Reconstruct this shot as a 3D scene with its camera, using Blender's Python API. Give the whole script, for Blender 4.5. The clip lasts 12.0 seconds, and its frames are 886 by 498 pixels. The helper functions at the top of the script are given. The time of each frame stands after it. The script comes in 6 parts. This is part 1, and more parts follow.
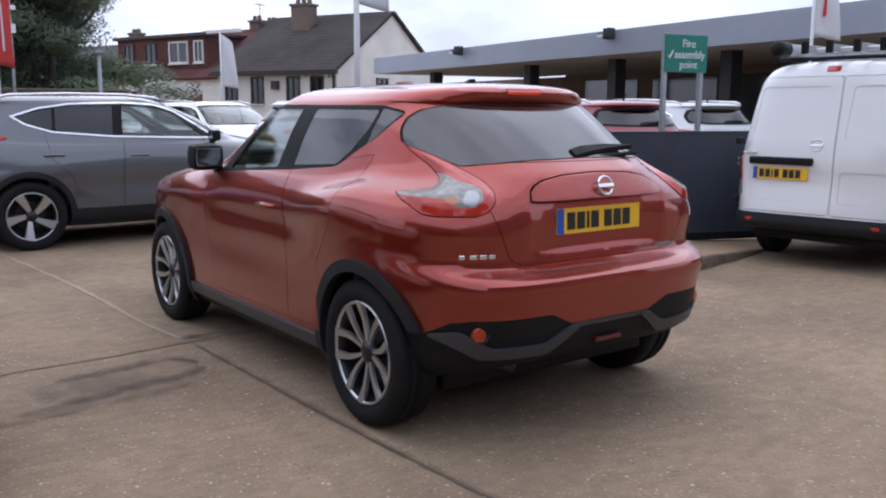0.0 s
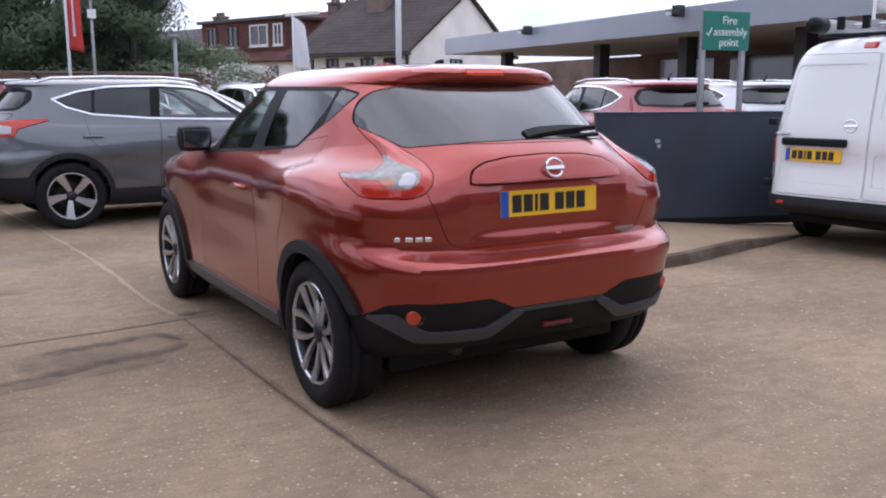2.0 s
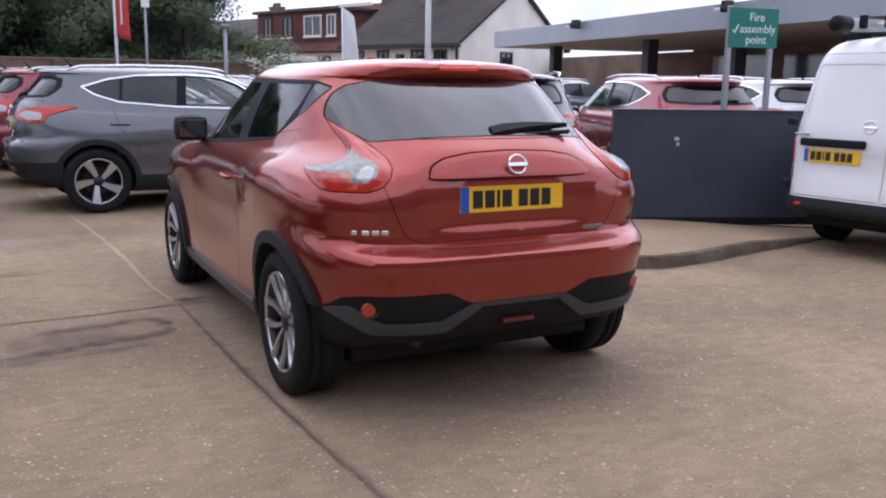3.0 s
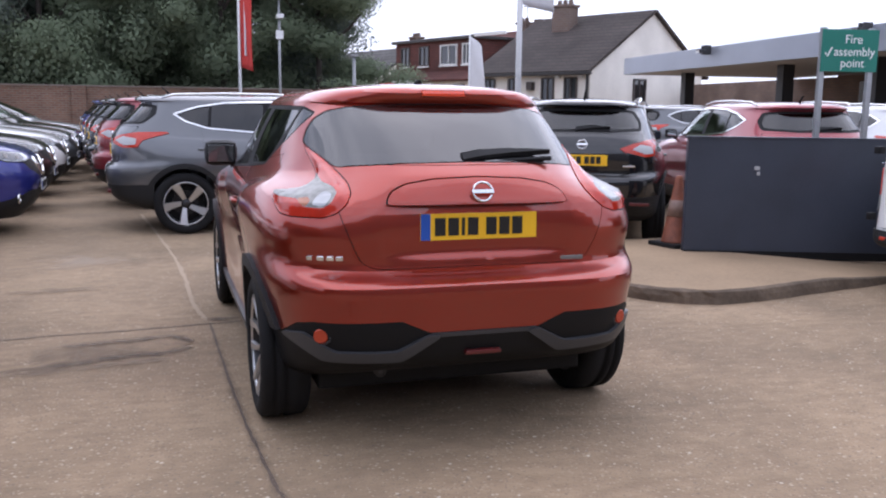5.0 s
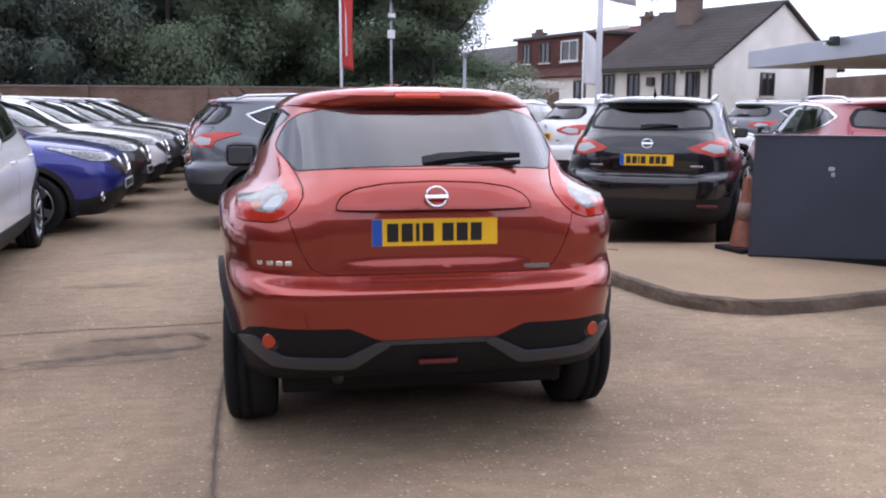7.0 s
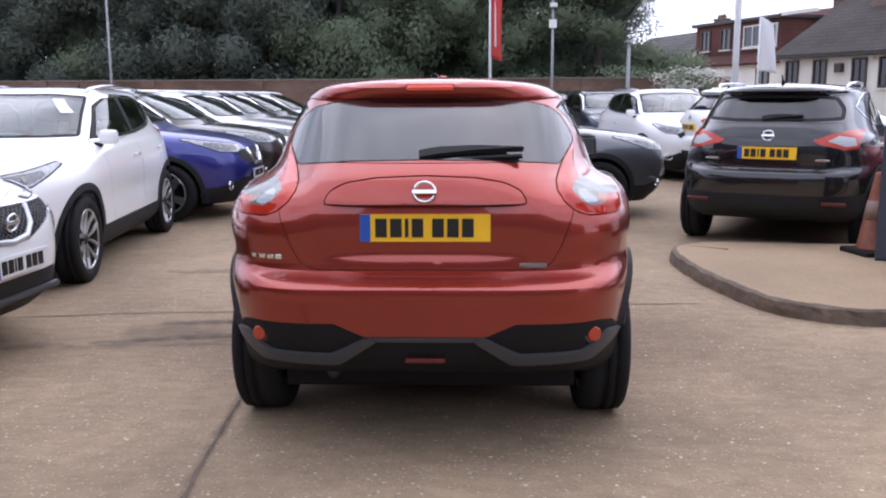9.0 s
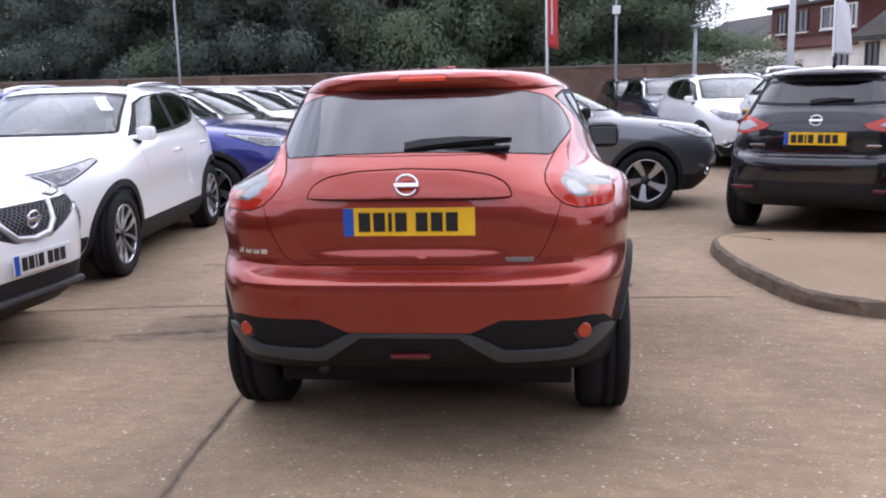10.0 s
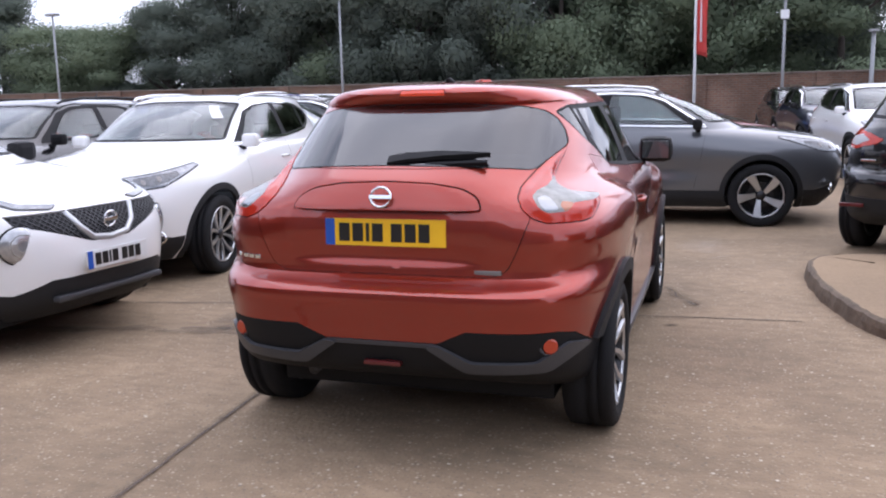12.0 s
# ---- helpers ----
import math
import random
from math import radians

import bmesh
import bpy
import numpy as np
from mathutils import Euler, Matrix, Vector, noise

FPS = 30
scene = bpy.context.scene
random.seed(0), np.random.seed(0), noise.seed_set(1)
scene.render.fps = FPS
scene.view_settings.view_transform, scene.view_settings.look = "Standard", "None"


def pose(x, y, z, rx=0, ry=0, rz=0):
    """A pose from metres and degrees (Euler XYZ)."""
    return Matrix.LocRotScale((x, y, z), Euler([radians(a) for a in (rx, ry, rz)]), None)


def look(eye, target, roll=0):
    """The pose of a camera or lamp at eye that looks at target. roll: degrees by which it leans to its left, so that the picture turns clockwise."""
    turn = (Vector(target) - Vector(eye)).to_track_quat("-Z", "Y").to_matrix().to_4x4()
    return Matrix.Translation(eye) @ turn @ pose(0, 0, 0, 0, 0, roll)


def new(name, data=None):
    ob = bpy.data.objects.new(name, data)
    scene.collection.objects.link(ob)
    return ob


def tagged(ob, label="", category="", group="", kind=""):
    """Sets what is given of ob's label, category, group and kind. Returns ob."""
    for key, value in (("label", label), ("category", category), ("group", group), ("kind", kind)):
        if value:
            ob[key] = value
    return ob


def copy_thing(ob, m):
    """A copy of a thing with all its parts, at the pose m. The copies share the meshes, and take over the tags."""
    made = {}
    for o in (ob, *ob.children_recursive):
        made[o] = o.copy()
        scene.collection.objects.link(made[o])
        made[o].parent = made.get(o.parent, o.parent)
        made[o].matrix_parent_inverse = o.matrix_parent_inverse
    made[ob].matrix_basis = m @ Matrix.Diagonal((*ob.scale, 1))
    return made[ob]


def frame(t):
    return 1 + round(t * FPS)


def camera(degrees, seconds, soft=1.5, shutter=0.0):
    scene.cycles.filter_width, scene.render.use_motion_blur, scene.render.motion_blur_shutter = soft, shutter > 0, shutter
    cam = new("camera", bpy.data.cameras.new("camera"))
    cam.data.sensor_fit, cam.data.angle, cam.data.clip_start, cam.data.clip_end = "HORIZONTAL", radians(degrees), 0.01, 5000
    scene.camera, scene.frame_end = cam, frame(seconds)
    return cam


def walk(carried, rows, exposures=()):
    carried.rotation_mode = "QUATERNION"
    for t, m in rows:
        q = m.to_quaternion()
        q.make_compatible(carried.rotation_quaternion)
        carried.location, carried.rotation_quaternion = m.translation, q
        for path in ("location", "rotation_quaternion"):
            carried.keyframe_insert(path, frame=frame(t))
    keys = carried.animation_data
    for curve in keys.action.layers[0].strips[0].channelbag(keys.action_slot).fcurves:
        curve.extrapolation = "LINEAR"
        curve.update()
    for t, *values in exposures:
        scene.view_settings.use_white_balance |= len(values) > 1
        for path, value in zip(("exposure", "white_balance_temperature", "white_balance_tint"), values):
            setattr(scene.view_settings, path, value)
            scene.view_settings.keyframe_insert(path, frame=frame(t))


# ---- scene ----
cam = camera(53.3, 12.0, 2.1)
PATH = [
    (0, (-2.852, -2.607, 1.415), (-1.683, -1.015, 1.104), 0.2),
    (0.5, (-2.757, -2.644, 1.42), (-1.627, -1.029, 1.083), -0.2),
    (1, (-2.625, -2.753, 1.424), (-1.528, -1.115, 1.082), -0.3),
    (1.5, (-2.488, -2.859, 1.423), (-1.437, -1.193, 1.077), -0.5),
    (2, (-2.344, -2.917, 1.416), (-1.335, -1.226, 1.063), -0.1),
    (2.5, (-2.176, -3.008, 1.427), (-1.189, -1.308, 1.056), -0.5),
    (3, (-2.016, -3.134, 1.431), (-1.113, -1.389, 1.061), 0.8),
    (3.2, (-1.935, -3.145, 1.434), (-1.065, -1.38, 1.073), -0.6),
    (4.8, (-1.362, -3.353, 1.439), (-0.718, -1.489, 1.109), 0.7),
    (5, (-1.291, -3.347, 1.43), (-0.677, -1.469, 1.116), 0.7),
    (5.5, (-1.112, -3.384, 1.452), (-0.563, -1.491, 1.112), 0.2),
    (6, (-0.897, -3.463, 1.454), (-0.416, -1.554, 1.102), 1.2),
    (6.5, (-0.722, -3.427, 1.44), (-0.334, -1.491, 1.118), 0.5),
    (7, (-0.572, -3.418, 1.459), (-0.239, -1.473, 1.136), 0.2),
    (7.2, (-0.495, -3.387, 1.455), (-0.203, -1.439, 1.11), -0.5),
    (8.8, (0.1, -3.305, 1.459), (0.096, -1.335, 1.116), -1.1),
    (9, (0.189, -3.357, 1.464), (0.122, -1.388, 1.121), -0.3),
    (9.5, (0.361, -3.304, 1.445), (0.183, -1.346, 1.077), -0.6),
    (10, (0.531, -3.262, 1.46), (0.3, -1.309, 1.099), -1.5),
    (10.5, (0.758, -3.286, 1.471), (0.415, -1.351, 1.1), -2.1),
    (11, (0.937, -3.271, 1.462), (0.509, -1.352, 1.094), -1.6),
    (11.5, (1.102, -3.227, 1.469), (0.616, -1.316, 1.134), -0.7),
    (12, (1.311, -3.177, 1.478), (0.704, -1.302, 1.14), -1.3),
]
walk(cam, [(t, look(eye, target, roll)) for t, eye, target, roll in PATH], [(0, -0.13, 5900, 17), (1, 0.12, 6000, 19), (3, 0.09, 6000, 20), (5, 0.21, 6000, 20), (8.8, 0.33, 6000, 20), (12, 0.36, 6050, 20)])

# ---- light ----
world = bpy.data.worlds.new("sky")
scene.world = world
world.use_nodes = True
wn, wl = world.node_tree.nodes, world.node_tree.links
wn.clear()
SUN_EL, SUN_AZ = 58.0, 23.0
sky = wn.new("ShaderNodeTexSky")
sky.sky_type, sky.sun_disc = "NISHITA", False
sky.sun_elevation, sky.sun_rotation = radians(SUN_EL), radians(SUN_AZ)
sky.air_density, sky.dust_density, sky.ozone_density = 1.0, 3.0, 1.0
coord = wn.new("ShaderNodeTexCoord")
stretch = wn.new("ShaderNodeMapping")
stretch.inputs["Scale"].default_value = (1.6, 1.6, 4.5)
cloud = wn.new("ShaderNodeTexNoise")
cloud.inputs["Scale"].default_value, cloud.inputs["Detail"].default_value, cloud.inputs["Roughness"].default_value = 1.7, 7.0, 0.55
ramp = wn.new("ShaderNodeValToRGB")
ramp.color_ramp.elements[0].position, ramp.color_ramp.elements[0].color = 0.36, (5.0, 5.45, 6.3, 1)
ramp.color_ramp.elements[1].position, ramp.color_ramp.elements[1].color = 0.62, (8.3, 8.65, 9.3, 1)
blend = wn.new("ShaderNodeMix")
blend.data_type = "RGBA"
blend.inputs["Factor"].default_value = 0.9
back = wn.new("ShaderNodeBackground")
back.inputs["Strength"].default_value = 0.172
wout = wn.new("ShaderNodeOutputWorld")
wl.new(coord.outputs["Generated"], stretch.inputs["Vector"])
wl.new(stretch.outputs["Vector"], cloud.inputs["Vector"])
wl.new(cloud.outputs["Fac"], ramp.inputs["Fac"])
wl.new(sky.outputs["Color"], blend.inputs["A"])
wl.new(ramp.outputs["Color"], blend.inputs["B"])
wl.new(blend.outputs["Result"], back.inputs["Color"])
wl.new(back.outputs["Background"], wout.inputs["Surface"])
sun_data = bpy.data.lights.new("sun", "SUN")
sun_data.energy, sun_data.angle, sun_data.color = 1.1, radians(92), (1.0, 0.975, 0.945)
sun = new("sun", sun_data)
sun.matrix_world = Matrix.Translation((0, 0, 30)) @ Euler((radians(90 - SUN_EL), 0, radians(180 - SUN_AZ))).to_matrix().to_4x4()


# ---- materials ----
def material(name, base, rough=0.5, metal=0.0, vary=0.12, grain=30.0, bump=0.0, coat=0.0, second=None, stain=0.0, stain_scale=1.5, spec=0.5):
    """A principled surface with variation at two scales: grain and broad stains."""
    m = bpy.data.materials.new(name)
    m.use_nodes = True
    n, l = m.node_tree.nodes, m.node_tree.links
    p = n["Principled BSDF"]
    p.inputs["Roughness"].default_value, p.inputs["Metallic"].default_value = rough, metal
    p.inputs["Coat Weight"].default_value, p.inputs["Coat Roughness"].default_value = coat, 0.07
    p.inputs["Specular IOR Level"].default_value = spec
    tc = n.new("ShaderNodeTexCoord")
    fine = n.new("ShaderNodeTexNoise")
    fine.inputs["Scale"].default_value, fine.inputs["Detail"].default_value = grain, 6
    l.new(tc.outputs["Object"], fine.inputs["Vector"])
    mix = n.new("ShaderNodeMix")
    mix.data_type = "RGBA"
    dark = tuple(c * (1 - vary) for c in base)
    light = tuple(min(1, c * (1 + vary)) for c in (second or base))
    mix.inputs["A"].default_value, mix.inputs["B"].default_value = (*dark, 1), (*light, 1)
    l.new(fine.outputs["Fac"], mix.inputs["Factor"])
    out = mix.outputs["Result"]
    if stain:
        broad = n.new("ShaderNodeTexNoise")
        broad.inputs["Scale"].default_value, broad.inputs["Detail"].default_value = stain_scale, 4
        l.new(tc.outputs["Object"], broad.inputs["Vector"])
        r = n.new("ShaderNodeValToRGB")
        r.color_ramp.elements[0].position, r.color_ramp.elements[1].position = 0.35, 0.65
        low = 1 - stain
        r.color_ramp.elements[0].color, r.color_ramp.elements[1].color = (low, low, low, 1), (1, 1, 1, 1)
        l.new(broad.outputs["Fac"], r.inputs["Fac"])
        mul = n.new("ShaderNodeMix")
        mul.data_type, mul.blend_type = "RGBA", "MULTIPLY"
        mul.inputs["Factor"].default_value = 1
        l.new(out, mul.inputs["A"])
        l.new(r.outputs["Color"], mul.inputs["B"])
        out = mul.outputs["Result"]
    l.new(out, p.inputs["Base Color"])
    if bump:
        b = n.new("ShaderNodeBump")
        b.inputs["Strength"].default_value, b.inputs["Distance"].default_value = bump, 0.01
        l.new(fine.outputs["Fac"], b.inputs["Height"])
        l.new(b.outputs["Normal"], p.inputs["Normal"])
    return m


def glass_material(name, tint, face_on, gloss=1.0):
    """Tinted automotive glass: light passes coloured by the tint, and each surface reflects more at a slant."""
    m = bpy.data.materials.new(name)
    m.use_nodes = True
    n, l = m.node_tree.nodes, m.node_tree.links
    n.clear()
    t = n.new("ShaderNodeBsdfTransparent")
    t.inputs["Color"].default_value = (*tint, 1)
    g = n.new("ShaderNodeBsdfGlossy")
    g.inputs["Roughness"].default_value = 0.015
    g.inputs["Color"].default_value = (gloss, gloss, gloss, 1)
    w = n.new("ShaderNodeLayerWeight")
    w.inputs["Blend"].default_value = 0.5
    steep = n.new("ShaderNodeMath")
    steep.operation = "POWER"
    steep.inputs[1].default_value = 4.5
    l.new(w.outputs["Facing"], steep.inputs[0])
    f = n.new("ShaderNodeMapRange")
    f.inputs["To Min"].default_value, f.inputs["To Max"].default_value = face_on, 0.95
    l.new(steep.outputs["Value"], f.inputs["Value"])
    mx = n.new("ShaderNodeMixShader")
    o = n.new("ShaderNodeOutputMaterial")
    l.new(f.outputs["Result"], mx.inputs["Fac"])
    l.new(t.outputs["BSDF"], mx.inputs[1])
    l.new(g.outputs["BSDF"], mx.inputs[2])
    l.new(mx.outputs["Shader"], o.inputs["Surface"])
    return m


def paint(name, base, metal=0.35, rough=0.32, second=None):
    """Car paint: metallic flake under a hard, clear coat."""
    m = material(name, base, rough, metal, 0.06, 900, 0.0, 1.0, second, 0.0, 1.5, 0.2)
    p = m.node_tree.nodes["Principled BSDF"]
    p.inputs["Coat Roughness"].default_value, p.inputs["Coat IOR"].default_value = 0.025, 1.6
    return m


RED_PAINT = paint("red_metallic_paint", (0.305, 0.032, 0.016), 0.85, 0.34)
WHITE_PAINT = paint("white_paint", (0.80, 0.80, 0.79), 0.0, 0.3)
GREY_PAINT = paint("grey_metallic_paint", (0.125, 0.13, 0.14), 0.6, 0.33)
BLACK_PAINT = paint("black_paint", (0.009, 0.009, 0.010), 0.0, 0.25)
BLUE_PAINT = paint("blue_metallic_paint", (0.028, 0.034, 0.22), 0.4, 0.3)
NAVY_PAINT = paint("navy_metallic_paint", (0.012, 0.014, 0.035), 0.3, 0.3)
SILVER_PAINT = paint("silver_metallic_paint", (0.46, 0.47, 0.48), 0.6, 0.33)
BRONZE_PAINT = paint("dark_bronze_paint", (0.05, 0.042, 0.04), 0.5, 0.3)
MAROON_PAINT = paint("magnetic_red_paint", (0.26, 0.035, 0.045), 0.45, 0.3)
PALE_BLUE_PAINT = paint("light_blue_paint", (0.03, 0.13, 0.38), 0.4, 0.3)
RUBBER = material("tyre_rubber", (0.010, 0.010, 0.011), 0.8, 0, 0.2, 120, 0.3, 0, None, 0, 1.5, 0.25)
CLADDING = material("black_textured_plastic", (0.017, 0.0175, 0.019), 0.6, 0, 0.15, 400, 0.25, 0, None, 0, 1.5, 0.3)
SILL_GREY = material("satin_grey_plastic", (0.055, 0.057, 0.063), 0.4, 0.2, 0.1, 300, 0.1)
DARK_PLASTIC = material("dark_plastic", (0.011, 0.011, 0.012), 0.55, 0, 0.15, 200, 0.05, 0, None, 0, 1.5, 0.18)
INTERIOR = material("interior_cloth", (0.045, 0.045, 0.05), 0.85, 0, 0.25, 150, 0.3)
ALLOY = material("machined_alloy", (0.54, 0.55, 0.56), 0.28, 0.9, 0.08, 200, 0.05)
ALLOY_DARK = material("dark_alloy", (0.03, 0.03, 0.033), 0.35, 0.5, 0.1, 200, 0.05)
CHROME = material("chrome", (0.78, 0.79, 0.8), 0.1, 1.0, 0.03, 60)
LAMP_RED = material("red_lamp_lens", (0.48, 0.030, 0.012), 0.14, 0.0, 0.2, 25, 0.0, 0.4)
LAMP_ORANGE = material("orange_red_reflector", (0.40, 0.042, 0.012), 0.3, 0.0, 0.2, 150, 0.2, 0.3)
BRAKE_RED = material("bright_red_lamp_lens", (0.78, 0.075, 0.025), 0.15, 0.0, 0.12, 25, 0.0, 1.0)
LAMP_CLEAR = material("clear_lamp_lens", (0.21, 0.21, 0.195), 0.3, 0.4, 0.85, 34, 0.0, 0.5)
LAMP_AMBER = material("amber_lamp_lens", (0.36, 0.11, 0.035), 0.25, 0.2, 0.2, 20, 0.0, 1.0)
HEADLAMP = material("headlamp_lens", (0.22, 0.23, 0.245), 0.15, 0.75, 0.7, 22, 0.0, 1.0)
LAMP_BOWL = material("smoky_lamp_bowl", (0.10, 0.104, 0.11), 0.2, 0.6, 0.8, 30, 0.0, 0.8)
HEADLAMP_PALE = material("pale_headlamp_lens", (0.42, 0.43, 0.44), 0.18, 0.6, 0.45, 30, 0.0, 1.0)
MIRROR_FACE = material("mirror_face", (0.32, 0.33, 0.34), 0.05, 1.0, 0.03, 20)
DULL_RED = material("dull_red_lens", (0.10, 0.010, 0.010), 0.3, 0.0, 0.15, 90, 0.1, 0.3)
DARK_STEEL = material("sooty_steel", (0.06, 0.06, 0.062), 0.5, 0.6, 0.2, 60, 0.2)
PLATE_YELLOW = material("yellow_plate", (0.90, 0.52, 0.015), 0.35, 0, 0.05, 200)
PLATE_WHITE = material("white_plate", (0.72, 0.73, 0.72), 0.35, 0, 0.05, 200)
PLATE_BLUE = material("blue_plate_band", (0.02, 0.09, 0.42), 0.35, 0, 0.05, 200)
INK = material("black_ink", (0.012, 0.012, 0.012), 0.4, 0, 0.1, 200)
GLASS_DARK = glass_material("privacy_glass", (0.13, 0.135, 0.14), 0.098)
GLASS_BLACK = glass_material("dark_privacy_glass", (0.14, 0.15, 0.16), 0.06)
GLASS_MID = glass_material("tinted_glass", (0.84, 0.88, 0.87), 0.055)
SILVER_PLASTIC = material("pale_grey_plastic", (0.45, 0.46, 0.47), 0.4, 0.1, 0.1, 80)
DULL_SILVER = material("dull_silver_badge", (0.24, 0.23, 0.22), 0.4, 0.5, 0.2, 80)


from mathutils.bvhtree import BVHTree


# ---- mesh helpers ----
def part(name, bm, mat, parent=None, label="", smooth=False):
    """Links a bmesh as one mesh object, under a thing or a part if a parent is given."""
    me = bpy.data.meshes.new(name)
    bm.to_mesh(me)
    bm.free()
    return mesh_part(name, me, mat, parent, label, smooth)


def mesh_part(name, me, mat, parent=None, label="", smooth=False):
    me.materials.clear()
    me.materials.append(mat)
    if smooth:
        me.polygons.foreach_set("use_smooth", [True] * len(me.polygons))
    ob = new(name, me)
    if parent:
        ob.parent = parent
    if label:
        ob["label"] = label
    return ob


def box(bm, lo, hi, bevel=0.0, turn=None):
    made = bmesh.ops.create_cube(bm, size=1)["verts"]
    c, s = (Vector(lo) + Vector(hi)) / 2, Vector(hi) - Vector(lo)
    for v in made:
        v.co = Vector((v.co.x * s.x, v.co.y * s.y, v.co.z * s.z)) + c
    if bevel:
        bmesh.ops.bevel(bm, geom=list({e for v in made for e in v.link_edges}), offset=bevel, segments=2, affect="EDGES", profile=0.6)
    return bm


def boxed(lo, hi, bevel=0.0):
    return box(bmesh.new(), lo, hi, bevel)


def tube(bm, points, radius, sides=10):
    """A round bar along a line of points; radius may be one number or one a point."""
    pts = [Vector(p) for p in points]
    rad = radius if isinstance(radius, (list, tuple)) else [radius] * len(pts)
    rings = []
    for i, p in enumerate(pts):
        d = (pts[min(i + 1, len(pts) - 1)] - pts[max(i - 1, 0)]).normalized()
        a = d.cross(Vector((0, 0, 1)) if abs(d.z) < 0.9 else Vector((1, 0, 0))).normalized()
        b = d.cross(a)
        rings.append([bm.verts.new(p + rad[i] * (math.cos(2 * math.pi * k / sides) * a + math.sin(2 * math.pi * k / sides) * b)) for k in range(sides)])
    for r, q in zip(rings, rings[1:]):
        for k in range(sides):
            bm.faces.new((r[k], r[(k + 1) % sides], q[(k + 1) % sides], q[k]))
    bm.faces.new(rings[0][::-1])
    bm.faces.new(rings[-1])
    return bm


def rounded(poly, r=0.02, steps=4):
    """The polygon with its corners rounded."""
    out = []
    n = len(poly)
    for i in range(n):
        p, a, b = (Vector(poly[k % n]) for k in (i, i - 1, i + 1))
        u, v = a - p, b - p
        d = min(r, u.length * 0.45, v.length * 0.45)
        s, e = p + u.normalized() * d, p + v.normalized() * d
        for k in range(steps + 1):
            f = k / steps
            out.append(tuple((1 - f) ** 2 * s + 2 * f * (1 - f) * p + f * f * e))
    return out


def inset(poly, d):
    """The polygon moved inwards by d."""
    n = len(poly)
    area = sum(poly[i][0] * poly[(i + 1) % n][1] - poly[(i + 1) % n][0] * poly[i][1] for i in range(n))
    s = 1 if area > 0 else -1
    out = []
    for i in range(n):
        a, p, b = (Vector(poly[k % n]) for k in (i - 1, i, i + 1))
        e, f = (p - a).normalized(), (b - p).normalized()
        m = Vector((-(e.y + f.y), e.x + f.x))
        m = m.normalized() if m.length > 1e-6 else Vector((-e.y, e.x))
        out.append(tuple(p + s * d * m))
    return out


AXES = {"yz": ((0, 1, 0), (0, 0, 1), (1, 0, 0)), "xz": ((1, 0, 0), (0, 0, 1), (0, -1, 0)), "xy": ((1, 0, 0), (0, 1, 0), (0, 0, 1))}


def prism(poly, lo, hi, plane):
    """A cutter: the polygon in the plane given, drawn out from lo to hi across it. plane: yz, xz, xy or three axes."""
    return poly, lo, hi, AXES[plane] if isinstance(plane, str) else plane


def inside(poly, a, b):
    """Whether the point a, b lies in the polygon."""
    hit, n = False, len(poly)
    for i in range(n):
        (x0, y0), (x1, y1) = poly[i], poly[(i + 1) % n]
        if (y0 > b) != (y1 > b) and a < (x1 - x0) * (b - y0) / (y1 - y0) + x0:
            hit = not hit
    return hit


def divide(bm, cutter):
    """Cuts the surface along the cutter's outline and returns the faces that lie inside it."""
    poly, lo, hi, axes = cutter
    u, v, w = (Vector(a) for a in axes)
    us, vs = [p[0] for p in poly], [p[1] for p in poly]
    u0, u1, v0, v1 = min(us), max(us), min(vs), max(vs)

    def span(f):
        pts = [q.co for q in f.verts]
        fu, fv, fw = [p.dot(u) for p in pts], [p.dot(v) for p in pts], [p.dot(w) for p in pts]
        return min(fu), max(fu), min(fv), max(fv), min(fw), max(fw)

    def near(f):
        a, b, c, d, e, g = span(f)
        return b >= u0 and a <= u1 and d >= v0 and c <= v1 and g >= lo and e <= hi
    close = {f for f in bm.faces if near(f)}

    def slice_by(faces, co, no):
        geom = set(faces)
        for f in faces:
            geom.update(f.edges)
            geom.update(f.verts)
        made = bmesh.ops.bisect_plane(bm, geom=list(geom), dist=0.00002, plane_co=co, plane_no=no)
        for g in made["geom"]:
            if isinstance(g, bmesh.types.BMFace):
                close.add(g)
    for end in (lo, hi):
        ends = [f for f in close if span(f)[4] < end < span(f)[5]]
        if ends:
            slice_by(ends, w * end, w)
    n = len(poly)
    for i in range(n):
        (a0, b0), (a1, b1) = poly[i], poly[(i + 1) % n]
        e0, e1, g0, g1 = min(a0, a1), max(a0, a1), min(b0, b1), max(b0, b1)
        no = (u * (b1 - b0) - v * (a1 - a0))
        if no.length < 1e-7:
            continue
        hit = []
        for f in close:
            if f.is_valid:
                a, b, c, d, e, g = span(f)
                if b >= e0 and a <= e1 and d >= g0 and c <= g1 and g >= lo and e <= hi:
                    hit.append(f)
        if hit:
            slice_by(hit, u * a0 + v * b0, no.normalized())
    got = []
    for f in close:
        if f.is_valid:
            c = f.calc_center_median()
            if lo <= c.dot(w) <= hi and inside(poly, c.dot(u), c.dot(v)):
                got.append(f)
    return got


def only(bm, keep, invert=False):
    """Deletes from the surface all faces but those given, or those alone."""
    keep = set(keep)
    bmesh.ops.delete(bm, geom=[f for f in bm.faces if (f in keep) == invert], context="FACES")
    return bm


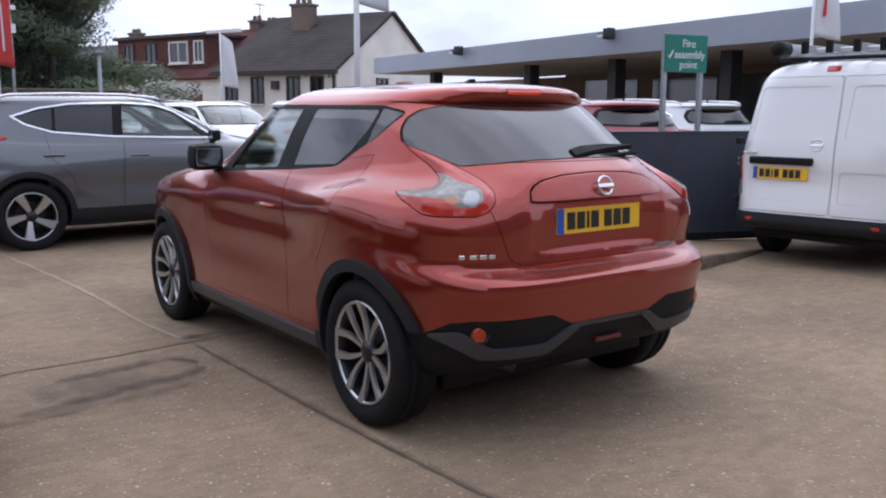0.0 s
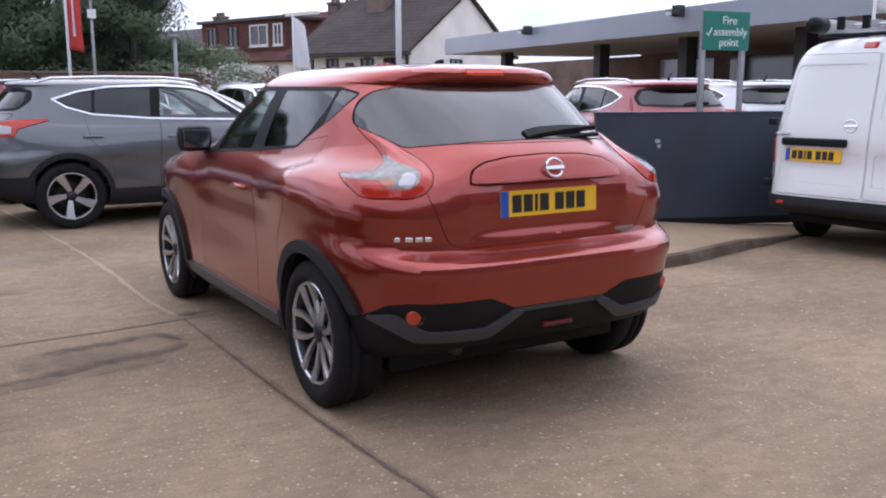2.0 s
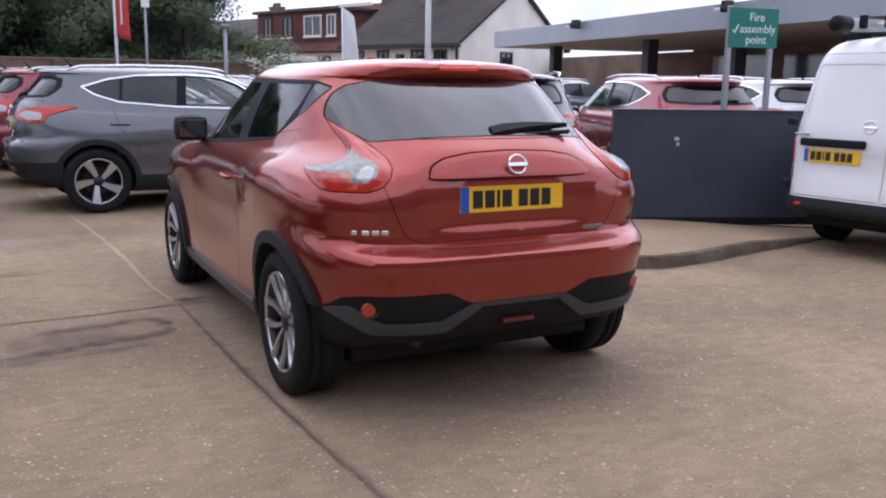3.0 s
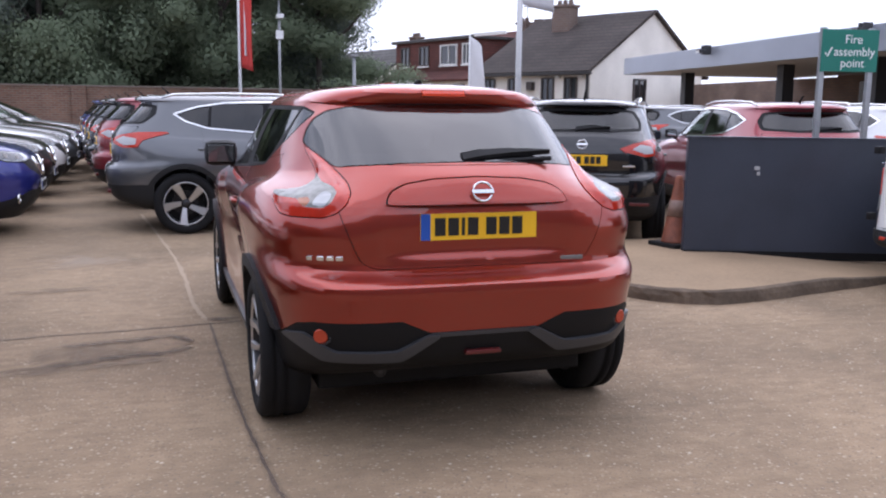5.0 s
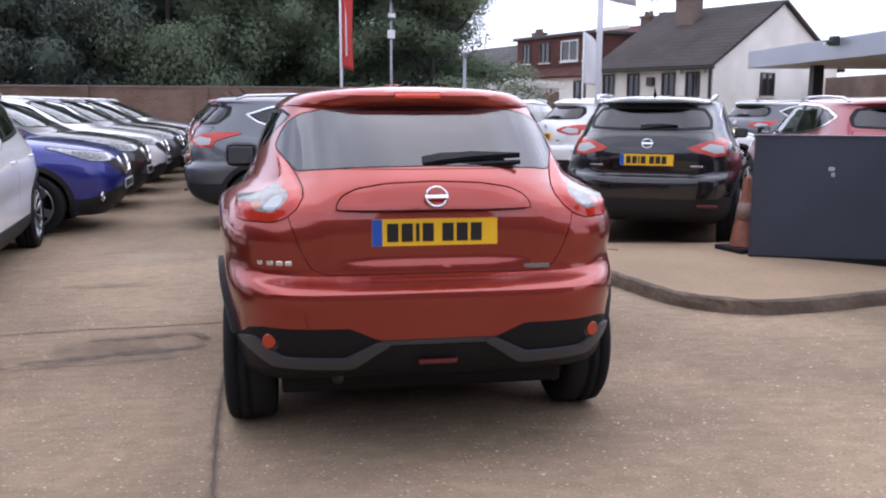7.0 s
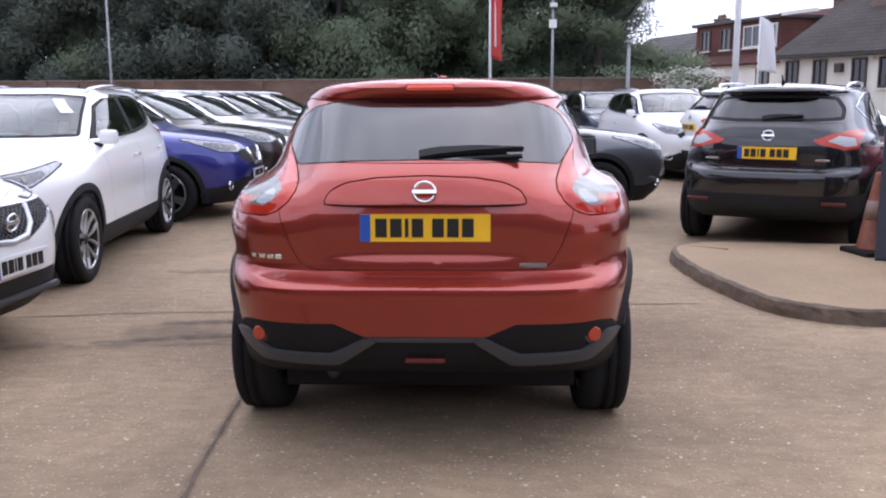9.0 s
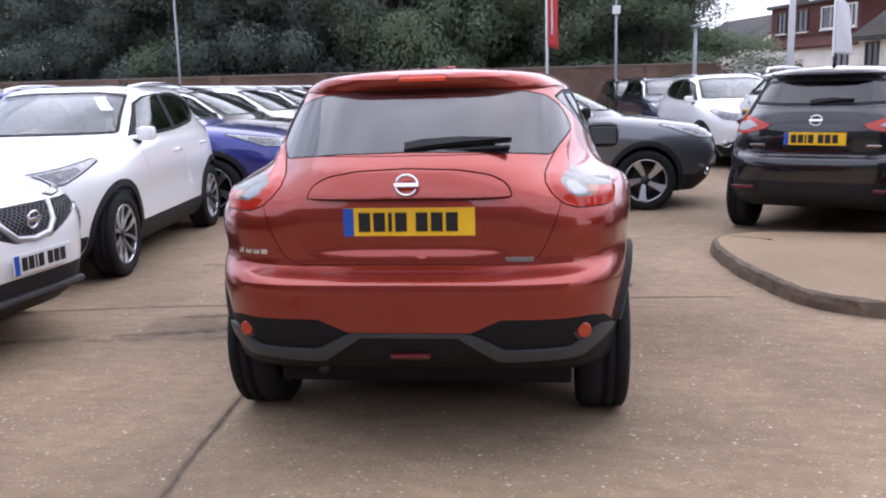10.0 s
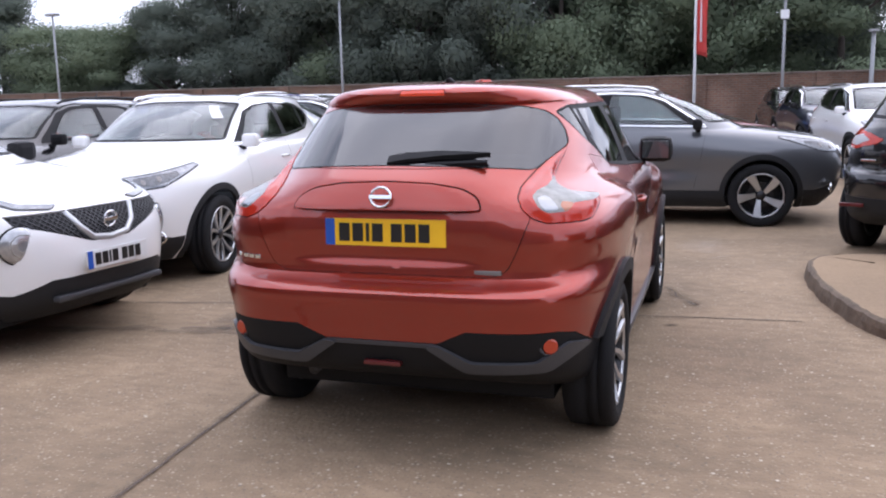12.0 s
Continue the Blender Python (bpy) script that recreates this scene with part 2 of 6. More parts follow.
def boolean(bm, cutter, how):
    """A new surface: what of bm lies inside the cutter (INTERSECT) or outside it (DIFFERENCE)."""
    out = bm.copy()
    return only(out, divide(out, cutter), how == "DIFFERENCE")


SHELLS = []


def remember(bm):
    """Keeps a body's uncut surface, by which its pieces are moved in and out."""
    bm.normal_update()
    bm.verts.index_update()
    bm.faces.ensure_lookup_table()
    SHELLS.append((BVHTree.FromBMesh(bm), [[v.index for v in f.verts] for f in bm.faces], [(v.co.copy(), v.normal.copy()) for v in bm.verts]))


def steady_normal(v):
    """A point's normal, by the areas of the faces round it, so that slivers don't turn it."""
    if SHELLS:
        tree, corners, normals = SHELLS[-1]
        place, way, index, far = tree.find_nearest(v.co)
        if place is not None and far < 0.08:
            n = Vector((0, 0, 0))
            for q in corners[index]:
                n += normals[q][1] / (0.0005 + (normals[q][0] - place).length)
            return n.normalized()
    n = sum((f.normal * f.calc_area() for f in v.link_faces if len(f.verts) > 2), Vector((0, 0, 0)))
    return n.normalized() if n.length > 1e-9 else v.normal.copy()


def thickened(bm, thick):
    """The surface made a closed sheet, its second face thick below it."""
    bm.normal_update()
    rim = [e for e in bm.edges if e.is_boundary]
    faces = bm.faces[:]
    under = {v: bm.verts.new(v.co - steady_normal(v) * thick) for v in bm.verts[:]}
    for f in faces:
        bm.faces.new([under[v] for v in reversed(f.verts)])
    for e in rim:
        f = e.link_faces[0]
        a, b = e.verts
        for k, v in enumerate(f.verts):
            if v == a:
                if f.verts[(k + 1) % len(f.verts)] == b:
                    a, b = b, a
                break
        bm.faces.new((a, b, under[b], under[a]))
    return bm


def spline(rows, sub):
    """A smooth curve through rows of numbers, sub steps from one to the next."""
    P = np.array(rows, float)
    Q = np.vstack((2 * P[0] - P[1], P, 2 * P[-1] - P[-2]))
    out = []
    for i in range(1, len(Q) - 2):
        for k in range(sub):
            t = k / sub
            out.append(0.5 * (2 * Q[i] + (Q[i + 1] - Q[i - 1]) * t + (2 * Q[i - 1] - 5 * Q[i] + 4 * Q[i + 1] - Q[i + 2]) * t * t + (3 * Q[i] - Q[i - 1] - 3 * Q[i + 1] + Q[i + 2]) * t ** 3))
    out.append(P[-1])
    return np.array(out)


def plan_angles(x, back, ahead, nr, nf, count):
    """The angles round half a body's plan at which its points lie evenly, closer where it bends."""
    a = np.concatenate((-np.linspace(0, 1, 1500)[1:][::-1] ** 4 * math.pi / 4, np.linspace(0, 1, 1500) ** 4 * math.pi / 4))
    a = np.concatenate((-math.pi / 2 + np.linspace(0, 1, 1500) ** 4 * math.pi / 4, a, (math.pi / 2 - np.linspace(0, 1, 1500) ** 4 * math.pi / 4)[::-1]))
    n, far = np.where(a < 0, nr, nf), np.where(a < 0, back, ahead)
    px, py = x * np.maximum(np.cos(a), 0) ** (2 / n), np.sign(a) * far * np.abs(np.sin(a)) ** (2 / n)
    dx, dy = np.diff(px), np.diff(py)
    bend = np.abs(np.diff(np.unwrap(np.arctan2(dy + 1e-12, dx)), prepend=0))
    bend[0] = 0
    run = np.hypot(dx, dy) / max(1e-6, np.hypot(dx, dy).sum()) + 0.7 * bend / max(1e-6, bend.sum())
    total = np.concatenate(((0,), np.cumsum(run)))
    return [float(q) for q in np.interp(np.linspace(0, total[-1], count), total, a)]


def car_shell(side, rear, front, power, middle, bulges, sub=4, cols=50, swell=None):
    """The outer surface of a car's body, from its side, rear and front profiles, ring by ring from sill to roof.
    power: how square the rear and the front are in plan, ring by ring. bulges: (y, z, length, height, how far) over the wheels. swell: how far out the side stands at y, z besides."""
    S, R, F, N = (spline(a, sub) for a in (side, rear, front, power))
    rings = []
    for (x, zs), (yr, zr), (yf, zf), (nr, nf) in zip(S, R, F, N):
        half = []
        x = max(x, 0)
        for a in plan_angles(x, middle - yr, yf - middle, nr, nf, 2 * cols + 1):
            n, end, ze = (nr, yr, zr) if a < 0 else (nf, yf, zf)
            f = abs(math.sin(a)) ** (2 / n)
            px, py = x * max(math.cos(a), 0) ** (2 / n), middle + (end - middle) * f
            pz = zs + (ze - zs) * f ** 3
            for by, bz, bl, bh, by_far in bulges:
                px += by_far * math.exp(-((py - by) / bl) ** 2 - ((pz - bz) / bh) ** 2) * min(1, px / 0.6)
            if swell:
                px += swell(py, pz) * min(1, (px / 0.6) ** 2)
            half.append((px, py, pz))
        half[0], half[-1] = (0, *half[0][1:]), (0, *half[-1][1:])
        rings.append([(-px, py, pz) for px, py, pz in half] + [half[k] for k in range(2 * cols - 1, 0, -1)])
    bm = bmesh.new()
    grid = [[bm.verts.new(p) for p in ring] for ring in rings]
    n = len(grid[0])
    for a, b in zip(grid, grid[1:]):
        for k in range(n):
            bm.faces.new((a[k], b[k], b[(k + 1) % n], a[(k + 1) % n]))
    bmesh.ops.remove_doubles(bm, verts=bm.verts[:], dist=0.0008)
    bmesh.ops.dissolve_degenerate(bm, edges=bm.edges[:], dist=0.0005)
    bmesh.ops.recalc_face_normals(bm, faces=bm.faces[:])
    bm.normal_update()
    if sum(f.normal.dot(f.calc_center_median() - Vector((0, middle, 0.8))) * f.calc_area() for f in bm.faces) < 0:
        bmesh.ops.reverse_faces(bm, faces=bm.faces[:])
        bm.normal_update()
    return bm


def split_sides(bm):
    """Two surfaces: what lies at x below 0, and the rest."""
    return [only(c, [f for f in c.faces if f.calc_center_median().x * s > 0]) for s, c in ((-1, bm.copy()), (1, bm.copy()))]


def gridded(bm, step, axes=((1, 0, 0), (0, 0, 1))):
    """The surface cut into a finer grid, so that it can be shaped."""
    for axis in axes:
        w = Vector(axis)
        at = [v.co.dot(w) for v in bm.verts]
        for k in range(int(min(at) / step) - 1, int(max(at) / step) + 2):
            bmesh.ops.bisect_plane(bm, geom=bm.verts[:] + bm.edges[:] + bm.faces[:], dist=0.00002, plane_co=w * (k * step), plane_no=w)
    bm.normal_update()
    return bm


def pillow(bm, poly, axes, high, reach):
    """Swells the surface outwards away from the polygon's edges."""
    bm.normal_update()
    u, v = Vector(axes[0]), Vector(axes[1])
    moves = []
    for q in bm.verts:
        a, b = q.co.dot(u), q.co.dot(v)
        near = 9.0
        for (x0, y0), (x1, y1) in zip(poly, poly[1:] + poly[:1]):
            ll = (x1 - x0) ** 2 + (y1 - y0) ** 2
            t = min(1, max(0, ((a - x0) * (x1 - x0) + (b - y0) * (y1 - y0)) / ll)) if ll > 1e-12 else 0
            near = min(near, math.hypot(a - x0 - t * (x1 - x0), b - y0 - t * (y1 - y0)))
        f = min(1.0, near / reach)
        moves.append((q, steady_normal(q) * high * f * f * (3 - 2 * f)))
    for q, m in moves:
        q.co += m
    bm.normal_update()
    return bm


def soft_shade(me, degrees=32):
    """Smooth shading that keeps the cut edges sharp."""
    bm = bmesh.new()
    bm.from_mesh(me)
    for f in bm.faces:
        f.smooth = True
    for e in bm.edges:
        e.smooth = not (len(e.link_faces) != 2 or e.calc_face_angle(0) > radians(degrees))
    bm.to_mesh(me)
    bm.free()
    return me


def sheet(bm, push, thick):
    """A mesh from a surface: moved out by push along its normals, and thick below that."""
    bm.normal_update()
    push += 0.009
    if push:
        moves = [(v, steady_normal(v) * push) for v in bm.verts]
        for v, m in moves:
            v.co += m
    thickened(bm, thick + max(push, 0))
    me = bpy.data.meshes.new("sheet")
    bm.to_mesh(me)
    bm.free()
    return soft_shade(me)


def wheel_mesh_parts(parent, centre, radius, rim_radius, width, spokes, side, style):
    """A wheel under its car: wheel > tyre, rim, spokes. side: -1 or 1, the way its face looks."""
    hub = new("wheel")
    hub.parent = parent
    hub.matrix_basis = Matrix.Translation(centre) @ (pose(0, 0, 0, 0, 0, 180) if side < 0 else pose(0, 0, 0))
    h = width / 2

    def lathe(profile, steps=56):
        bm = bmesh.new()
        rings = [[bm.verts.new((x, r * math.cos(2 * math.pi * k / steps), r * math.sin(2 * math.pi * k / steps))) for x, r in profile] for k in range(steps)]
        for k in range(steps):
            a, b = rings[k], rings[(k + 1) % steps]
            for i in range(len(profile) - 1):
                bm.faces.new((a[i], a[i + 1], b[i + 1], b[i]))
        bmesh.ops.recalc_face_normals(bm, faces=bm.faces[:])
        return bm
    R = radius
    tyre = [(h * 0.80, rim_radius - 0.004), (h * 0.98, rim_radius + 0.02), (h, (R + rim_radius) / 2), (h * 0.93, R - 0.022), (h * 0.80, R - 0.004), (h * 0.5, R), (h * 0.47, R - 0.009), (h * 0.40, R - 0.009), (h * 0.37, R), (0.012, R), (0.01, R - 0.009), (-0.01, R - 0.009), (-0.012, R), (-h * 0.8, R - 0.004), (-h * 0.95, R - 0.025), (-h, (R + rim_radius) / 2), (-h * 0.9, rim_radius)]
    part("tyre", lathe(tyre), RUBBER, hub, smooth=True)
    rim = part("rim", lathe([(h * 0.80, rim_radius - 0.002), (h * 0.88, rim_radius - 0.004), (h * 0.88, rim_radius - 0.014), (h * 0.80, rim_radius - 0.018)]), ALLOY, hub, smooth=True)
    part("rim_barrel", lathe([(h * 0.80, rim_radius - 0.019), (h * 0.55, rim_radius - 0.03), (-h * 0.8, rim_radius - 0.035), (-h * 0.8, rim_radius - 0.001)]), ALLOY_DARK, rim, smooth=True)
    part("brake_disc", lathe([(0.0, 0.03), (0.004, 0.14), (-0.02, 0.14), (-0.025, 0.03)]), ALLOY_DARK, hub)
    part("wheel_dish", lathe([(-0.03, 0.001), (-0.03, rim_radius - 0.032), (-0.036, rim_radius - 0.032)]), DARK_PLASTIC, hub)
    for k in range(spokes):
        a = 2 * math.pi * (k + 0.5) / spokes
        bm = bmesh.new()
        if style == "pairs":
            lines = [[(0.040, -0.016, 0.5), (0.085, -0.036, 0.58), (0.145, -0.053, 0.66), (rim_radius - 0.014, -0.056, 0.80)], [(0.040, 0.016, 0.5), (0.085, 0.036, 0.58), (0.145, 0.053, 0.66), (rim_radius - 0.014, 0.056, 0.80)]]
            wide = (0.012, 0.013, 0.016, 0.022)
        elif style == "broad":
            lines = [[(0.05, 0.0, 0.5), (0.14, 0.018, 0.66), (rim_radius - 0.012, 0.045, 0.82)]]
            wide = (0.026, 0.040, 0.056)
        else:
            lines = [[(0.045, -0.012, 0.5), (0.14, -0.02, 0.62), (rim_radius - 0.012, -0.03, 0.80)], [(0.045, 0.012, 0.5), (0.14, 0.02, 0.62), (rim_radius - 0.012, 0.03, 0.80)]]
            wide = (0.010, 0.012, 0.014)
        for line in lines:
            rows = []
            for (r, s, x), w in zip(line, wide):
                rows.append([bm.verts.new((px, r * math.cos(a) - (s + q) * math.sin(a), r * math.sin(a) + (s + q) * math.cos(a))) for px, q in ((h * x + 0.012, -w * 0.8), (h * x + 0.012, w * 0.8), (h * x - 0.004, w), (h * x - 0.004, -w))])
            for u, v in zip(rows, rows[1:]):
                for i in range(4):
                    bm.faces.new((u[i], u[(i + 1) % 4], v[(i + 1) % 4], v[i]))
            bm.faces.new(rows[0][::-1])
            bm.faces.new(rows[-1])
        bmesh.ops.recalc_face_normals(bm, faces=bm.faces[:])
        part("spoke", bm, ALLOY, rim)
    part("hub_cap", lathe([(h * 0.55 + 0.02, 0.001), (h * 0.55 + 0.018, 0.028), (h * 0.55 + 0.006, 0.05), (h * 0.3, 0.056)], 24), ALLOY_DARK, rim, smooth=True)
    return hub


def plate(parent, at, turn, yellow, height=0.111, length=0.52):
    """A number plate with a blue band and plain bars in place of its characters, facing -y before it is turned."""
    hold = new("number_plate")
    hold.parent = parent
    hold.matrix_basis = Matrix.Translation(at) @ turn
    part("backing", boxed((-length / 2, -0.004, -height / 2), (length / 2, 0.006, height / 2), 0.002), PLATE_YELLOW if yellow else PLATE_WHITE, hold)
    part("blue_band", boxed((-length / 2 + 0.001, -0.007, -height / 2 + 0.001), (-length / 2 + 0.042, -0.0045, height / 2 - 0.001)), PLATE_BLUE, hold)
    x = -length / 2 + 0.062
    for k in range(7):
        w = 0.014 if k == 2 else 0.046
        part("bar", boxed((x, -0.0075, -0.037), (x + w, -0.0045, 0.037)), INK, hold)
        x += w + (0.036 if k == 3 else 0.013)
    return hold


def badge(parent, at, turn, r=0.05):
    """A chrome maker's badge, as a plain ring with a bar across."""
    hold = new("badge")
    hold.parent = parent
    hold.matrix_basis = Matrix.Translation(at) @ turn
    bm = bmesh.new()
    tube(bm, [(r * math.cos(a), 0, r * 0.92 * math.sin(a)) for a in np.linspace(0, 2 * math.pi, 29)], r * 0.13, 8)
    part("ring", bm, CHROME, hold, smooth=True)
    part("bar", boxed((-r * 1.12, -r * 0.16, -r * 0.2), (r * 1.12, r * 0.1, r * 0.2), r * 0.06), CHROME, hold)
    return hold


# ---- cars ----
D = math.sqrt(0.5)
REAR_LEFT, REAR_RIGHT = ((D, -D, 0), (0, 0, 1), (D, D, 0)), ((-D, -D, 0), (0, 0, 1), (-D, D, 0))
FRONT_LEFT, FRONT_RIGHT = ((D, D, 0), (0, 0, 1), (-D, D, 0)), ((-D, D, 0), (0, 0, 1), (D, D, 0))


class Body:
    """A car's shell, from which panels, panes and lamps are cut away one by one."""

    def __init__(self, root, shell):
        self.root, self.shell = root, shell
        remember(shell)
        self.skin = SHELLS[-1][0]

    def front(self, x, z):
        """How far ahead the body's nose lies at x, z."""
        return self.skin.ray_cast(Vector((x, 9, z)), Vector((0, -1, 0)))[0].y

    def back(self, x, z):
        """How far back the body's tail lies at x, z."""
        return self.skin.ray_cast(Vector((x, -9, z)), Vector((0, 1, 0)))[0].y

    def cut(self, poly, lo, hi, plane, gap=0.003):
        """Takes the polygon's piece out of the shell and returns it, smaller by the gap."""
        got = divide(self.shell, prism(poly, lo, hi, plane))
        piece = self.shell.copy()
        self.shell.faces.index_update()
        piece.faces.ensure_lookup_table()
        only(piece, [piece.faces[f.index] for f in got])
        only(self.shell, got, True)
        return boolean(piece, prism(inset(poly, gap), lo, hi, plane), "INTERSECT") if gap else piece

    def add(self, name, bm, mat, parent=None, label="", push=0.0, thick=0.012):
        return mesh_part(name, sheet(bm, push, thick), mat, parent or self.root, label)

    def both(self, name, bm, mat, label="", push=0.0, thick=0.012):
        return [self.add(name, half, mat, None, label, push, thick) for half in split_sides(bm)]


def circle(y, z, r, steps=40):
    return [(y + r * math.cos(2 * math.pi * k / steps), z + r * math.sin(2 * math.pi * k / steps)) for k in range(steps)]


def mirrored(poly):
    return [(-a, b) for a, b in reversed(poly)]


def side_windows(body, outline, panes, chrome):
    """The window line of both sides: black frame, panes, and a bright strip round it if chrome."""
    frame_piece = body.cut(outline, -2, 2, "yz", 0.002)
    if chrome:
        inner = inset(outline, 0.020)
        ring = boolean(frame_piece, prism(inner, -2, 2, "yz"), "DIFFERENCE")
        body.both("window_strip", ring, CHROME, "bright chrome window strip", 0.004)
        frame_piece = boolean(frame_piece, prism(inner, -2, 2, "yz"), "INTERSECT")
    for poly, mat in panes:
        piece = boolean(frame_piece, prism(poly, -2, 2, "yz"), "INTERSECT")
        frame_piece = boolean(frame_piece, prism(poly, -2, 2, "yz"), "DIFFERENCE")
        for ob in body.both("side_window", piece, mat, "", -0.002, 0.004):
            ob.visible_shadow = False
    body.both("window_frame", frame_piece, DARK_PLASTIC)


def end_window(body, name, poly, lo, hi, mat, border=0.03):
    """A windscreen or rear window with its black border."""
    piece = body.cut(poly, lo, hi, "xz", 0.002)
    inner = inset(poly, border)
    glass = boolean(piece, prism(inner, lo, hi, "xz"), "INTERSECT")
    rim = boolean(piece, prism(inner, lo, hi, "xz"), "DIFFERENCE")
    body.add(name + "_border", rim, DARK_PLASTIC)
    pane = body.add(name, glass, mat, None, "", 0.0, 0.004)
    pane.visible_shadow = False


def insides(root, y0, y1, w, seats_y, rear_seat_y, floor_z=0.30, seat_mat=None):
    """Floor, wheel housings, dashboard, seats and wheel of a car's cabin."""
    part("floor_pan", boxed((-w + 0.28, y0 + 1.1, floor_z - 0.12), (w - 0.28, y1 - 0.9, floor_z), 0.03), DARK_PLASTIC, root)
    part("engine_bay", boxed((-w + 0.32, y1 - 1.15, floor_z - 0.06), (w - 0.32, y1 - 0.22, 0.84), 0.05), DARK_PLASTIC, root)
    part("boot_floor", boxed((-w + 0.30, y0 + 0.34, floor_z + 0.06), (w - 0.30, y0 + 1.1, 0.70), 0.05), DARK_PLASTIC, root)
    part("dashboard", boxed((-w + 0.13, y1 - 1.62, 0.72), (w - 0.13, y1 - 1.2, 1.0), 0.07), INTERIOR, root)
    for x in (-0.36, 0.36):
        seat = new("front_seat")
        seat.parent = root
        seat.matrix_basis = Matrix.Translation((x, seats_y, 0))
        part("seat_cushion", boxed((-0.25, -0.1, 0.36), (0.25, 0.42, 0.56), 0.06), INTERIOR, seat)
        bm = boxed((-0.24, -0.07, 0.5), (0.24, 0.07, 1.12), 0.06)
        bmesh.ops.rotate(bm, verts=bm.verts[:], cent=(0, 0, 0.5), matrix=Matrix.Rotation(radians(14), 3, "X"))
        part("backrest", bm, INTERIOR, seat)
        part("headrest", boxed((-0.13, -0.24, 1.14), (0.13, -0.13, 1.32), 0.04), INTERIOR, seat)
    bench = new("rear_seat")
    bench.parent = root
    bench.matrix_basis = Matrix.Translation((0, rear_seat_y, 0))
    part("seat_cushion", boxed((-0.58, -0.05, 0.40), (0.58, 0.45, 0.60), 0.06), INTERIOR, bench)
    bm = boxed((-0.58, -0.06, 0.55), (0.58, 0.06, 1.08), 0.05)
    bmesh.ops.rotate(bm, verts=bm.verts[:], cent=(0, 0, 0.55), matrix=Matrix.Rotation(radians(16), 3, "X"))
    part("backrest", bm, INTERIOR, bench)
    for x in (-0.36, 0.36):
        part("headrest", boxed((x - 0.13, -0.22, 1.08), (x + 0.13, -0.13, 1.22), 0.04), INTERIOR, bench)
    bm = bmesh.new()
    tube(bm, [(0.36 + 0.18 * math.cos(a), y1 - 1.68 + 0.05 * math.sin(a), 0.95 + 0.17 * math.sin(a)) for a in np.linspace(0, 2 * math.pi, 25)], 0.014, 8)
    part("steering_wheel", bm, DARK_PLASTIC, root)


def door_mirror(root, side, y, z, x, cap, size=1.0):
    hold = new("door_mirror")
    hold.parent = root
    hold.matrix_basis = Matrix.Translation((side * x, y, z)) @ Matrix.Scale(size, 4)
    s = side
    part("mirror_housing", boxed((min(0.02 * s, 0.22 * s), -0.02, -0.07), (max(0.02 * s, 0.22 * s), 0.11, 0.085), 0.05), cap, hold)
    part("mirror_stalk", boxed((min(-0.09 * s, 0.06 * s), 0.02, -0.10), (max(-0.09 * s, 0.06 * s), 0.09, -0.05), 0.015), DARK_PLASTIC, hold)
    part("mirror_glass", boxed((min(0.045 * s, 0.20 * s), -0.024, -0.045), (max(0.045 * s, 0.20 * s), -0.0205, 0.06), 0.0015), MIRROR_FACE, hold)


def door_handle(root, side, x, y, z, mat):
    bm = bmesh.new()
    tube(bm, [(side * (x - 0.01), y - 0.10, z), (side * (x + 0.022), y - 0.085, z), (side * (x + 0.026), y, z + 0.004), (side * (x + 0.022), y + 0.085, z), (side * (x - 0.01), y + 0.10, z)], 0.012, 8)
    part("door_handle", bm, mat, root, smooth=True)


def rear_wiper(root, pivot, length, lean, slope):
    """A rear wiper parked along the foot of the rear window."""
    hold = new("rear_wiper")
    hold.parent = root
    hold.matrix_basis = Matrix.Translation(pivot) @ pose(0, 0, 0, slope, 0, 0) @ pose(0, 0, 0, 0, -lean, 0)
    bm = bmesh.new()
    rows = []
    for x, lo, hi, d in ((-0.03, -0.02, 0.035, 0.022), (0.05, -0.012, 0.045, 0.028), (length * 0.5, 0.006, 0.05, 0.024), (length, 0.015, 0.03, 0.02)):
        rows.append([bm.verts.new(p) for p in ((x, 0, lo), (x, 0, hi), (x, -d, hi - 0.006), (x, -d, lo + 0.006))])
    for u, v in zip(rows, rows[1:]):
        for i in range(4):
            bm.faces.new((u[i], u[(i + 1) % 4], v[(i + 1) % 4], v[i]))
    bm.faces.new(rows[0][::-1])
    bm.faces.new(rows[-1])
    bmesh.ops.recalc_face_normals(bm, faces=bm.faces[:])
    part("wiper_arm", bm, DARK_PLASTIC, hold)
    part("wiper_blade", boxed((0.02, -0.012, -0.028), (length * 0.98, 0.004, -0.012), 0.003), RUBBER, hold)


def ease(v, a, b):
    """0 at a, 1 at b, smooth between."""
    t = min(1.0, max(0.0, (v - a) / (b - a)))
    return t * t * (3 - 2 * t)


def haunch(y, z):
    """The rear wings' shoulders: a ridge that rises from the rear door, crisp above and soft below, and the front wings'."""
    ridge = float(np.interp(y, (0.2, 0.45, 0.75, 1.15, 1.6), (1.02, 1.045, 1.06, 0.985, 0.90)))
    far = 0.078 * ease(y, 1.50, 0.80)
    d = z - ridge
    out = far * math.exp(-((d / (0.052 if d > 0 else 0.15)) ** 2))
    ridge = float(np.interp(y, (2.3, 2.9, 3.4, 4.0), (0.90, 0.965, 0.94, 0.80)))
    d = z - ridge
    return out + 0.035 * ease(y, 2.2, 2.9) * math.exp(-((d / (0.055 if d > 0 else 0.16)) ** 2)) - 0.016 * ease(y, 1.0, 1.5) * ease(y, 2.7, 2.2) * math.exp(-(((z - 0.84) / 0.07) ** 2))


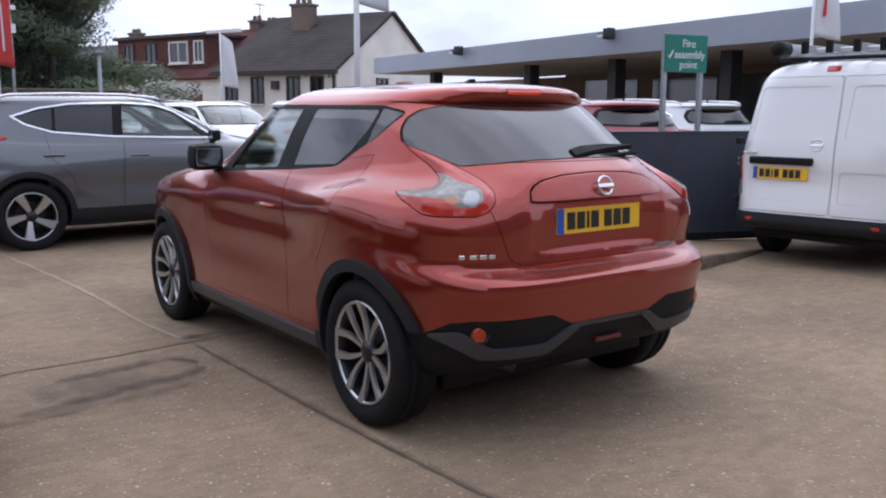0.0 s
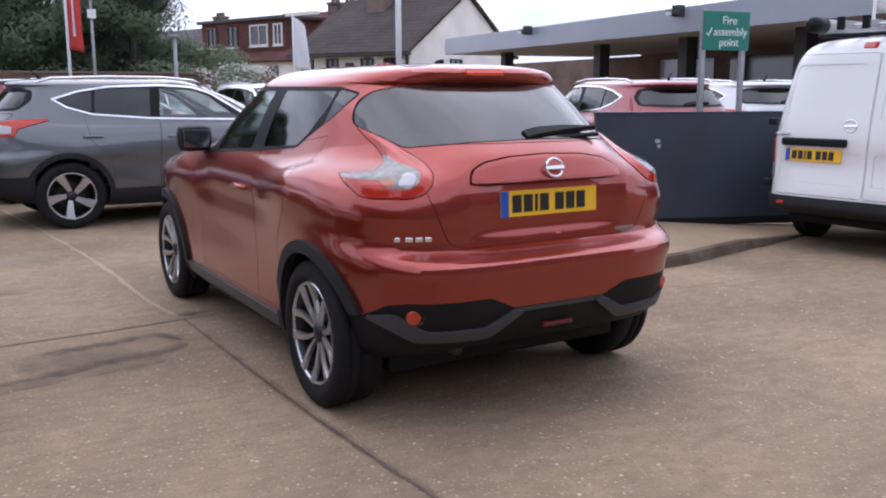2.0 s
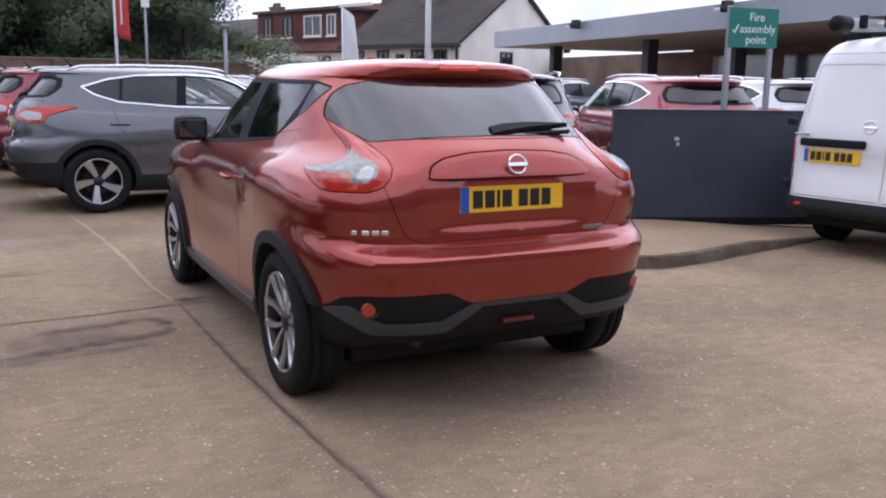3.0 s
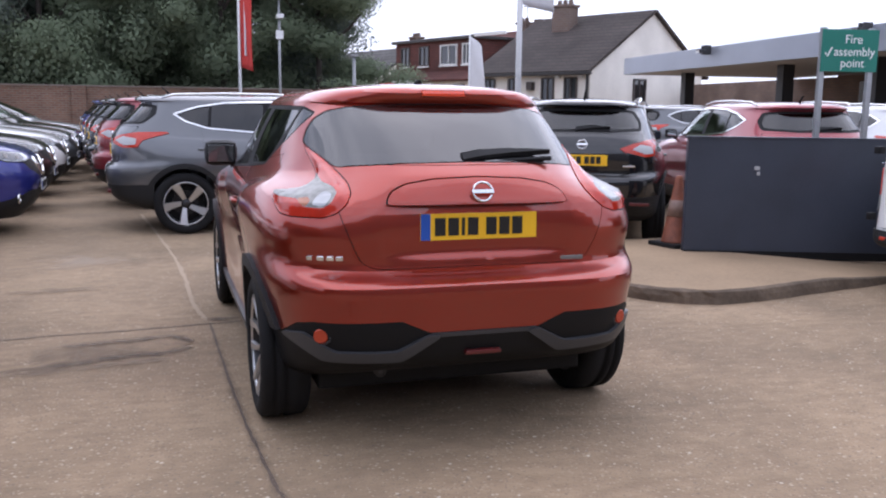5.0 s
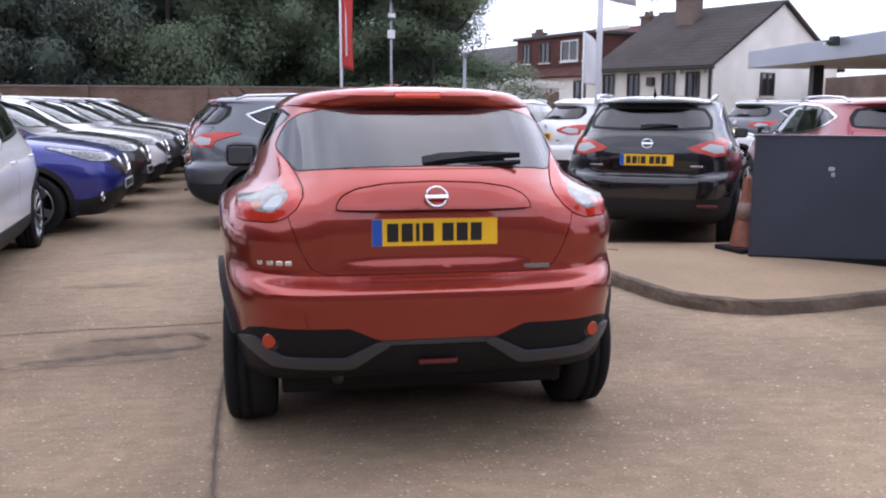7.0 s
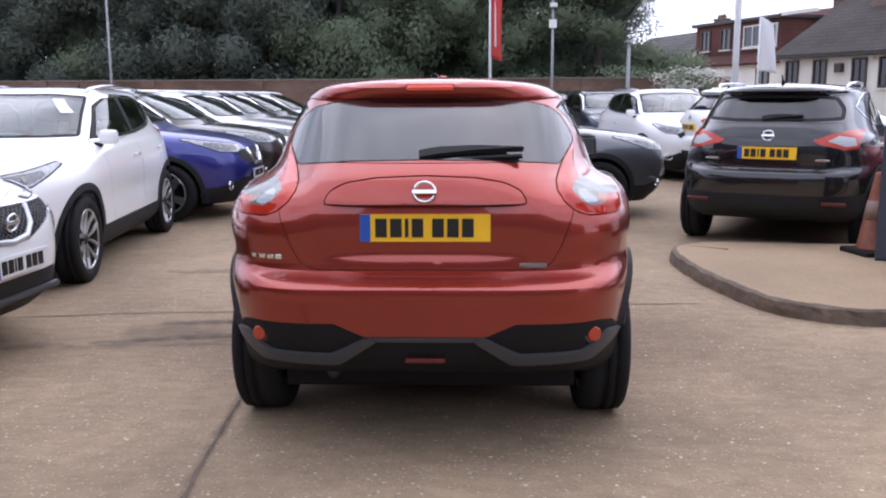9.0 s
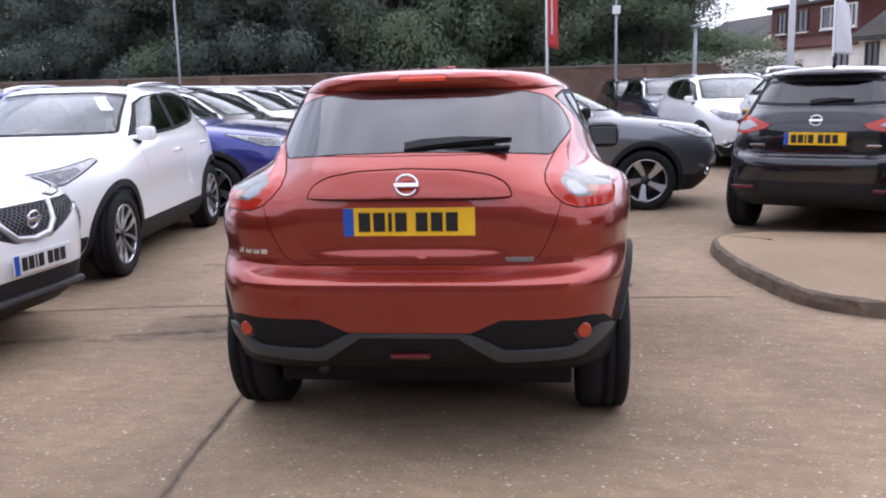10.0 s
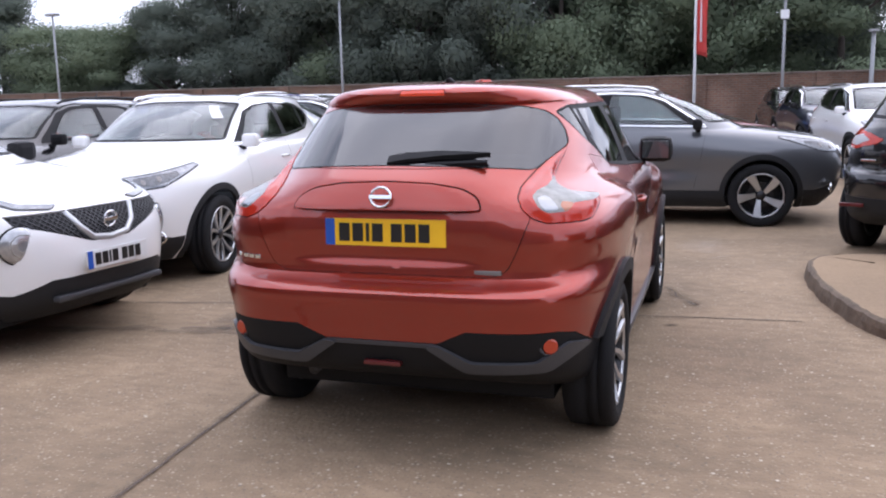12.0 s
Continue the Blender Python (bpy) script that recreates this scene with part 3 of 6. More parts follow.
def crossover(paint_mat):
    """A compact coupe-like crossover with high haunches, its tail at y = 0, facing +y."""
    root = new("car")
    side = [(0.80, 0.20), (0.846, 0.30), (0.856, 0.45), (0.862, 0.60), (0.868, 0.72), (0.872, 0.85), (0.866, 0.92), (0.85, 1.0), (0.825, 1.06), (0.79, 1.12), (0.73, 1.28), (0.662, 1.415), (0.625, 1.462), (0.53, 1.505), (0.28, 1.537), (0.0, 1.543)]
    rear = [(0.26, 0.31), (0.10, 0.38), (0.040, 0.49), (0.014, 0.61), (0.0, 0.712), (0.105, 0.765), (0.102, 0.90), (0.102, 1.03), (0.142, 1.13), (0.232, 1.195), (0.475, 1.35), (0.653, 1.450), (0.641, 1.460), (0.637, 1.507), (0.76, 1.532), (1.0, 1.543)]
    front = [(3.95, 0.24), (4.06, 0.34), (4.1, 0.5), (4.1, 0.64), (4.07, 0.76), (4.0, 0.86), (3.84, 0.94), (3.5, 1.01), (3.1, 1.07), (2.88, 1.1), (2.44, 1.31), (2.1, 1.44), (1.97, 1.48), (1.85, 1.515), (1.7, 1.538), (1.6, 1.543)]
    power = [(5.6, 4.2)] * 6 + [(5.3, 4.2), (3.9, 4.0), (3.1, 3.6), (3.1, 3.4), (3.4, 3.4), (3.9, 3.4), (4.3, 3.4), (4.3, 3.4), (4.0, 3.4), (3.4, 3.4)]
    shell = car_shell(side, rear, front, power, 1.7, [(0.66, 0.70, 0.5, 0.22, 0.024), (3.24, 0.66, 0.5, 0.25, 0.034), (1.95, 0.66, 0.75, 0.16, -0.022)], swell=haunch)
    b = Body(root, shell)
    outline = rounded([(2.38, 1.05), (2.36, 1.11), (2.06, 1.418), (1.90, 1.437), (0.92, 1.432), (0.775, 1.40), (0.86, 1.29), (1.0, 1.20), (1.085, 1.145), (1.48, 1.110)], 0.03)
    panes = [(rounded([(2.25, 1.075), (2.25, 1.12), (2.02, 1.385), (1.90, 1.412), (1.60, 1.416), (1.66, 1.115)], 0.02), GLASS_MID), (rounded([(1.49, 1.132), (1.455, 1.415), (0.93, 1.412), (0.935, 1.33), (1.01, 1.22), (1.09, 1.158)], 0.02), GLASS_DARK), (rounded([(0.915, 1.420), (0.795, 1.397), (0.862, 1.300), (0.918, 1.252)], 0.01), GLASS_DARK)]
    side_windows(b, outline, panes, False)
    half = [(0.0, 1.197), (0.30, 1.191), (0.47, 1.178), (0.552, 1.168), (0.605, 1.222), (0.642, 1.262), (0.618, 1.325), (0.582, 1.375), (0.53, 1.410), (0.44, 1.430), (0.2, 1.444), (0.0, 1.447)]
    end_window(b, "rear_window", rounded(half + [(-x, z) for x, z in reversed(half[1:-1])], 0.02, 3), -0.9, 0.3, GLASS_DARK, 0.005)
    end_window(b, "windscreen", rounded([(-0.66, 1.13), (0.66, 1.13), (0.56, 1.41), (0.3, 1.43), (-0.3, 1.43), (-0.56, 1.41)], 0.03), -3.2, -1.9, GLASS_MID, 0.02)
    lamp = rounded([(-0.945, 1.066), (-0.90, 1.036), (-0.80, 0.988), (-0.74, 0.980), (-0.58, 0.982), (-0.53, 1.000), (-0.505, 1.035), (-0.515, 1.075), (-0.56, 1.112), (-0.63, 1.145), (-0.70, 1.178), (-0.80, 1.218), (-0.945, 1.262), (-0.90, 1.224), (-0.815, 1.172), (-0.765, 1.130), (-0.755, 1.105), (-0.785, 1.086), (-0.85, 1.076)], 0.012)
    clear_line = rounded([(-0.99, 1.066), (-0.90, 1.052), (-0.72, 1.050), (-0.665, 1.022), (-0.585, 1.020), (-0.555, 1.040), (-0.558, 1.078), (-0.60, 1.098), (-0.67, 1.112), (-0.73, 1.135), (-0.79, 1.140), (-0.80, 1.100), (-0.99, 1.11)], 0.012)
    amber = rounded([(-0.70, 1.034), (-0.655, 1.022), (-0.645, 1.045), (-0.67, 1.058), (-0.715, 1.050)], 0.008)
    bowl = rounded([(-0.635, 1.030), (-0.572, 1.028), (-0.568, 1.072), (-0.625, 1.082)], 0.02)
    for axes in (REAR_LEFT, REAR_RIGHT):
        whole = b.cut(lamp, -1.0, 0.25, axes, 0)
        inner = inset(lamp, 0.004)
        gasket = boolean(whole, prism(inner, -1.1, 0.3, axes), "DIFFERENCE")
        piece = gridded(boolean(whole, prism(inner, -1.1, 0.3, axes), "INTERSECT"), 0.012, axes[:2])
        pillow(piece, inner, axes, 0.020, 0.035)
        clear = boolean(piece, prism(clear_line, -1.1, 0.3, axes), "INTERSECT")
        red = boolean(piece, prism(clear_line, -1.1, 0.3, axes), "DIFFERENCE")
        lens = b.add("tail_lamp", red, LAMP_RED, None, "red boomerang tail lamp", 0.004)
        b.add("lamp_gasket", gasket, DARK_PLASTIC, lens, "", -0.003)
        for name, line, mat, label in (("indicator_lens", amber, LAMP_AMBER, "amber indicator lens"), ("reflector_bowl", bowl, MIRROR_FACE, "bright reflector bowl")):
            b.add(name, boolean(clear, prism(line, -1.1, 0.3, axes), "INTERSECT"), mat, lens, label, 0.0045)
            clear = boolean(clear, prism(line, -1.1, 0.3, axes), "DIFFERENCE")
        b.add("clear_lens", clear, LAMP_CLEAR, lens, "clear silvery lens", 0.0045)
    hatch = rounded([(-0.45, 0.773), (0.45, 0.773), (0.505, 0.80), (0.545, 0.88), (0.585, 0.985), (0.60, 1.05), (0.595, 1.188), (-0.595, 1.188), (-0.60, 1.05), (-0.585, 0.985), (-0.545, 0.88), (-0.505, 0.80)], 0.03)
    tailgate = gridded(b.cut(hatch, -0.6, 0.3, "xz", 0.003), 0.025)
    crescent = rounded([(-0.41, 1.034), (0.41, 1.034), (0.385, 1.085), (0.32, 1.118), (0.20, 1.138), (0.0, 1.146), (-0.20, 1.138), (-0.32, 1.118), (-0.385, 1.085)], 0.03)
    lip = boolean(tailgate, prism(inset(crescent, 0.005), -0.6, 0.3, "xz"), "INTERSECT")
    tailgate = boolean(tailgate, prism(crescent, -0.6, 0.3, "xz"), "DIFFERENCE")
    for v in lip.verts:
        v.co.y -= 0.020 * min(1.0, max(0.0, (1.150 - v.co.z) / 0.10)) ** 1.4 * max(0.0, 1 - (abs(v.co.x) / 0.42) ** 6)
    for v in tailgate.verts:
        if v.co.z < 1.036:
            rise = min(1.0, max(0.0, (v.co.z - 0.805) / 0.035))
            v.co.y += (0.020 + 0.012 * max(0.0, (v.co.z - 0.95) / 0.09)) * (3 * rise ** 2 - 2 * rise ** 3) * max(0.0, 1 - (abs(v.co.x) / 0.425) ** 4)
    gate = b.add("tailgate", tailgate, paint_mat)
    b.add("tailgate_lip", lip, paint_mat, gate, "", 0.0, 0.02)
    brake = b.cut(rounded([(-0.11, 1.484), (0.11, 1.484), (0.104, 1.508), (-0.104, 1.508)], 0.006), -0.9, 0.0, "xz")
    b.add("high_brake_lamp", brake, BRAKE_RED, None, "red high-level brake lamp", 0.002)
    skirt = [(-1.0, 0.485), (-0.80, 0.505), (-0.755, 0.560), (-0.70, 0.575), (-0.36, 0.577), (-0.24, 0.522), (0.24, 0.522), (0.36, 0.577), (0.70, 0.575), (0.755, 0.560), (0.80, 0.505), (1.0, 0.485), (1.0, 0.1), (-1.0, 0.1)]
    valance = b.cut(skirt, -0.42, 0.3, "xz", 0.002)
    strip = rounded([(-0.80, 0.505), (-0.66, 0.415), (-0.35, 0.405), (-0.19, 0.508), (-0.24, 0.52), (-0.375, 0.45), (-0.62, 0.455), (-0.73, 0.53)], 0.02)
    for s in (strip, mirrored(strip)):
        band = boolean(valance, prism(s, -0.42, 0.3, "xz"), "INTERSECT")
        b.add("bumper_strip", band, SILL_GREY, None, "satin grey bumper strip", 0.016)
        valance = boolean(valance, prism(s, -0.42, 0.3, "xz"), "DIFFERENCE")
    middle_strip = [(-0.21, 0.503), (0.21, 0.503), (0.235, 0.5215), (-0.235, 0.5215)]
    b.add("bumper_strip", boolean(valance, prism(middle_strip, -0.42, 0.3, "xz"), "INTERSECT"), SILL_GREY, None, "", 0.006)
    valance = boolean(valance, prism(middle_strip, -0.42, 0.3, "xz"), "DIFFERENCE")
    b.add("lower_bumper", valance, DARK_PLASTIC)
    for s in (-1, 1):
        bm = bmesh.new()
        y = b.back(s * 0.673, 0.515)
        tube(bm, [(s * 0.66, y + 0.05, 0.515), (s * 0.678, y - 0.012, 0.515), (s * 0.680, y - 0.017, 0.515)], [0.031, 0.031, 0.026], 24)
        reflector = part("rear_reflector", bm, LAMP_ORANGE, root, "round orange-red reflector")
        bm = bmesh.new()
        tube(bm, [(s * 0.677 + 0.036 * math.cos(q), b.back(s * 0.677 + 0.036 * math.cos(q), 0.515) - 0.004, 0.515 + 0.036 * math.sin(q)) for q in np.linspace(0, 2 * math.pi, 29)], 0.006, 6)
        part("reflector_ring", bm, SILL_GREY, reflector, smooth=True)
    part("fog_lamp", boxed((-0.08, 0.03, 0.41), (0.08, 0.08, 0.43), 0.006), DULL_RED, root)
    bm = bmesh.new()
    tube(bm, [(-0.40, 0.22, 0.31), (-0.42, 0.6, 0.33)], 0.026, 14)
    part("exhaust_pipe", bm, DARK_STEEL, root, "steel exhaust tailpipe", True)
    part("silencer", boxed((-0.48, 0.45, 0.28), (-0.12, 0.70, 0.38), 0.04), DARK_PLASTIC, root)
    for d in ([(1.50, 1.13), (1.47, 0.9), (1.45, 0.36), (2.42, 0.36), (2.50, 0.62), (2.52, 0.9), (2.44, 1.062)], [(1.495, 1.13), (1.465, 0.9), (1.445, 0.36), (1.08, 0.36), (1.10, 0.70), (0.90, 0.92), (0.84, 1.21), (1.40, 1.13)]):
        b.both("door", b.cut(d, -2, 2, "yz", 0.0035), paint_mat)
    hood = rounded([(-0.62, 2.98), (0.62, 2.98), (0.58, 3.5), (0.42, 3.86), (0.2, 3.95), (-0.2, 3.95), (-0.42, 3.86), (-0.58, 3.5)], 0.06)
    b.add("bonnet", b.cut(hood, 0.86, 1.3, "xy", 0.004), paint_mat)
    for s in (-1, 1):
        yc, bm, rows = b.front(s * 0.58, 0.69) - 0.012, bmesh.new(), []
        for r, up in ((0.112, -0.06), (0.108, 0.0), (0.08, 0.016), (0.045, 0.024), (0.012, 0.027)):
            rows.append([bm.verts.new((s * 0.58 + r * math.cos(k * math.pi / 16), yc - 0.42 * s * r * math.cos(k * math.pi / 16) + up, 0.69 + r * math.sin(k * math.pi / 16))) for k in range(32)])
        for u, v in zip(rows, rows[1:]):
            for k in range(32):
                bm.faces.new((u[k], u[(k + 1) % 32], v[(k + 1) % 32], v[k]))
        bm.faces.new(rows[-1])
        bmesh.ops.recalc_face_normals(bm, faces=bm.faces[:])
        lens = part("headlamp", bm, HEADLAMP_PALE, root, "round clear headlamp", True)
        for r, t, up, mat in ((0.113, 0.005, -0.008, DARK_PLASTIC), (0.066, 0.004, 0.017, DULL_SILVER), (0.034, 0.004, 0.023, DULL_SILVER)):
            bm = bmesh.new()
            tube(bm, [(s * 0.58 + r * math.cos(q), yc - 0.42 * s * r * math.cos(q) + up, 0.69 + r * math.sin(q)) for q in np.linspace(0, 2 * math.pi, 33)], t, 6)
            part("lamp_ring", bm, mat, lens, smooth=True)
    upper = rounded([(2.60, 0.885), (2.40, 0.905), (2.22, 0.955), (2.20, 0.940), (2.38, 0.880), (2.57, 0.862)], 0.012)
    for axes in (FRONT_LEFT, FRONT_RIGHT):
        b.add("side_lamp", b.cut(upper, 2.5, 3.6, axes), HEADLAMP, None, "slim clear lamp on the wing", 0.012)
    grille = rounded([(-0.62, 0.855), (-0.60, 0.80), (-0.45, 0.755), (-0.16, 0.66), (0.16, 0.66), (0.45, 0.755), (0.60, 0.80), (0.62, 0.855)], 0.015)
    net = b.add("grille", b.cut(grille, -4.5, -3.4, "xz"), DARK_PLASTIC, None, "black mesh grille", -0.01)
    bm = bmesh.new()
    for lean in (-1, 1):
        for k in range(-26, 27):
            run = []
            for z in np.linspace(0.665, 0.85, 9):
                x = 0.040 * k + lean * (z - 0.76) * 1.25
                if inside(grille, x, z):
                    run.append((x, b.front(x, z) + 0.001, z))
            if len(run) > 1:
                tube(bm, run, 0.0055, 4)
    part("grille_mesh", bm, ALLOY_DARK, net)
    vee = bmesh.new()
    tube(vee, [(q, b.front(q, z) + 0.006, z) for q, z in ((-0.275, 0.85), (-0.215, 0.75), (-0.145, 0.685), (0.0, 0.668), (0.145, 0.685), (0.215, 0.75), (0.275, 0.85))], 0.021, 8)
    part("grille_vee", vee, SILVER_PAINT, root, "silver grille surround", True)
    lowgrille = [(-0.95, 0.46), (-0.62, 0.40), (-0.45, 0.47), (0.45, 0.47), (0.62, 0.40), (0.95, 0.46), (0.95, 0.1), (-0.95, 0.1)]
    b.add("front_lower_bumper", b.cut(lowgrille, -4.5, -3.62, "xz"), CLADDING)
    part("skid_bar", boxed((-0.45, 4.04, 0.33), (0.45, 4.10, 0.37), 0.015), SILL_GREY, root)
    for y in (0.708, 3.238):
        for r in (0.42, 0.365):
            piece = b.cut(circle(y, 0.345, r), -2, 2, "yz", 0)
            if r > 0.4:
                hold = boolean(piece, prism(circle(y, 0.345, 0.365), -2, 2, "yz"), "DIFFERENCE")
                low_cut = boolean(hold, prism([(-1, 0.16), (6, 0.16), (6, -1), (-1, -1)], -2, 2, "yz"), "DIFFERENCE")
                b.both("arch_trim", low_cut, CLADDING, "black plastic wheel-arch trim", 0.022)
                break
    b.both("sill", b.cut([(1.0, 0.1), (3.0, 0.1), (3.0, 0.27), (1.0, 0.27)], -2, 2, "yz", 0.002), DARK_PLASTIC, "black plastic sill", -0.01)
    b.both("sill_strip", b.cut([(1.0, 0.27), (3.0, 0.27), (3.0, 0.335), (1.0, 0.335)], -2, 2, "yz", 0.002), SILL_GREY, "satin grey sill strip", 0.016)
    b.add("body", b.shell, paint_mat)
    for s in (-1, 1):
        for y in (0.708, 3.238):
            wheel_mesh_parts(root, (s * 0.775, y, 0.335), 0.335, 0.240, 0.225, 5, s, "pairs")
        door_mirror(root, s, 2.39, 1.13, 0.77, DARK_PLASTIC)
        door_handle(root, s, 0.868, 1.66, 0.92, paint_mat)
    insides(root, 0.0, 4.1, 0.86, 1.75, 0.86)
    # plain dark underbody boxes, added to block light and deepen shade below the car
    part("undertray", boxed((-0.64, 0.40, 0.19), (0.64, 3.8, 0.29), 0.02), DARK_PLASTIC, root)
    for s in (-1, 1):
        for y in (0.708, 3.238):
            part("wheel_housing", boxed((min(s * 0.50, s * 0.64), y - 0.42, 0.33), (max(s * 0.50, s * 0.64), y + 0.42, 0.80), 0.04), DARK_PLASTIC, root)
    part("rear_axle", boxed((-0.60, 0.62, 0.22), (0.60, 0.80, 0.36), 0.05), DARK_PLASTIC, root)
    rear_wiper(root, (0.0, 0.262, 1.210), 0.40, 4, -54)
    plate(root, (0.0, 0.112, 0.945), pose(0, 0, 0, -2, 0, 0), True)
    plate(root, (0.0, 4.15, 0.555), pose(0, 0, 0, 0, 0, 180), False)
    badge(root, (0.0, 0.080, 1.092), pose(0, 0, 0, -16, 0, 0), 0.043)
    badge(root, (0.0, 4.11, 0.78), pose(0, 0, 0, 10, 0, 180), 0.052)
    for k, w in enumerate((0.026, 0.032, 0.032, 0.030)):
        x = -0.715 + 0.036 * k
        y = b.back(x + w / 2, 0.825)
        turned = boxed((-w / 2, -0.014, -0.010), (w / 2, 0.006, 0.010), 0.004)
        bmesh.ops.transform(turned, matrix=pose(x + w / 2, y, 0.825, 0, 0, math.degrees(math.atan2(b.back(x + w, 0.825) - b.back(x, 0.825), w))), verts=turned.verts[:])
        part("emblem", turned, CHROME, root)
    y = b.back(0.435, 0.795)
    part("emblem", boxed((0.375, y - 0.013, 0.785), (0.485, y + 0.01, 0.804), 0.003), DULL_SILVER, root)
    bm = bmesh.new()
    tube(bm, [(0, 1.06, 1.538), (0, 1.04, 1.556), (0, 1.01, 1.566)], [0.030, 0.020, 0.008], 10)
    part("aerial", bm, DARK_PLASTIC, root, smooth=True)
    return root


def family_suv(paint_mat):
    """A mid-sized family crossover with roof rails and a chrome window line, its tail at y = 0, facing +y."""
    root = new("car")
    side = [(0.80, 0.22), (0.87, 0.32), (0.888, 0.48), (0.893, 0.62), (0.893, 0.74), (0.888, 0.84), (0.878, 0.92), (0.865, 0.98), (0.845, 1.03), (0.815, 1.08), (0.745, 1.27), (0.675, 1.44), (0.635, 1.485), (0.53, 1.525), (0.30, 1.55), (0.0, 1.555)]
    rear = [(0.30, 0.30), (0.10, 0.38), (0.03, 0.50), (0.0, 0.64), (0.01, 0.735), (0.075, 0.785), (0.07, 0.93), (0.085, 1.04), (0.12, 1.12), (0.165, 1.18), (0.32, 1.335), (0.43, 1.455), (0.36, 1.49), (0.44, 1.525), (0.75, 1.548), (0.9, 1.555)]
    front = [(4.15, 0.2), (4.29, 0.34), (4.35, 0.5), (4.37, 0.64), (4.34, 0.76), (4.28, 0.86), (4.12, 0.945), (3.8, 1.01), (3.45, 1.06), (3.26, 1.09), (2.80, 1.32), (2.42, 1.465), (2.28, 1.51), (2.15, 1.535), (2.0, 1.55), (1.9, 1.555)]
    power = [(4.0, 4.0)] * 8 + [(3.9, 3.6), (3.8, 3.6), (3.7, 3.6), (3.6, 3.6), (3.6, 3.6), (3.5, 3.6), (3.4, 3.6), (3.4, 3.6)]
    shell = car_shell(side, rear, front, power, 1.9, [(0.83, 0.80, 0.55, 0.22, 0.03), (3.476, 0.78, 0.55, 0.22, 0.03), (2.15, 0.62, 0.9, 0.10, -0.02)])
    b = Body(root, shell)
    outline = rounded([(2.90, 1.08), (2.86, 1.12), (2.42, 1.40), (2.2, 1.465), (1.85, 1.485), (1.3, 1.47), (1.0, 1.425), (0.72, 1.335), (0.86, 1.24), (1.10, 1.165), (1.7, 1.115)], 0.03)
    panes = [(rounded([(2.72, 1.115), (2.38, 1.37), (2.17, 1.437), (1.84, 1.455), (1.80, 1.14)], 0.03), GLASS_MID), (rounded([(1.70, 1.147), (1.74, 1.453), (1.3, 1.44), (1.16, 1.42), (1.13, 1.19)], 0.025), GLASS_BLACK), (rounded([(1.10, 1.20), (1.13, 1.413), (1.0, 1.392), (0.775, 1.335), (0.90, 1.258)], 0.015), GLASS_BLACK)]
    side_windows(b, outline, panes, True)
    end_window(b, "rear_window", rounded([(-0.60, 1.215), (-0.30, 1.20), (0.30, 1.20), (0.60, 1.215), (0.595, 1.32), (0.52, 1.425), (0.36, 1.445), (-0.36, 1.445), (-0.52, 1.425), (-0.595, 1.32)], 0.03), -0.9, 0.3, GLASS_BLACK, 0.03)
    end_window(b, "windscreen", rounded([(-0.68, 1.13), (0.68, 1.13), (0.57, 1.465), (0.3, 1.49), (-0.3, 1.49), (-0.57, 1.465)], 0.03), -3.6, -2.2, GLASS_MID, 0.02)
    lamp = rounded([(-0.34, 1.045), (-0.38, 1.005), (-0.60, 0.955), (-0.77, 0.965), (-0.80, 1.035), (-1.02, 1.115), (-0.99, 1.135), (-0.72, 1.125), (-0.48, 1.09)], 0.012)
    core = rounded([(-0.45, 1.035), (-0.60, 0.985), (-0.74, 0.992), (-0.735, 1.055), (-0.56, 1.078)], 0.012)
    for axes in (REAR_LEFT, REAR_RIGHT):
        piece = b.cut(lamp, -1.2, 0.1, axes, 0.002)
        white = boolean(piece, prism(core, -1.2, 0.1, axes), "INTERSECT")
        red = boolean(piece, prism(core, -1.2, 0.1, axes), "DIFFERENCE")
        lens = b.add("tail_lamp", red, LAMP_RED, None, "red wedge-shaped tail lamp", 0.008)
        b.add("clear_lens", white, SILVER_PLASTIC, lens, "", 0.010)
    hatch = rounded([(-0.55, 0.785), (0.55, 0.785), (0.60, 0.88), (0.62, 1.192), (-0.62, 1.192), (-0.60, 0.88)], 0.05)
    b.add("tailgate", b.cut(hatch, -0.6, 0.3, "xz", 0.004), paint_mat)
    skirt = [(-1.0, 0.56), (-0.6, 0.55), (0.6, 0.55), (1.0, 0.56), (1.0, 0.1), (-1.0, 0.1)]
    b.add("lower_bumper", b.cut(skirt, -0.5, 0.3, "xz", 0.002), CLADDING, None, "", 0.004)
    for s in (-1, 1):
        part("rear_reflector", boxed((s * 0.60 - 0.1, 0.012, 0.47), (s * 0.60 + 0.1, 0.05, 0.50), 0.006), DULL_RED, root)
    for d in ([(1.80, 1.11), (1.78, 0.9), (1.75, 0.40), (2.76, 0.40), (2.82, 0.65), (2.86, 0.9), (2.90, 1.075), (2.4, 1.08)], [(1.795, 1.11), (1.775, 0.9), (1.745, 0.40), (1.27, 0.40), (1.25, 0.72), (1.05, 0.92), (1.02, 1.18), (1.4, 1.135)]):
        b.both("door", b.cut(d, -2, 2, "yz", 0.0035), paint_mat)
    hood = rounded([(-0.64, 3.34), (0.64, 3.34), (0.62, 3.8), (0.48, 4.16), (0.25, 4.22), (-0.25, 4.22), (-0.48, 4.16), (-0.62, 3.8)], 0.06)
    b.add("bonnet", b.cut(hood, 0.84, 1.3, "xy", 0.004), paint_mat)
    head = rounded([(2.74, 0.84), (2.64, 0.79), (2.40, 0.81), (2.02, 0.955), (2.06, 0.98), (2.40, 0.93), (2.70, 0.895)], 0.012)
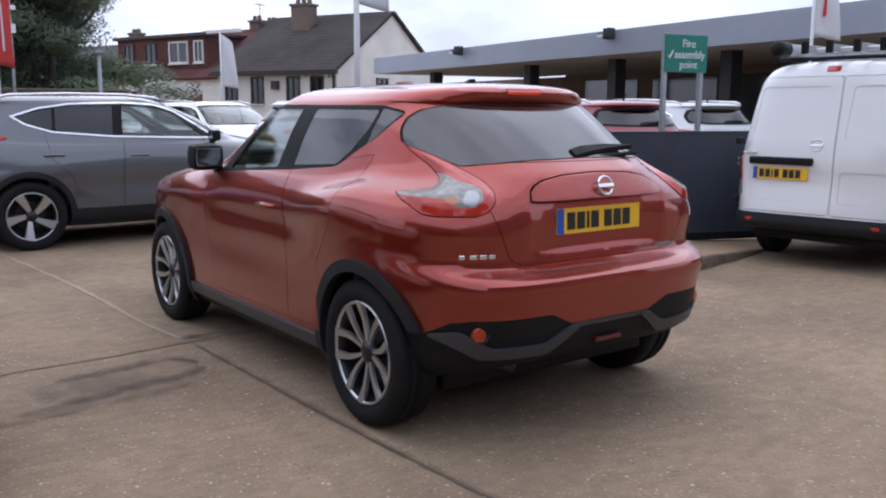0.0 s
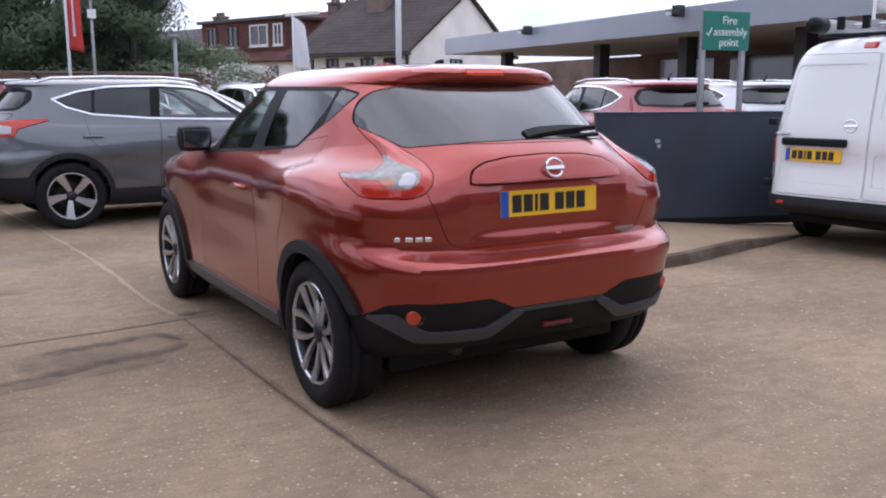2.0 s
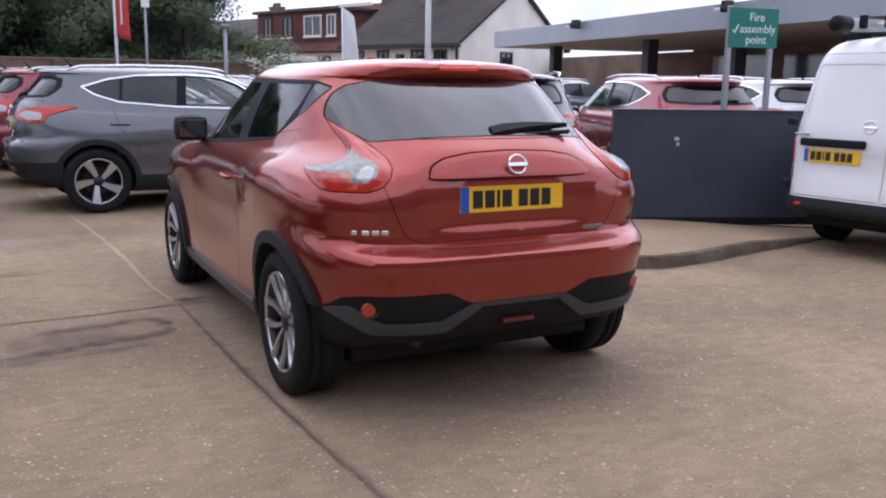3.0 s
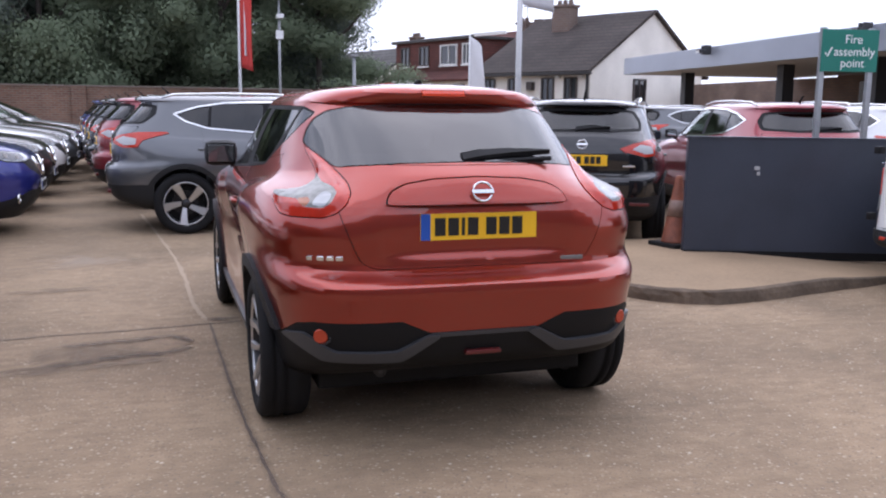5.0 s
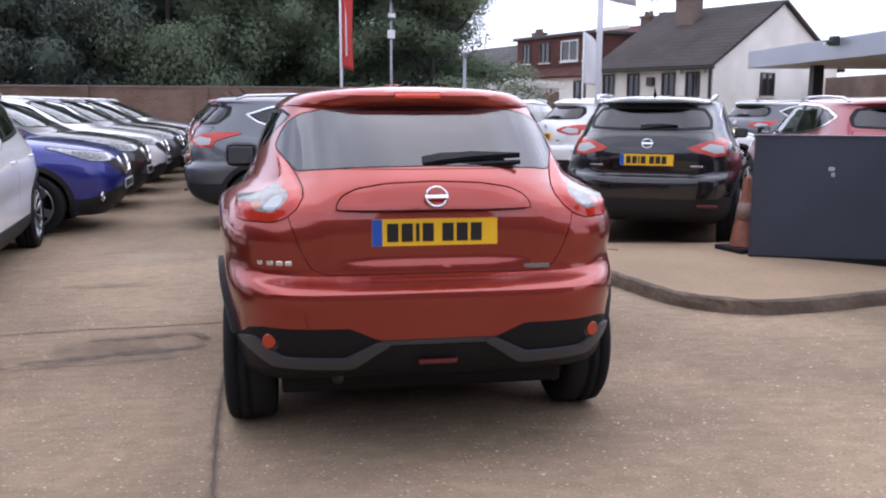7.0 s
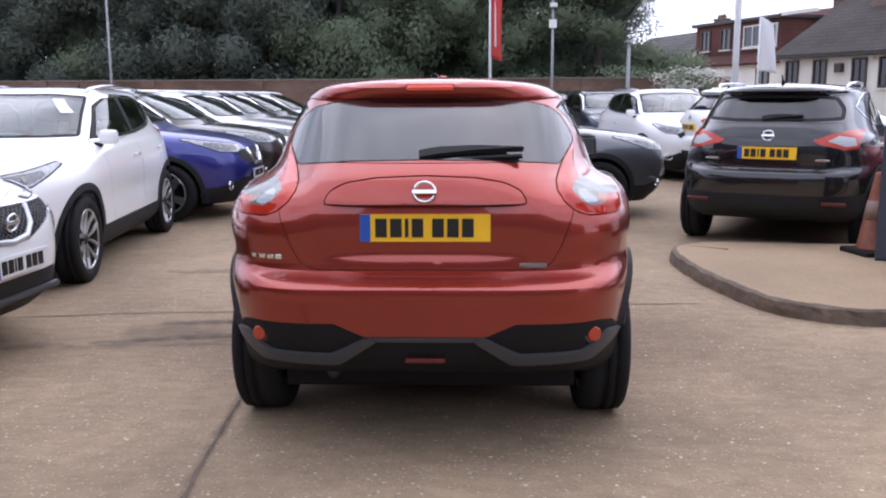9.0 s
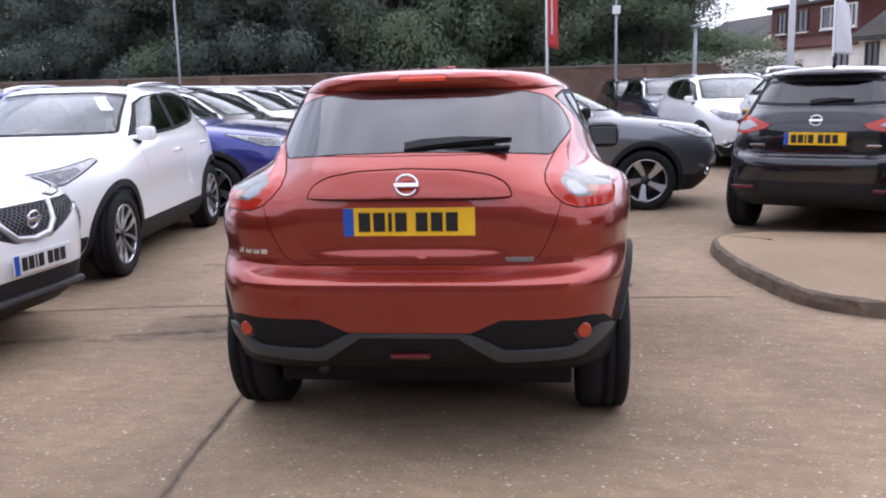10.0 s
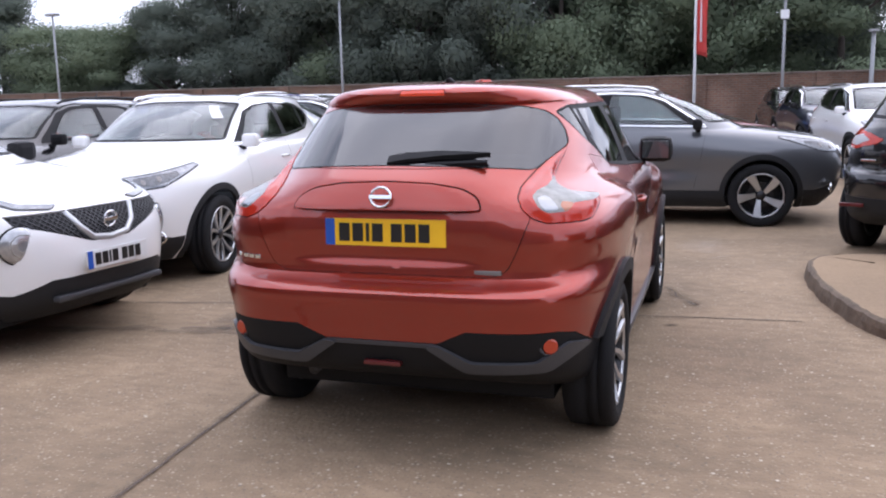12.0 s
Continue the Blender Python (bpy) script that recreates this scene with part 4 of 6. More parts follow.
    bowl_line = rounded([(2.64, 0.835), (2.50, 0.822), (2.36, 0.848), (2.24, 0.893), (2.26, 0.922), (2.42, 0.905), (2.63, 0.880)], 0.012)
    for axes in (FRONT_LEFT, FRONT_RIGHT):
        whole = b.cut(head, 2.7, 4.0, axes)
        clear = boolean(whole, prism(inset(head, 0.010), 2.6, 4.1, axes), "INTERSECT")
        bowl = boolean(clear, prism(bowl_line, 2.6, 4.1, axes), "INTERSECT")
        lens = b.add("headlamp", boolean(clear, prism(bowl_line, 2.6, 4.1, axes), "DIFFERENCE"), HEADLAMP, None, "clear swept-back headlamp", 0.004)
        for cy, cz in ((2.56, 0.853), (2.43, 0.872)):
            disc = prism(circle(cy, cz, 0.019, 20), 2.6, 4.1, axes)
            b.add("projector", boolean(bowl, disc, "INTERSECT"), DULL_SILVER, lens, "", 0.006)
            bowl = boolean(bowl, prism(circle(cy, cz, 0.019, 20), 2.6, 4.1, axes), "DIFFERENCE")
        b.add("lamp_bowl", bowl, LAMP_BOWL, lens, "smoky grey lamp bowl", 0.002)
        b.add("lamp_gasket", boolean(whole, prism(inset(head, 0.010), 2.6, 4.1, axes), "DIFFERENCE"), DARK_PLASTIC, lens)
    grille = rounded([(-0.56, 0.83), (-0.50, 0.73), (-0.30, 0.64), (0.30, 0.64), (0.50, 0.73), (0.56, 0.83)], 0.02)
    b.add("grille", b.cut(grille, -4.6, -3.9, "xz"), CLADDING, None, "black mesh grille", -0.01)
    vee = bmesh.new()
    tube(vee, [(-0.26, 4.30, 0.84), (-0.20, 4.355, 0.72), (-0.12, 4.375, 0.655), (0.12, 4.375, 0.655), (0.20, 4.355, 0.72), (0.26, 4.30, 0.84)], 0.024, 8)
    part("grille_vee", vee, CHROME, root, "chrome grille surround", True)
    lowgrille = [(-1.0, 0.42), (-0.7, 0.40), (-0.5, 0.50), (0.5, 0.50), (0.7, 0.40), (1.0, 0.42), (1.0, 0.1), (-1.0, 0.1)]
    b.add("front_lower_bumper", b.cut(lowgrille, -4.6, -3.92, "xz"), CLADDING)
    for s in (-1, 1):
        bm = bmesh.new()
        tube(bm, [(s * 0.66 + 0.075 * math.cos(a), 4.20, 0.42 + 0.05 * math.sin(a)) for a in np.linspace(0, 2 * math.pi, 21)], 0.012, 6)
        part("fog_lamp_ring", bm, CHROME, root, smooth=True)
    for y in (0.83, 3.476):
        piece = b.cut(circle(y, 0.355, 0.44), -2, 2, "yz", 0)
        ring = boolean(piece, prism(circle(y, 0.355, 0.385), -2, 2, "yz"), "DIFFERENCE")
        b.both("arch_trim", boolean(ring, prism([(-1, 0.17), (6, 0.17), (6, -1), (-1, -1)], -2, 2, "yz"), "DIFFERENCE"), CLADDING, "black plastic wheel-arch trim", 0.008)
    roof_line = rounded([(-0.52, 0.80), (0.52, 0.80), (0.53, 1.5), (0.50, 2.12), (0.2, 2.18), (-0.2, 2.18), (-0.50, 2.12), (-0.53, 1.5)], 0.05)
    b.add("roof_panel", b.cut(roof_line, 1.44, 1.7, "xy", 0.003), paint_mat)
    b.both("sill", b.cut([(1.1, 0.1), (3.2, 0.1), (3.2, 0.40), (1.1, 0.40)], -2, 2, "yz", 0.002), CLADDING, "black plastic sill cladding", 0.006)
    b.add("body", b.shell, paint_mat)
    for s in (-1, 1):
        for y in (0.83, 3.476):
            wheel_mesh_parts(root, (s * 0.79, y, 0.345), 0.345, 0.247, 0.215, 5, s, "broad")
        door_mirror(root, s, 2.76, 1.12, 0.79, DARK_PLASTIC, 0.8)
        door_handle(root, s, 0.875, 1.95, 0.93, paint_mat)
        door_handle(root, s, 0.885, 1.08, 0.95, paint_mat)
        bm = bmesh.new()
        tube(bm, [(s * 0.575, 0.62, 1.51), (s * 0.60, 0.75, 1.55), (s * 0.605, 1.3, 1.568), (s * 0.60, 1.9, 1.564), (s * 0.575, 2.25, 1.535), (s * 0.57, 2.33, 1.505)], [0.01, 0.016, 0.016, 0.016, 0.016, 0.01], 8)
        part("roof_rail", bm, CHROME, root, "silver roof rail", True)
    insides(root, 0.0, 4.37, 0.88, 2.0, 1.0, 0.31)
    rear_wiper(root, (-0.05, 0.205, 1.225), 0.33, 3, -38)
    plate(root, (0.0, 0.062, 0.925), pose(0, 0, 0, -2, 0, 0), True)
    plate(root, (0.0, 4.39, 0.53), pose(0, 0, 0, 0, 0, 180), False)
    badge(root, (0.0, 0.085, 1.085), pose(0, 0, 0, -16, 0, 0), 0.05)
    badge(root, (0.0, 4.38, 0.76), pose(0, 0, 0, 12, 0, 180), 0.052)
    for x in (-0.55, 0.42):
        part("emblem", boxed((x, 0.06, 0.86), (x + 0.12, 0.082, 0.877), 0.003), CHROME, root)
    bm = bmesh.new()
    tube(bm, [(0, 0.75, 1.545), (0, 0.72, 1.59), (0, 0.66, 1.64)], [0.022, 0.01, 0.005], 10)
    part("aerial", bm, DARK_PLASTIC, root, smooth=True)
    return root


def repaint(ob, old, fresh):
    """Gives the copy of a car another paint, on its own objects."""
    for o in ob.children_recursive:
        if o.type == "MESH" and o.material_slots and o.material_slots[0].material == old:
            o.material_slots[0].link = "OBJECT"
            o.material_slots[0].material = fresh


def park(ob, x, y, heading):
    """The pose of a car whose tail's middle stands at x, y; heading in degrees from +y, anticlockwise."""
    return pose(x, y, 0, 0, 0, heading)


def panel_van(paint_mat):
    """A small panel van with two unequal rear doors, its tail at y = 0, facing +y."""
    root = new("van")
    side = [(0.74, 0.28), (0.80, 0.38), (0.818, 0.55), (0.824, 0.80), (0.822, 1.0), (0.81, 1.2), (0.775, 1.53), (0.735, 1.72), (0.62, 1.825), (0.3, 1.865), (0.0, 1.872)]
    rear = [(0.10, 0.34), (0.0, 0.38), (0.0, 0.47), (0.035, 0.75), (0.045, 1.0), (0.07, 1.2), (0.13, 1.53), (0.17, 1.72), (0.27, 1.825), (0.5, 1.865), (0.7, 1.872)]
    front = [(4.25, 0.28), (4.36, 0.4), (4.38, 0.6), (4.33, 0.82), (4.1, 1.0), (3.55, 1.12), (3.1, 1.5), (2.9, 1.70), (2.75, 1.81), (2.5, 1.86), (2.3, 1.872)]
    power = [(9, 4)] * 5 + [(8, 4), (7, 3.8), (6, 3.6), (5, 3.6), (4, 3.6), (3.6, 3.6)]
    b = Body(root, car_shell(side, rear, front, power, 1.9, []))
    b.add("lower_bumper", b.cut([(-1, 0.475), (1, 0.475), (1, 0.1), (-1, 0.1)], -0.5, 0.3, "xz", 0.002), CLADDING, None, "black plastic rear bumper", 0.02)
    lamp = rounded([(-0.86, 0.62), (-0.70, 0.62), (-0.72, 0.80), (-0.74, 0.98), (-0.86, 1.0)], 0.02)
    clear = [(-1, 0.5), (0, 0.5), (0, 0.76), (-1, 0.76)]
    for p, q in ((lamp, clear), (mirrored(lamp), mirrored(clear))):
        piece = b.cut(p, -0.35, 0.3, "xz", 0.002)
        low = boolean(piece, prism(q, -0.5, 0.3, "xz"), "INTERSECT")
        lens = b.add("tail_lamp", boolean(piece, prism(q, -0.5, 0.3, "xz"), "DIFFERENCE"), LAMP_RED, None, "upright tail lamp, red over clear", 0.012)
        b.add("clear_lens", low, LAMP_CLEAR, lens, "", 0.012)
    for x0, x1 in ((-0.70, 0.155), (0.16, 0.70)):
        door = b.cut(rounded([(x0, 0.49), (x1, 0.49), (x1, 1.72), (x0 * (0.93 if x0 < 0 else 1), 1.72)] if x0 < 0 else [(x0, 0.49), (x1, 0.49), (x1 * 0.93, 1.72), (x0, 1.72)], 0.04), -0.5, 0.3, "xz", 0.005)
        panel = rounded([(x0 + 0.07, 1.16), (x1 - 0.07, 1.16), (x1 - 0.07 - 0.03, 1.63), (x0 + 0.07 + 0.03, 1.63)], 0.05)
        low_panel = rounded([(x0 + 0.06, 0.60), (x1 - 0.06, 0.60), (x1 - 0.06, 0.88), (x0 + 0.06, 0.88)], 0.04)
        ob = None
        pieces = []
        for q in (panel, low_panel):
            pieces.append(boolean(door, prism(q, -0.5, 0.3, "xz"), "INTERSECT"))
            door = boolean(door, prism(q, -0.5, 0.3, "xz"), "DIFFERENCE")
        ob = b.add("rear_door", door, paint_mat)
        for q in pieces:
            bmesh.ops.translate(q, verts=q.verts[:], vec=(0, 0.007, 0))
            b.add("pressed_panel", q, paint_mat, ob)
    hi = b.cut(rounded([(-0.02, 1.755), (0.10, 1.755), (0.10, 1.80), (-0.02, 1.80)], 0.01), -0.6, 0.3, "xz", 0.001)
    b.add("high_brake_lamp", hi, LAMP_RED, None, "red high-level brake lamp", 0.01)
    outline = rounded([(3.35, 1.10), (2.85, 1.50), (2.2, 1.54), (2.2, 1.08)], 0.05)
    side_windows(b, outline, [(inset(outline, 0.04), GLASS_MID)], False)
    end_window(b, "windscreen", rounded([(-0.66, 1.17), (0.66, 1.17), (0.58, 1.55), (-0.58, 1.55)], 0.05), -4.0, -2.7, GLASS_MID, 0.03)
    for y in (0.80, 3.50):
        piece = b.cut(circle(y, 0.33, 0.36), -2, 2, "yz", 0)
    b.both("side_door", b.cut([(1.1, 0.42), (2.1, 0.42), (2.1, 1.58), (1.1, 1.58)], -2, 2, "yz", 0.004), paint_mat)
    b.add("body", b.shell, paint_mat)
    for s in (-1, 1):
        for y in (0.80, 3.50):
            wheel_mesh_parts(root, (s * 0.70, y, 0.315), 0.315, 0.19, 0.18, 5, s, "broad")
        part("rear_reflector", boxed((s * 0.55 - 0.06, -0.03, 0.40), (s * 0.55 + 0.06, 0.0, 0.43), 0.005), LAMP_RED, root)
        part("hinge", boxed((s * 0.75 - 0.03, 0.03, 1.10), (s * 0.75 + 0.03, 0.10, 1.16), 0.01), DARK_PLASTIC, root)
        part("hinge", boxed((s * 0.75 - 0.03, 0.0, 0.55), (s * 0.75 + 0.03, 0.06, 0.61), 0.01), DARK_PLASTIC, root)
    part("floor_pan", boxed((-0.62, 0.2, 0.22), (0.62, 4.0, 0.32), 0.03), DARK_PLASTIC, root)
    part("cargo_lining", boxed((-0.60, 0.4, 0.33), (0.60, 2.3, 1.55), 0.05), DARK_PLASTIC, root)
    part("door_garnish", boxed((-0.62, -0.005, 0.925), (-0.02, 0.06, 0.995), 0.02), DARK_PLASTIC, root, "black plate-lamp strip and handle")
    plate(root, (-0.32, 0.026, 0.845), pose(0, 0, 0, -3, 0, 0), True)
    badge(root, (-0.005, 0.045, 1.11), pose(0, 0, 0, -6, 0, 0), 0.055)
    part("emblem", boxed((-0.70, 0.035, 1.02), (-0.56, 0.055, 1.035), 0.003), CHROME, root)
    rack = new("roof_rack")
    rack.parent = root
    for y in (0.55, 1.5, 2.4):
        bm = bmesh.new()
        tube(bm, [(-0.66, y, 1.77), (-0.64, y, 1.90), (0.64, y, 1.90), (0.66, y, 1.77)], 0.018, 8)
        part("cross_bar", bm, DARK_PLASTIC, rack)
    pipe = new("pipe_carrier")
    pipe.parent = root
    bm = bmesh.new()
    tube(bm, [(-0.50, 0.25, 1.98), (-0.50, 2.9, 1.98)], 0.06, 18)
    part("pipe_tube", bm, SILVER_PLASTIC, pipe, smooth=True)
    bm = bmesh.new()
    tube(bm, [(-0.50, 0.16, 1.98), (-0.50, 0.20, 1.98), (-0.50, 0.36, 1.98)], [0.05, 0.072, 0.072], 18)
    part("pipe_cap", bm, DARK_PLASTIC, pipe, smooth=True)
    lad = new("ladder")
    lad.parent = root
    for x in (-0.20, 0.02, 0.26, 0.48):
        part("ladder_rail", boxed((x - 0.018, 0.12, 1.93), (x + 0.018, 2.9, 2.0), 0.006), ALLOY, lad)
        part("ladder_foot", boxed((x - 0.028, 0.09, 1.92), (x + 0.028, 0.14, 2.03), 0.01), RUBBER, lad)
    for k in range(9):
        bm = bmesh.new()
        tube(bm, [(-0.20, 0.3 + 0.28 * k, 1.965), (0.48, 0.3 + 0.28 * k, 1.965)], 0.014, 8)
        part("rung", bm, ALLOY, lad)
    return root


# ---- ground ----
def ground_material():
    """Worn concrete: brown-grey, mottled, with pale and dark stones showing in it."""
    m = material("worn_concrete", (0.335, 0.240, 0.149), 0.88, 0, 0.27, 9, 0.0, 0, None, 0.34, 0.8)
    n, l = m.node_tree.nodes, m.node_tree.links
    p = n["Principled BSDF"]
    base = p.inputs["Base Color"].links[0].from_socket
    tc = [x for x in n if x.type == "TEX_COORD"][0]
    brush = n.new("ShaderNodeMapping")
    brush.inputs["Scale"].default_value = (5.0, 15.0, 1.0)
    l.new(tc.outputs["Object"], brush.inputs["Vector"])
    lines = n.new("ShaderNodeTexNoise")
    lines.inputs["Scale"].default_value, lines.inputs["Detail"].default_value = 1.0, 5
    l.new(brush.outputs["Vector"], lines.inputs["Vector"])
    shade = n.new("ShaderNodeValToRGB")
    shade.color_ramp.elements[0].position, shade.color_ramp.elements[0].color = 0.33, (0.85, 0.84, 0.83, 1)
    shade.color_ramp.elements[1].position, shade.color_ramp.elements[1].color = 0.62, (1, 1, 1, 1)
    l.new(lines.outputs["Fac"], shade.inputs["Fac"])
    worn = n.new("ShaderNodeMix")
    worn.data_type, worn.blend_type = "RGBA", "MULTIPLY"
    worn.inputs["Factor"].default_value = 1
    l.new(base, worn.inputs["A"])
    l.new(shade.outputs["Color"], worn.inputs["B"])
    last = worn.outputs["Result"]
    for scale, cut, colour, amount in ((11.0, 0.11, (0.66, 0.58, 0.46, 1), 0.75), (24.0, 0.20, (0.56, 0.47, 0.36, 1), 0.65), (22.0, 0.20, (0.12, 0.10, 0.08, 1), 0.55), (48.0, 0.34, (0.46, 0.37, 0.26, 1), 0.5), (75.0, 0.4, (0.13, 0.105, 0.085, 1), 0.45)):
        v = n.new("ShaderNodeTexVoronoi")
        v.inputs["Scale"].default_value, v.inputs["Randomness"].default_value = scale, 1.0
        l.new(tc.outputs["Object"], v.inputs["Vector"])
        r = n.new("ShaderNodeValToRGB")
        r.color_ramp.elements[0].position, r.color_ramp.elements[0].color = cut * 0.6, (1, 1, 1, 1)
        r.color_ramp.elements[1].position, r.color_ramp.elements[1].color = cut, (0, 0, 0, 1)
        l.new(v.outputs["Distance"], r.inputs["Fac"])
        pick = n.new("ShaderNodeMath")
        pick.operation = "GREATER_THAN"
        pick.inputs[1].default_value = 0.54
        l.new(v.outputs["Color"], pick.inputs[0])
        mask = n.new("ShaderNodeMath")
        mask.operation = "MULTIPLY"
        l.new(r.outputs["Color"], mask.inputs[0])
        l.new(pick.outputs["Value"], mask.inputs[1])
        soft = n.new("ShaderNodeMath")
        soft.operation = "MULTIPLY"
        soft.inputs[1].default_value = amount
        l.new(mask.outputs["Value"], soft.inputs[0])
        mix = n.new("ShaderNodeMix")
        mix.data_type = "RGBA"
        mix.inputs["B"].default_value = colour
        l.new(soft.outputs["Value"], mix.inputs["Factor"])
        l.new(last, mix.inputs["A"])
        last = mix.outputs["Result"]
    l.new(last, p.inputs["Base Color"])
    grit = n.new("ShaderNodeTexNoise")
    grit.inputs["Scale"].default_value, grit.inputs["Detail"].default_value = 45, 9
    l.new(tc.outputs["Object"], grit.inputs["Vector"])
    bump = n.new("ShaderNodeBump")
    bump.inputs["Strength"].default_value, bump.inputs["Distance"].default_value = 0.7, 0.012
    l.new(grit.outputs["Fac"], bump.inputs["Height"])
    l.new(bump.outputs["Normal"], p.inputs["Normal"])
    return m


def stain_material(name, colour, strength, scale):
    """A stain whose edge breaks up: colour over what lies beneath, thinning out by noise and towards its rim."""
    m = bpy.data.materials.new(name)
    m.use_nodes = True
    n, l = m.node_tree.nodes, m.node_tree.links
    p = n["Principled BSDF"]
    p.inputs["Base Color"].default_value, p.inputs["Roughness"].default_value = (*colour, 1), 0.85
    tc = n.new("ShaderNodeTexCoord")
    no = n.new("ShaderNodeTexNoise")
    no.inputs["Scale"].default_value, no.inputs["Detail"].default_value = scale, 7
    l.new(tc.outputs["Object"], no.inputs["Vector"])
    mp = n.new("ShaderNodeMapping")
    mp.inputs["Location"].default_value, mp.inputs["Scale"].default_value = (-1, -1, 0), (2, 2, 0)
    l.new(tc.outputs["UV"], mp.inputs["Vector"])
    ln = n.new("ShaderNodeVectorMath")
    ln.operation = "LENGTH"
    l.new(mp.outputs["Vector"], ln.inputs[0])
    fall = n.new("ShaderNodeMapRange")
    fall.inputs["From Min"].default_value, fall.inputs["From Max"].default_value = 0.1, 1.0
    fall.inputs["To Min"].default_value, fall.inputs["To Max"].default_value = 0.28, -0.45
    l.new(ln.outputs["Value"], fall.inputs["Value"])
    ad = n.new("ShaderNodeMath")
    ad.operation = "ADD"
    l.new(no.outputs["Fac"], ad.inputs[0])
    l.new(fall.outputs["Result"], ad.inputs[1])
    sh = n.new("ShaderNodeMapRange")
    sh.inputs["From Min"].default_value, sh.inputs["From Max"].default_value = 0.38, 0.82
    sh.inputs["To Min"].default_value, sh.inputs["To Max"].default_value = 0.0, strength
    l.new(ad.outputs["Value"], sh.inputs["Value"])
    tr = n.new("ShaderNodeBsdfTransparent")
    mx = n.new("ShaderNodeMixShader")
    l.new(sh.outputs["Result"], mx.inputs["Fac"])
    l.new(tr.outputs["BSDF"], mx.inputs[1])
    l.new(p.outputs["BSDF"], mx.inputs[2])
    l.new(mx.outputs["Shader"], n["Material Output"].inputs["Surface"])
    return m


bm = bmesh.new()
bmesh.ops.create_grid(bm, x_segments=40, y_segments=40, size=300)
ground = tagged(part("ground", bm, ground_material()), "worn brown-grey concrete forecourt ground", "ground", kind="structure")


def strip_line(name, points, width, mat, label, z=0.004, wander=0.25, seed=1):
    """A narrow uneven strip along points on the ground: a crack, joint or worn line."""
    rng = random.Random(seed)
    dense = spline([(*p, width) for p in points], 14)
    bm = bmesh.new()
    rows = []
    for i, (x, y, w) in enumerate(dense):
        d = Vector(dense[min(i + 1, len(dense) - 1)][:2]) - Vector(dense[max(i - 1, 0)][:2])
        s = Vector((-d.y, d.x)).normalized()
        o = rng.uniform(-wander, wander) * width
        a, b = w * rng.uniform(0.25, 0.7), w * rng.uniform(0.25, 0.7)
        rows.append((bm.verts.new((x + s.x * (o + a), y + s.y * (o + a), z)), bm.verts.new((x + s.x * (o - b), y + s.y * (o - b), z))))
    for p, q in zip(rows, rows[1:]):
        bm.faces.new((p[0], p[1], q[1], q[0]))
    bmesh.ops.recalc_face_normals(bm, faces=bm.faces[:])
    for f in bm.faces:
        if f.normal.z < 0:
            f.normal_flip()
    return tagged(part(name, bm, mat), label, "crack", kind="structure")


CRACK_MAT = material("dark_crack_dirt", (0.13, 0.105, 0.083), 0.95, 0, 0.4, 40, 0.5)
JOINT_MAT = material("joint_sealant", (0.135, 0.10, 0.075), 0.9, 0, 0.35, 30, 0.4)
PALE_MAT = material("pale_worn_line", (0.37, 0.285, 0.20), 0.9, 0, 0.25, 25, 0.3)
strip_line("ground_joint", [(-0.70, -7.0), (-0.80, -3.0), (-0.87, -0.56), (-0.90, -0.12), (-0.94, 0.59), (-0.965, 1.5), (-0.98, 2.56)], 0.017, JOINT_MAT, "dark joint running along the concrete", wander=0.12, seed=2)
strip_line("ground_crack", [(-9.0, 1.55), (-5.0, 2.02), (-3.1, 2.29), (-2.07, 2.47), (-1.5, 2.50), (-1.0, 2.55), (0.85, 2.73), (1.39, 2.77), (1.8, 2.79)], 0.015, CRACK_MAT, "dark crack across the concrete", seed=3)
strip_line("ground_crack", [(0.90, 3.65), (0.97, 3.5), (0.99, 3.35), (1.08, 3.22), (1.13, 3.10)], 0.009, CRACK_MAT, "thin wavy crack in the concrete", seed=12)
strip_line("worn_line", [(-1.0, 2.66), (-1.06, 3.23), (-1.11, 4.76), (-1.27, 6.7), (-1.48, 8.9)], 0.034, PALE_MAT, "pale worn line on the concrete", wander=0.12, seed=4)
DARK_STAIN = stain_material("dark_oil_stain", (0.095, 0.070, 0.051), 0.72, 9.0)
SOFT_STAIN = stain_material("faint_damp_stain", (0.15, 0.112, 0.08), 0.42, 6.0)
PALE_STAIN = stain_material("pale_dusty_patch", (0.44, 0.36, 0.28), 0.45, 2.6)


def lay_stain(bm, uvs, mat, label, z):
    """Finish a stain: unit coordinates across it go into its UV map, where the edge fades."""
    layer = bm.loops.layers.uv.new("across")
    for f in bm.faces:
        if f.normal.z < 0:
            f.normal_flip()
        for c in f.loops:
            c[layer].uv = [0.5 + 0.5 * q for q in uvs[c.vert]]
    ob = part("stain", bm, mat)
    ob.location.z = z
    ob.visible_shadow = False
    return tagged(ob, label, "stain", kind="structure")


def patch(x, y, w, d, turn, mat, label, z):
    bm = bmesh.new()
    bmesh.ops.create_circle(bm, cap_ends=True, cap_tris=True, segments=32, radius=1)
    uvs = {v: (v.co.x, v.co.y) for v in bm.verts}
    for v in bm.verts:
        v.co = pose(x, y, 0, 0, 0, turn) @ Vector((v.co.x * w / 2, v.co.y * d / 2, 0))
    bm.normal_update()
    lay_stain(bm, uvs, mat, label, z)


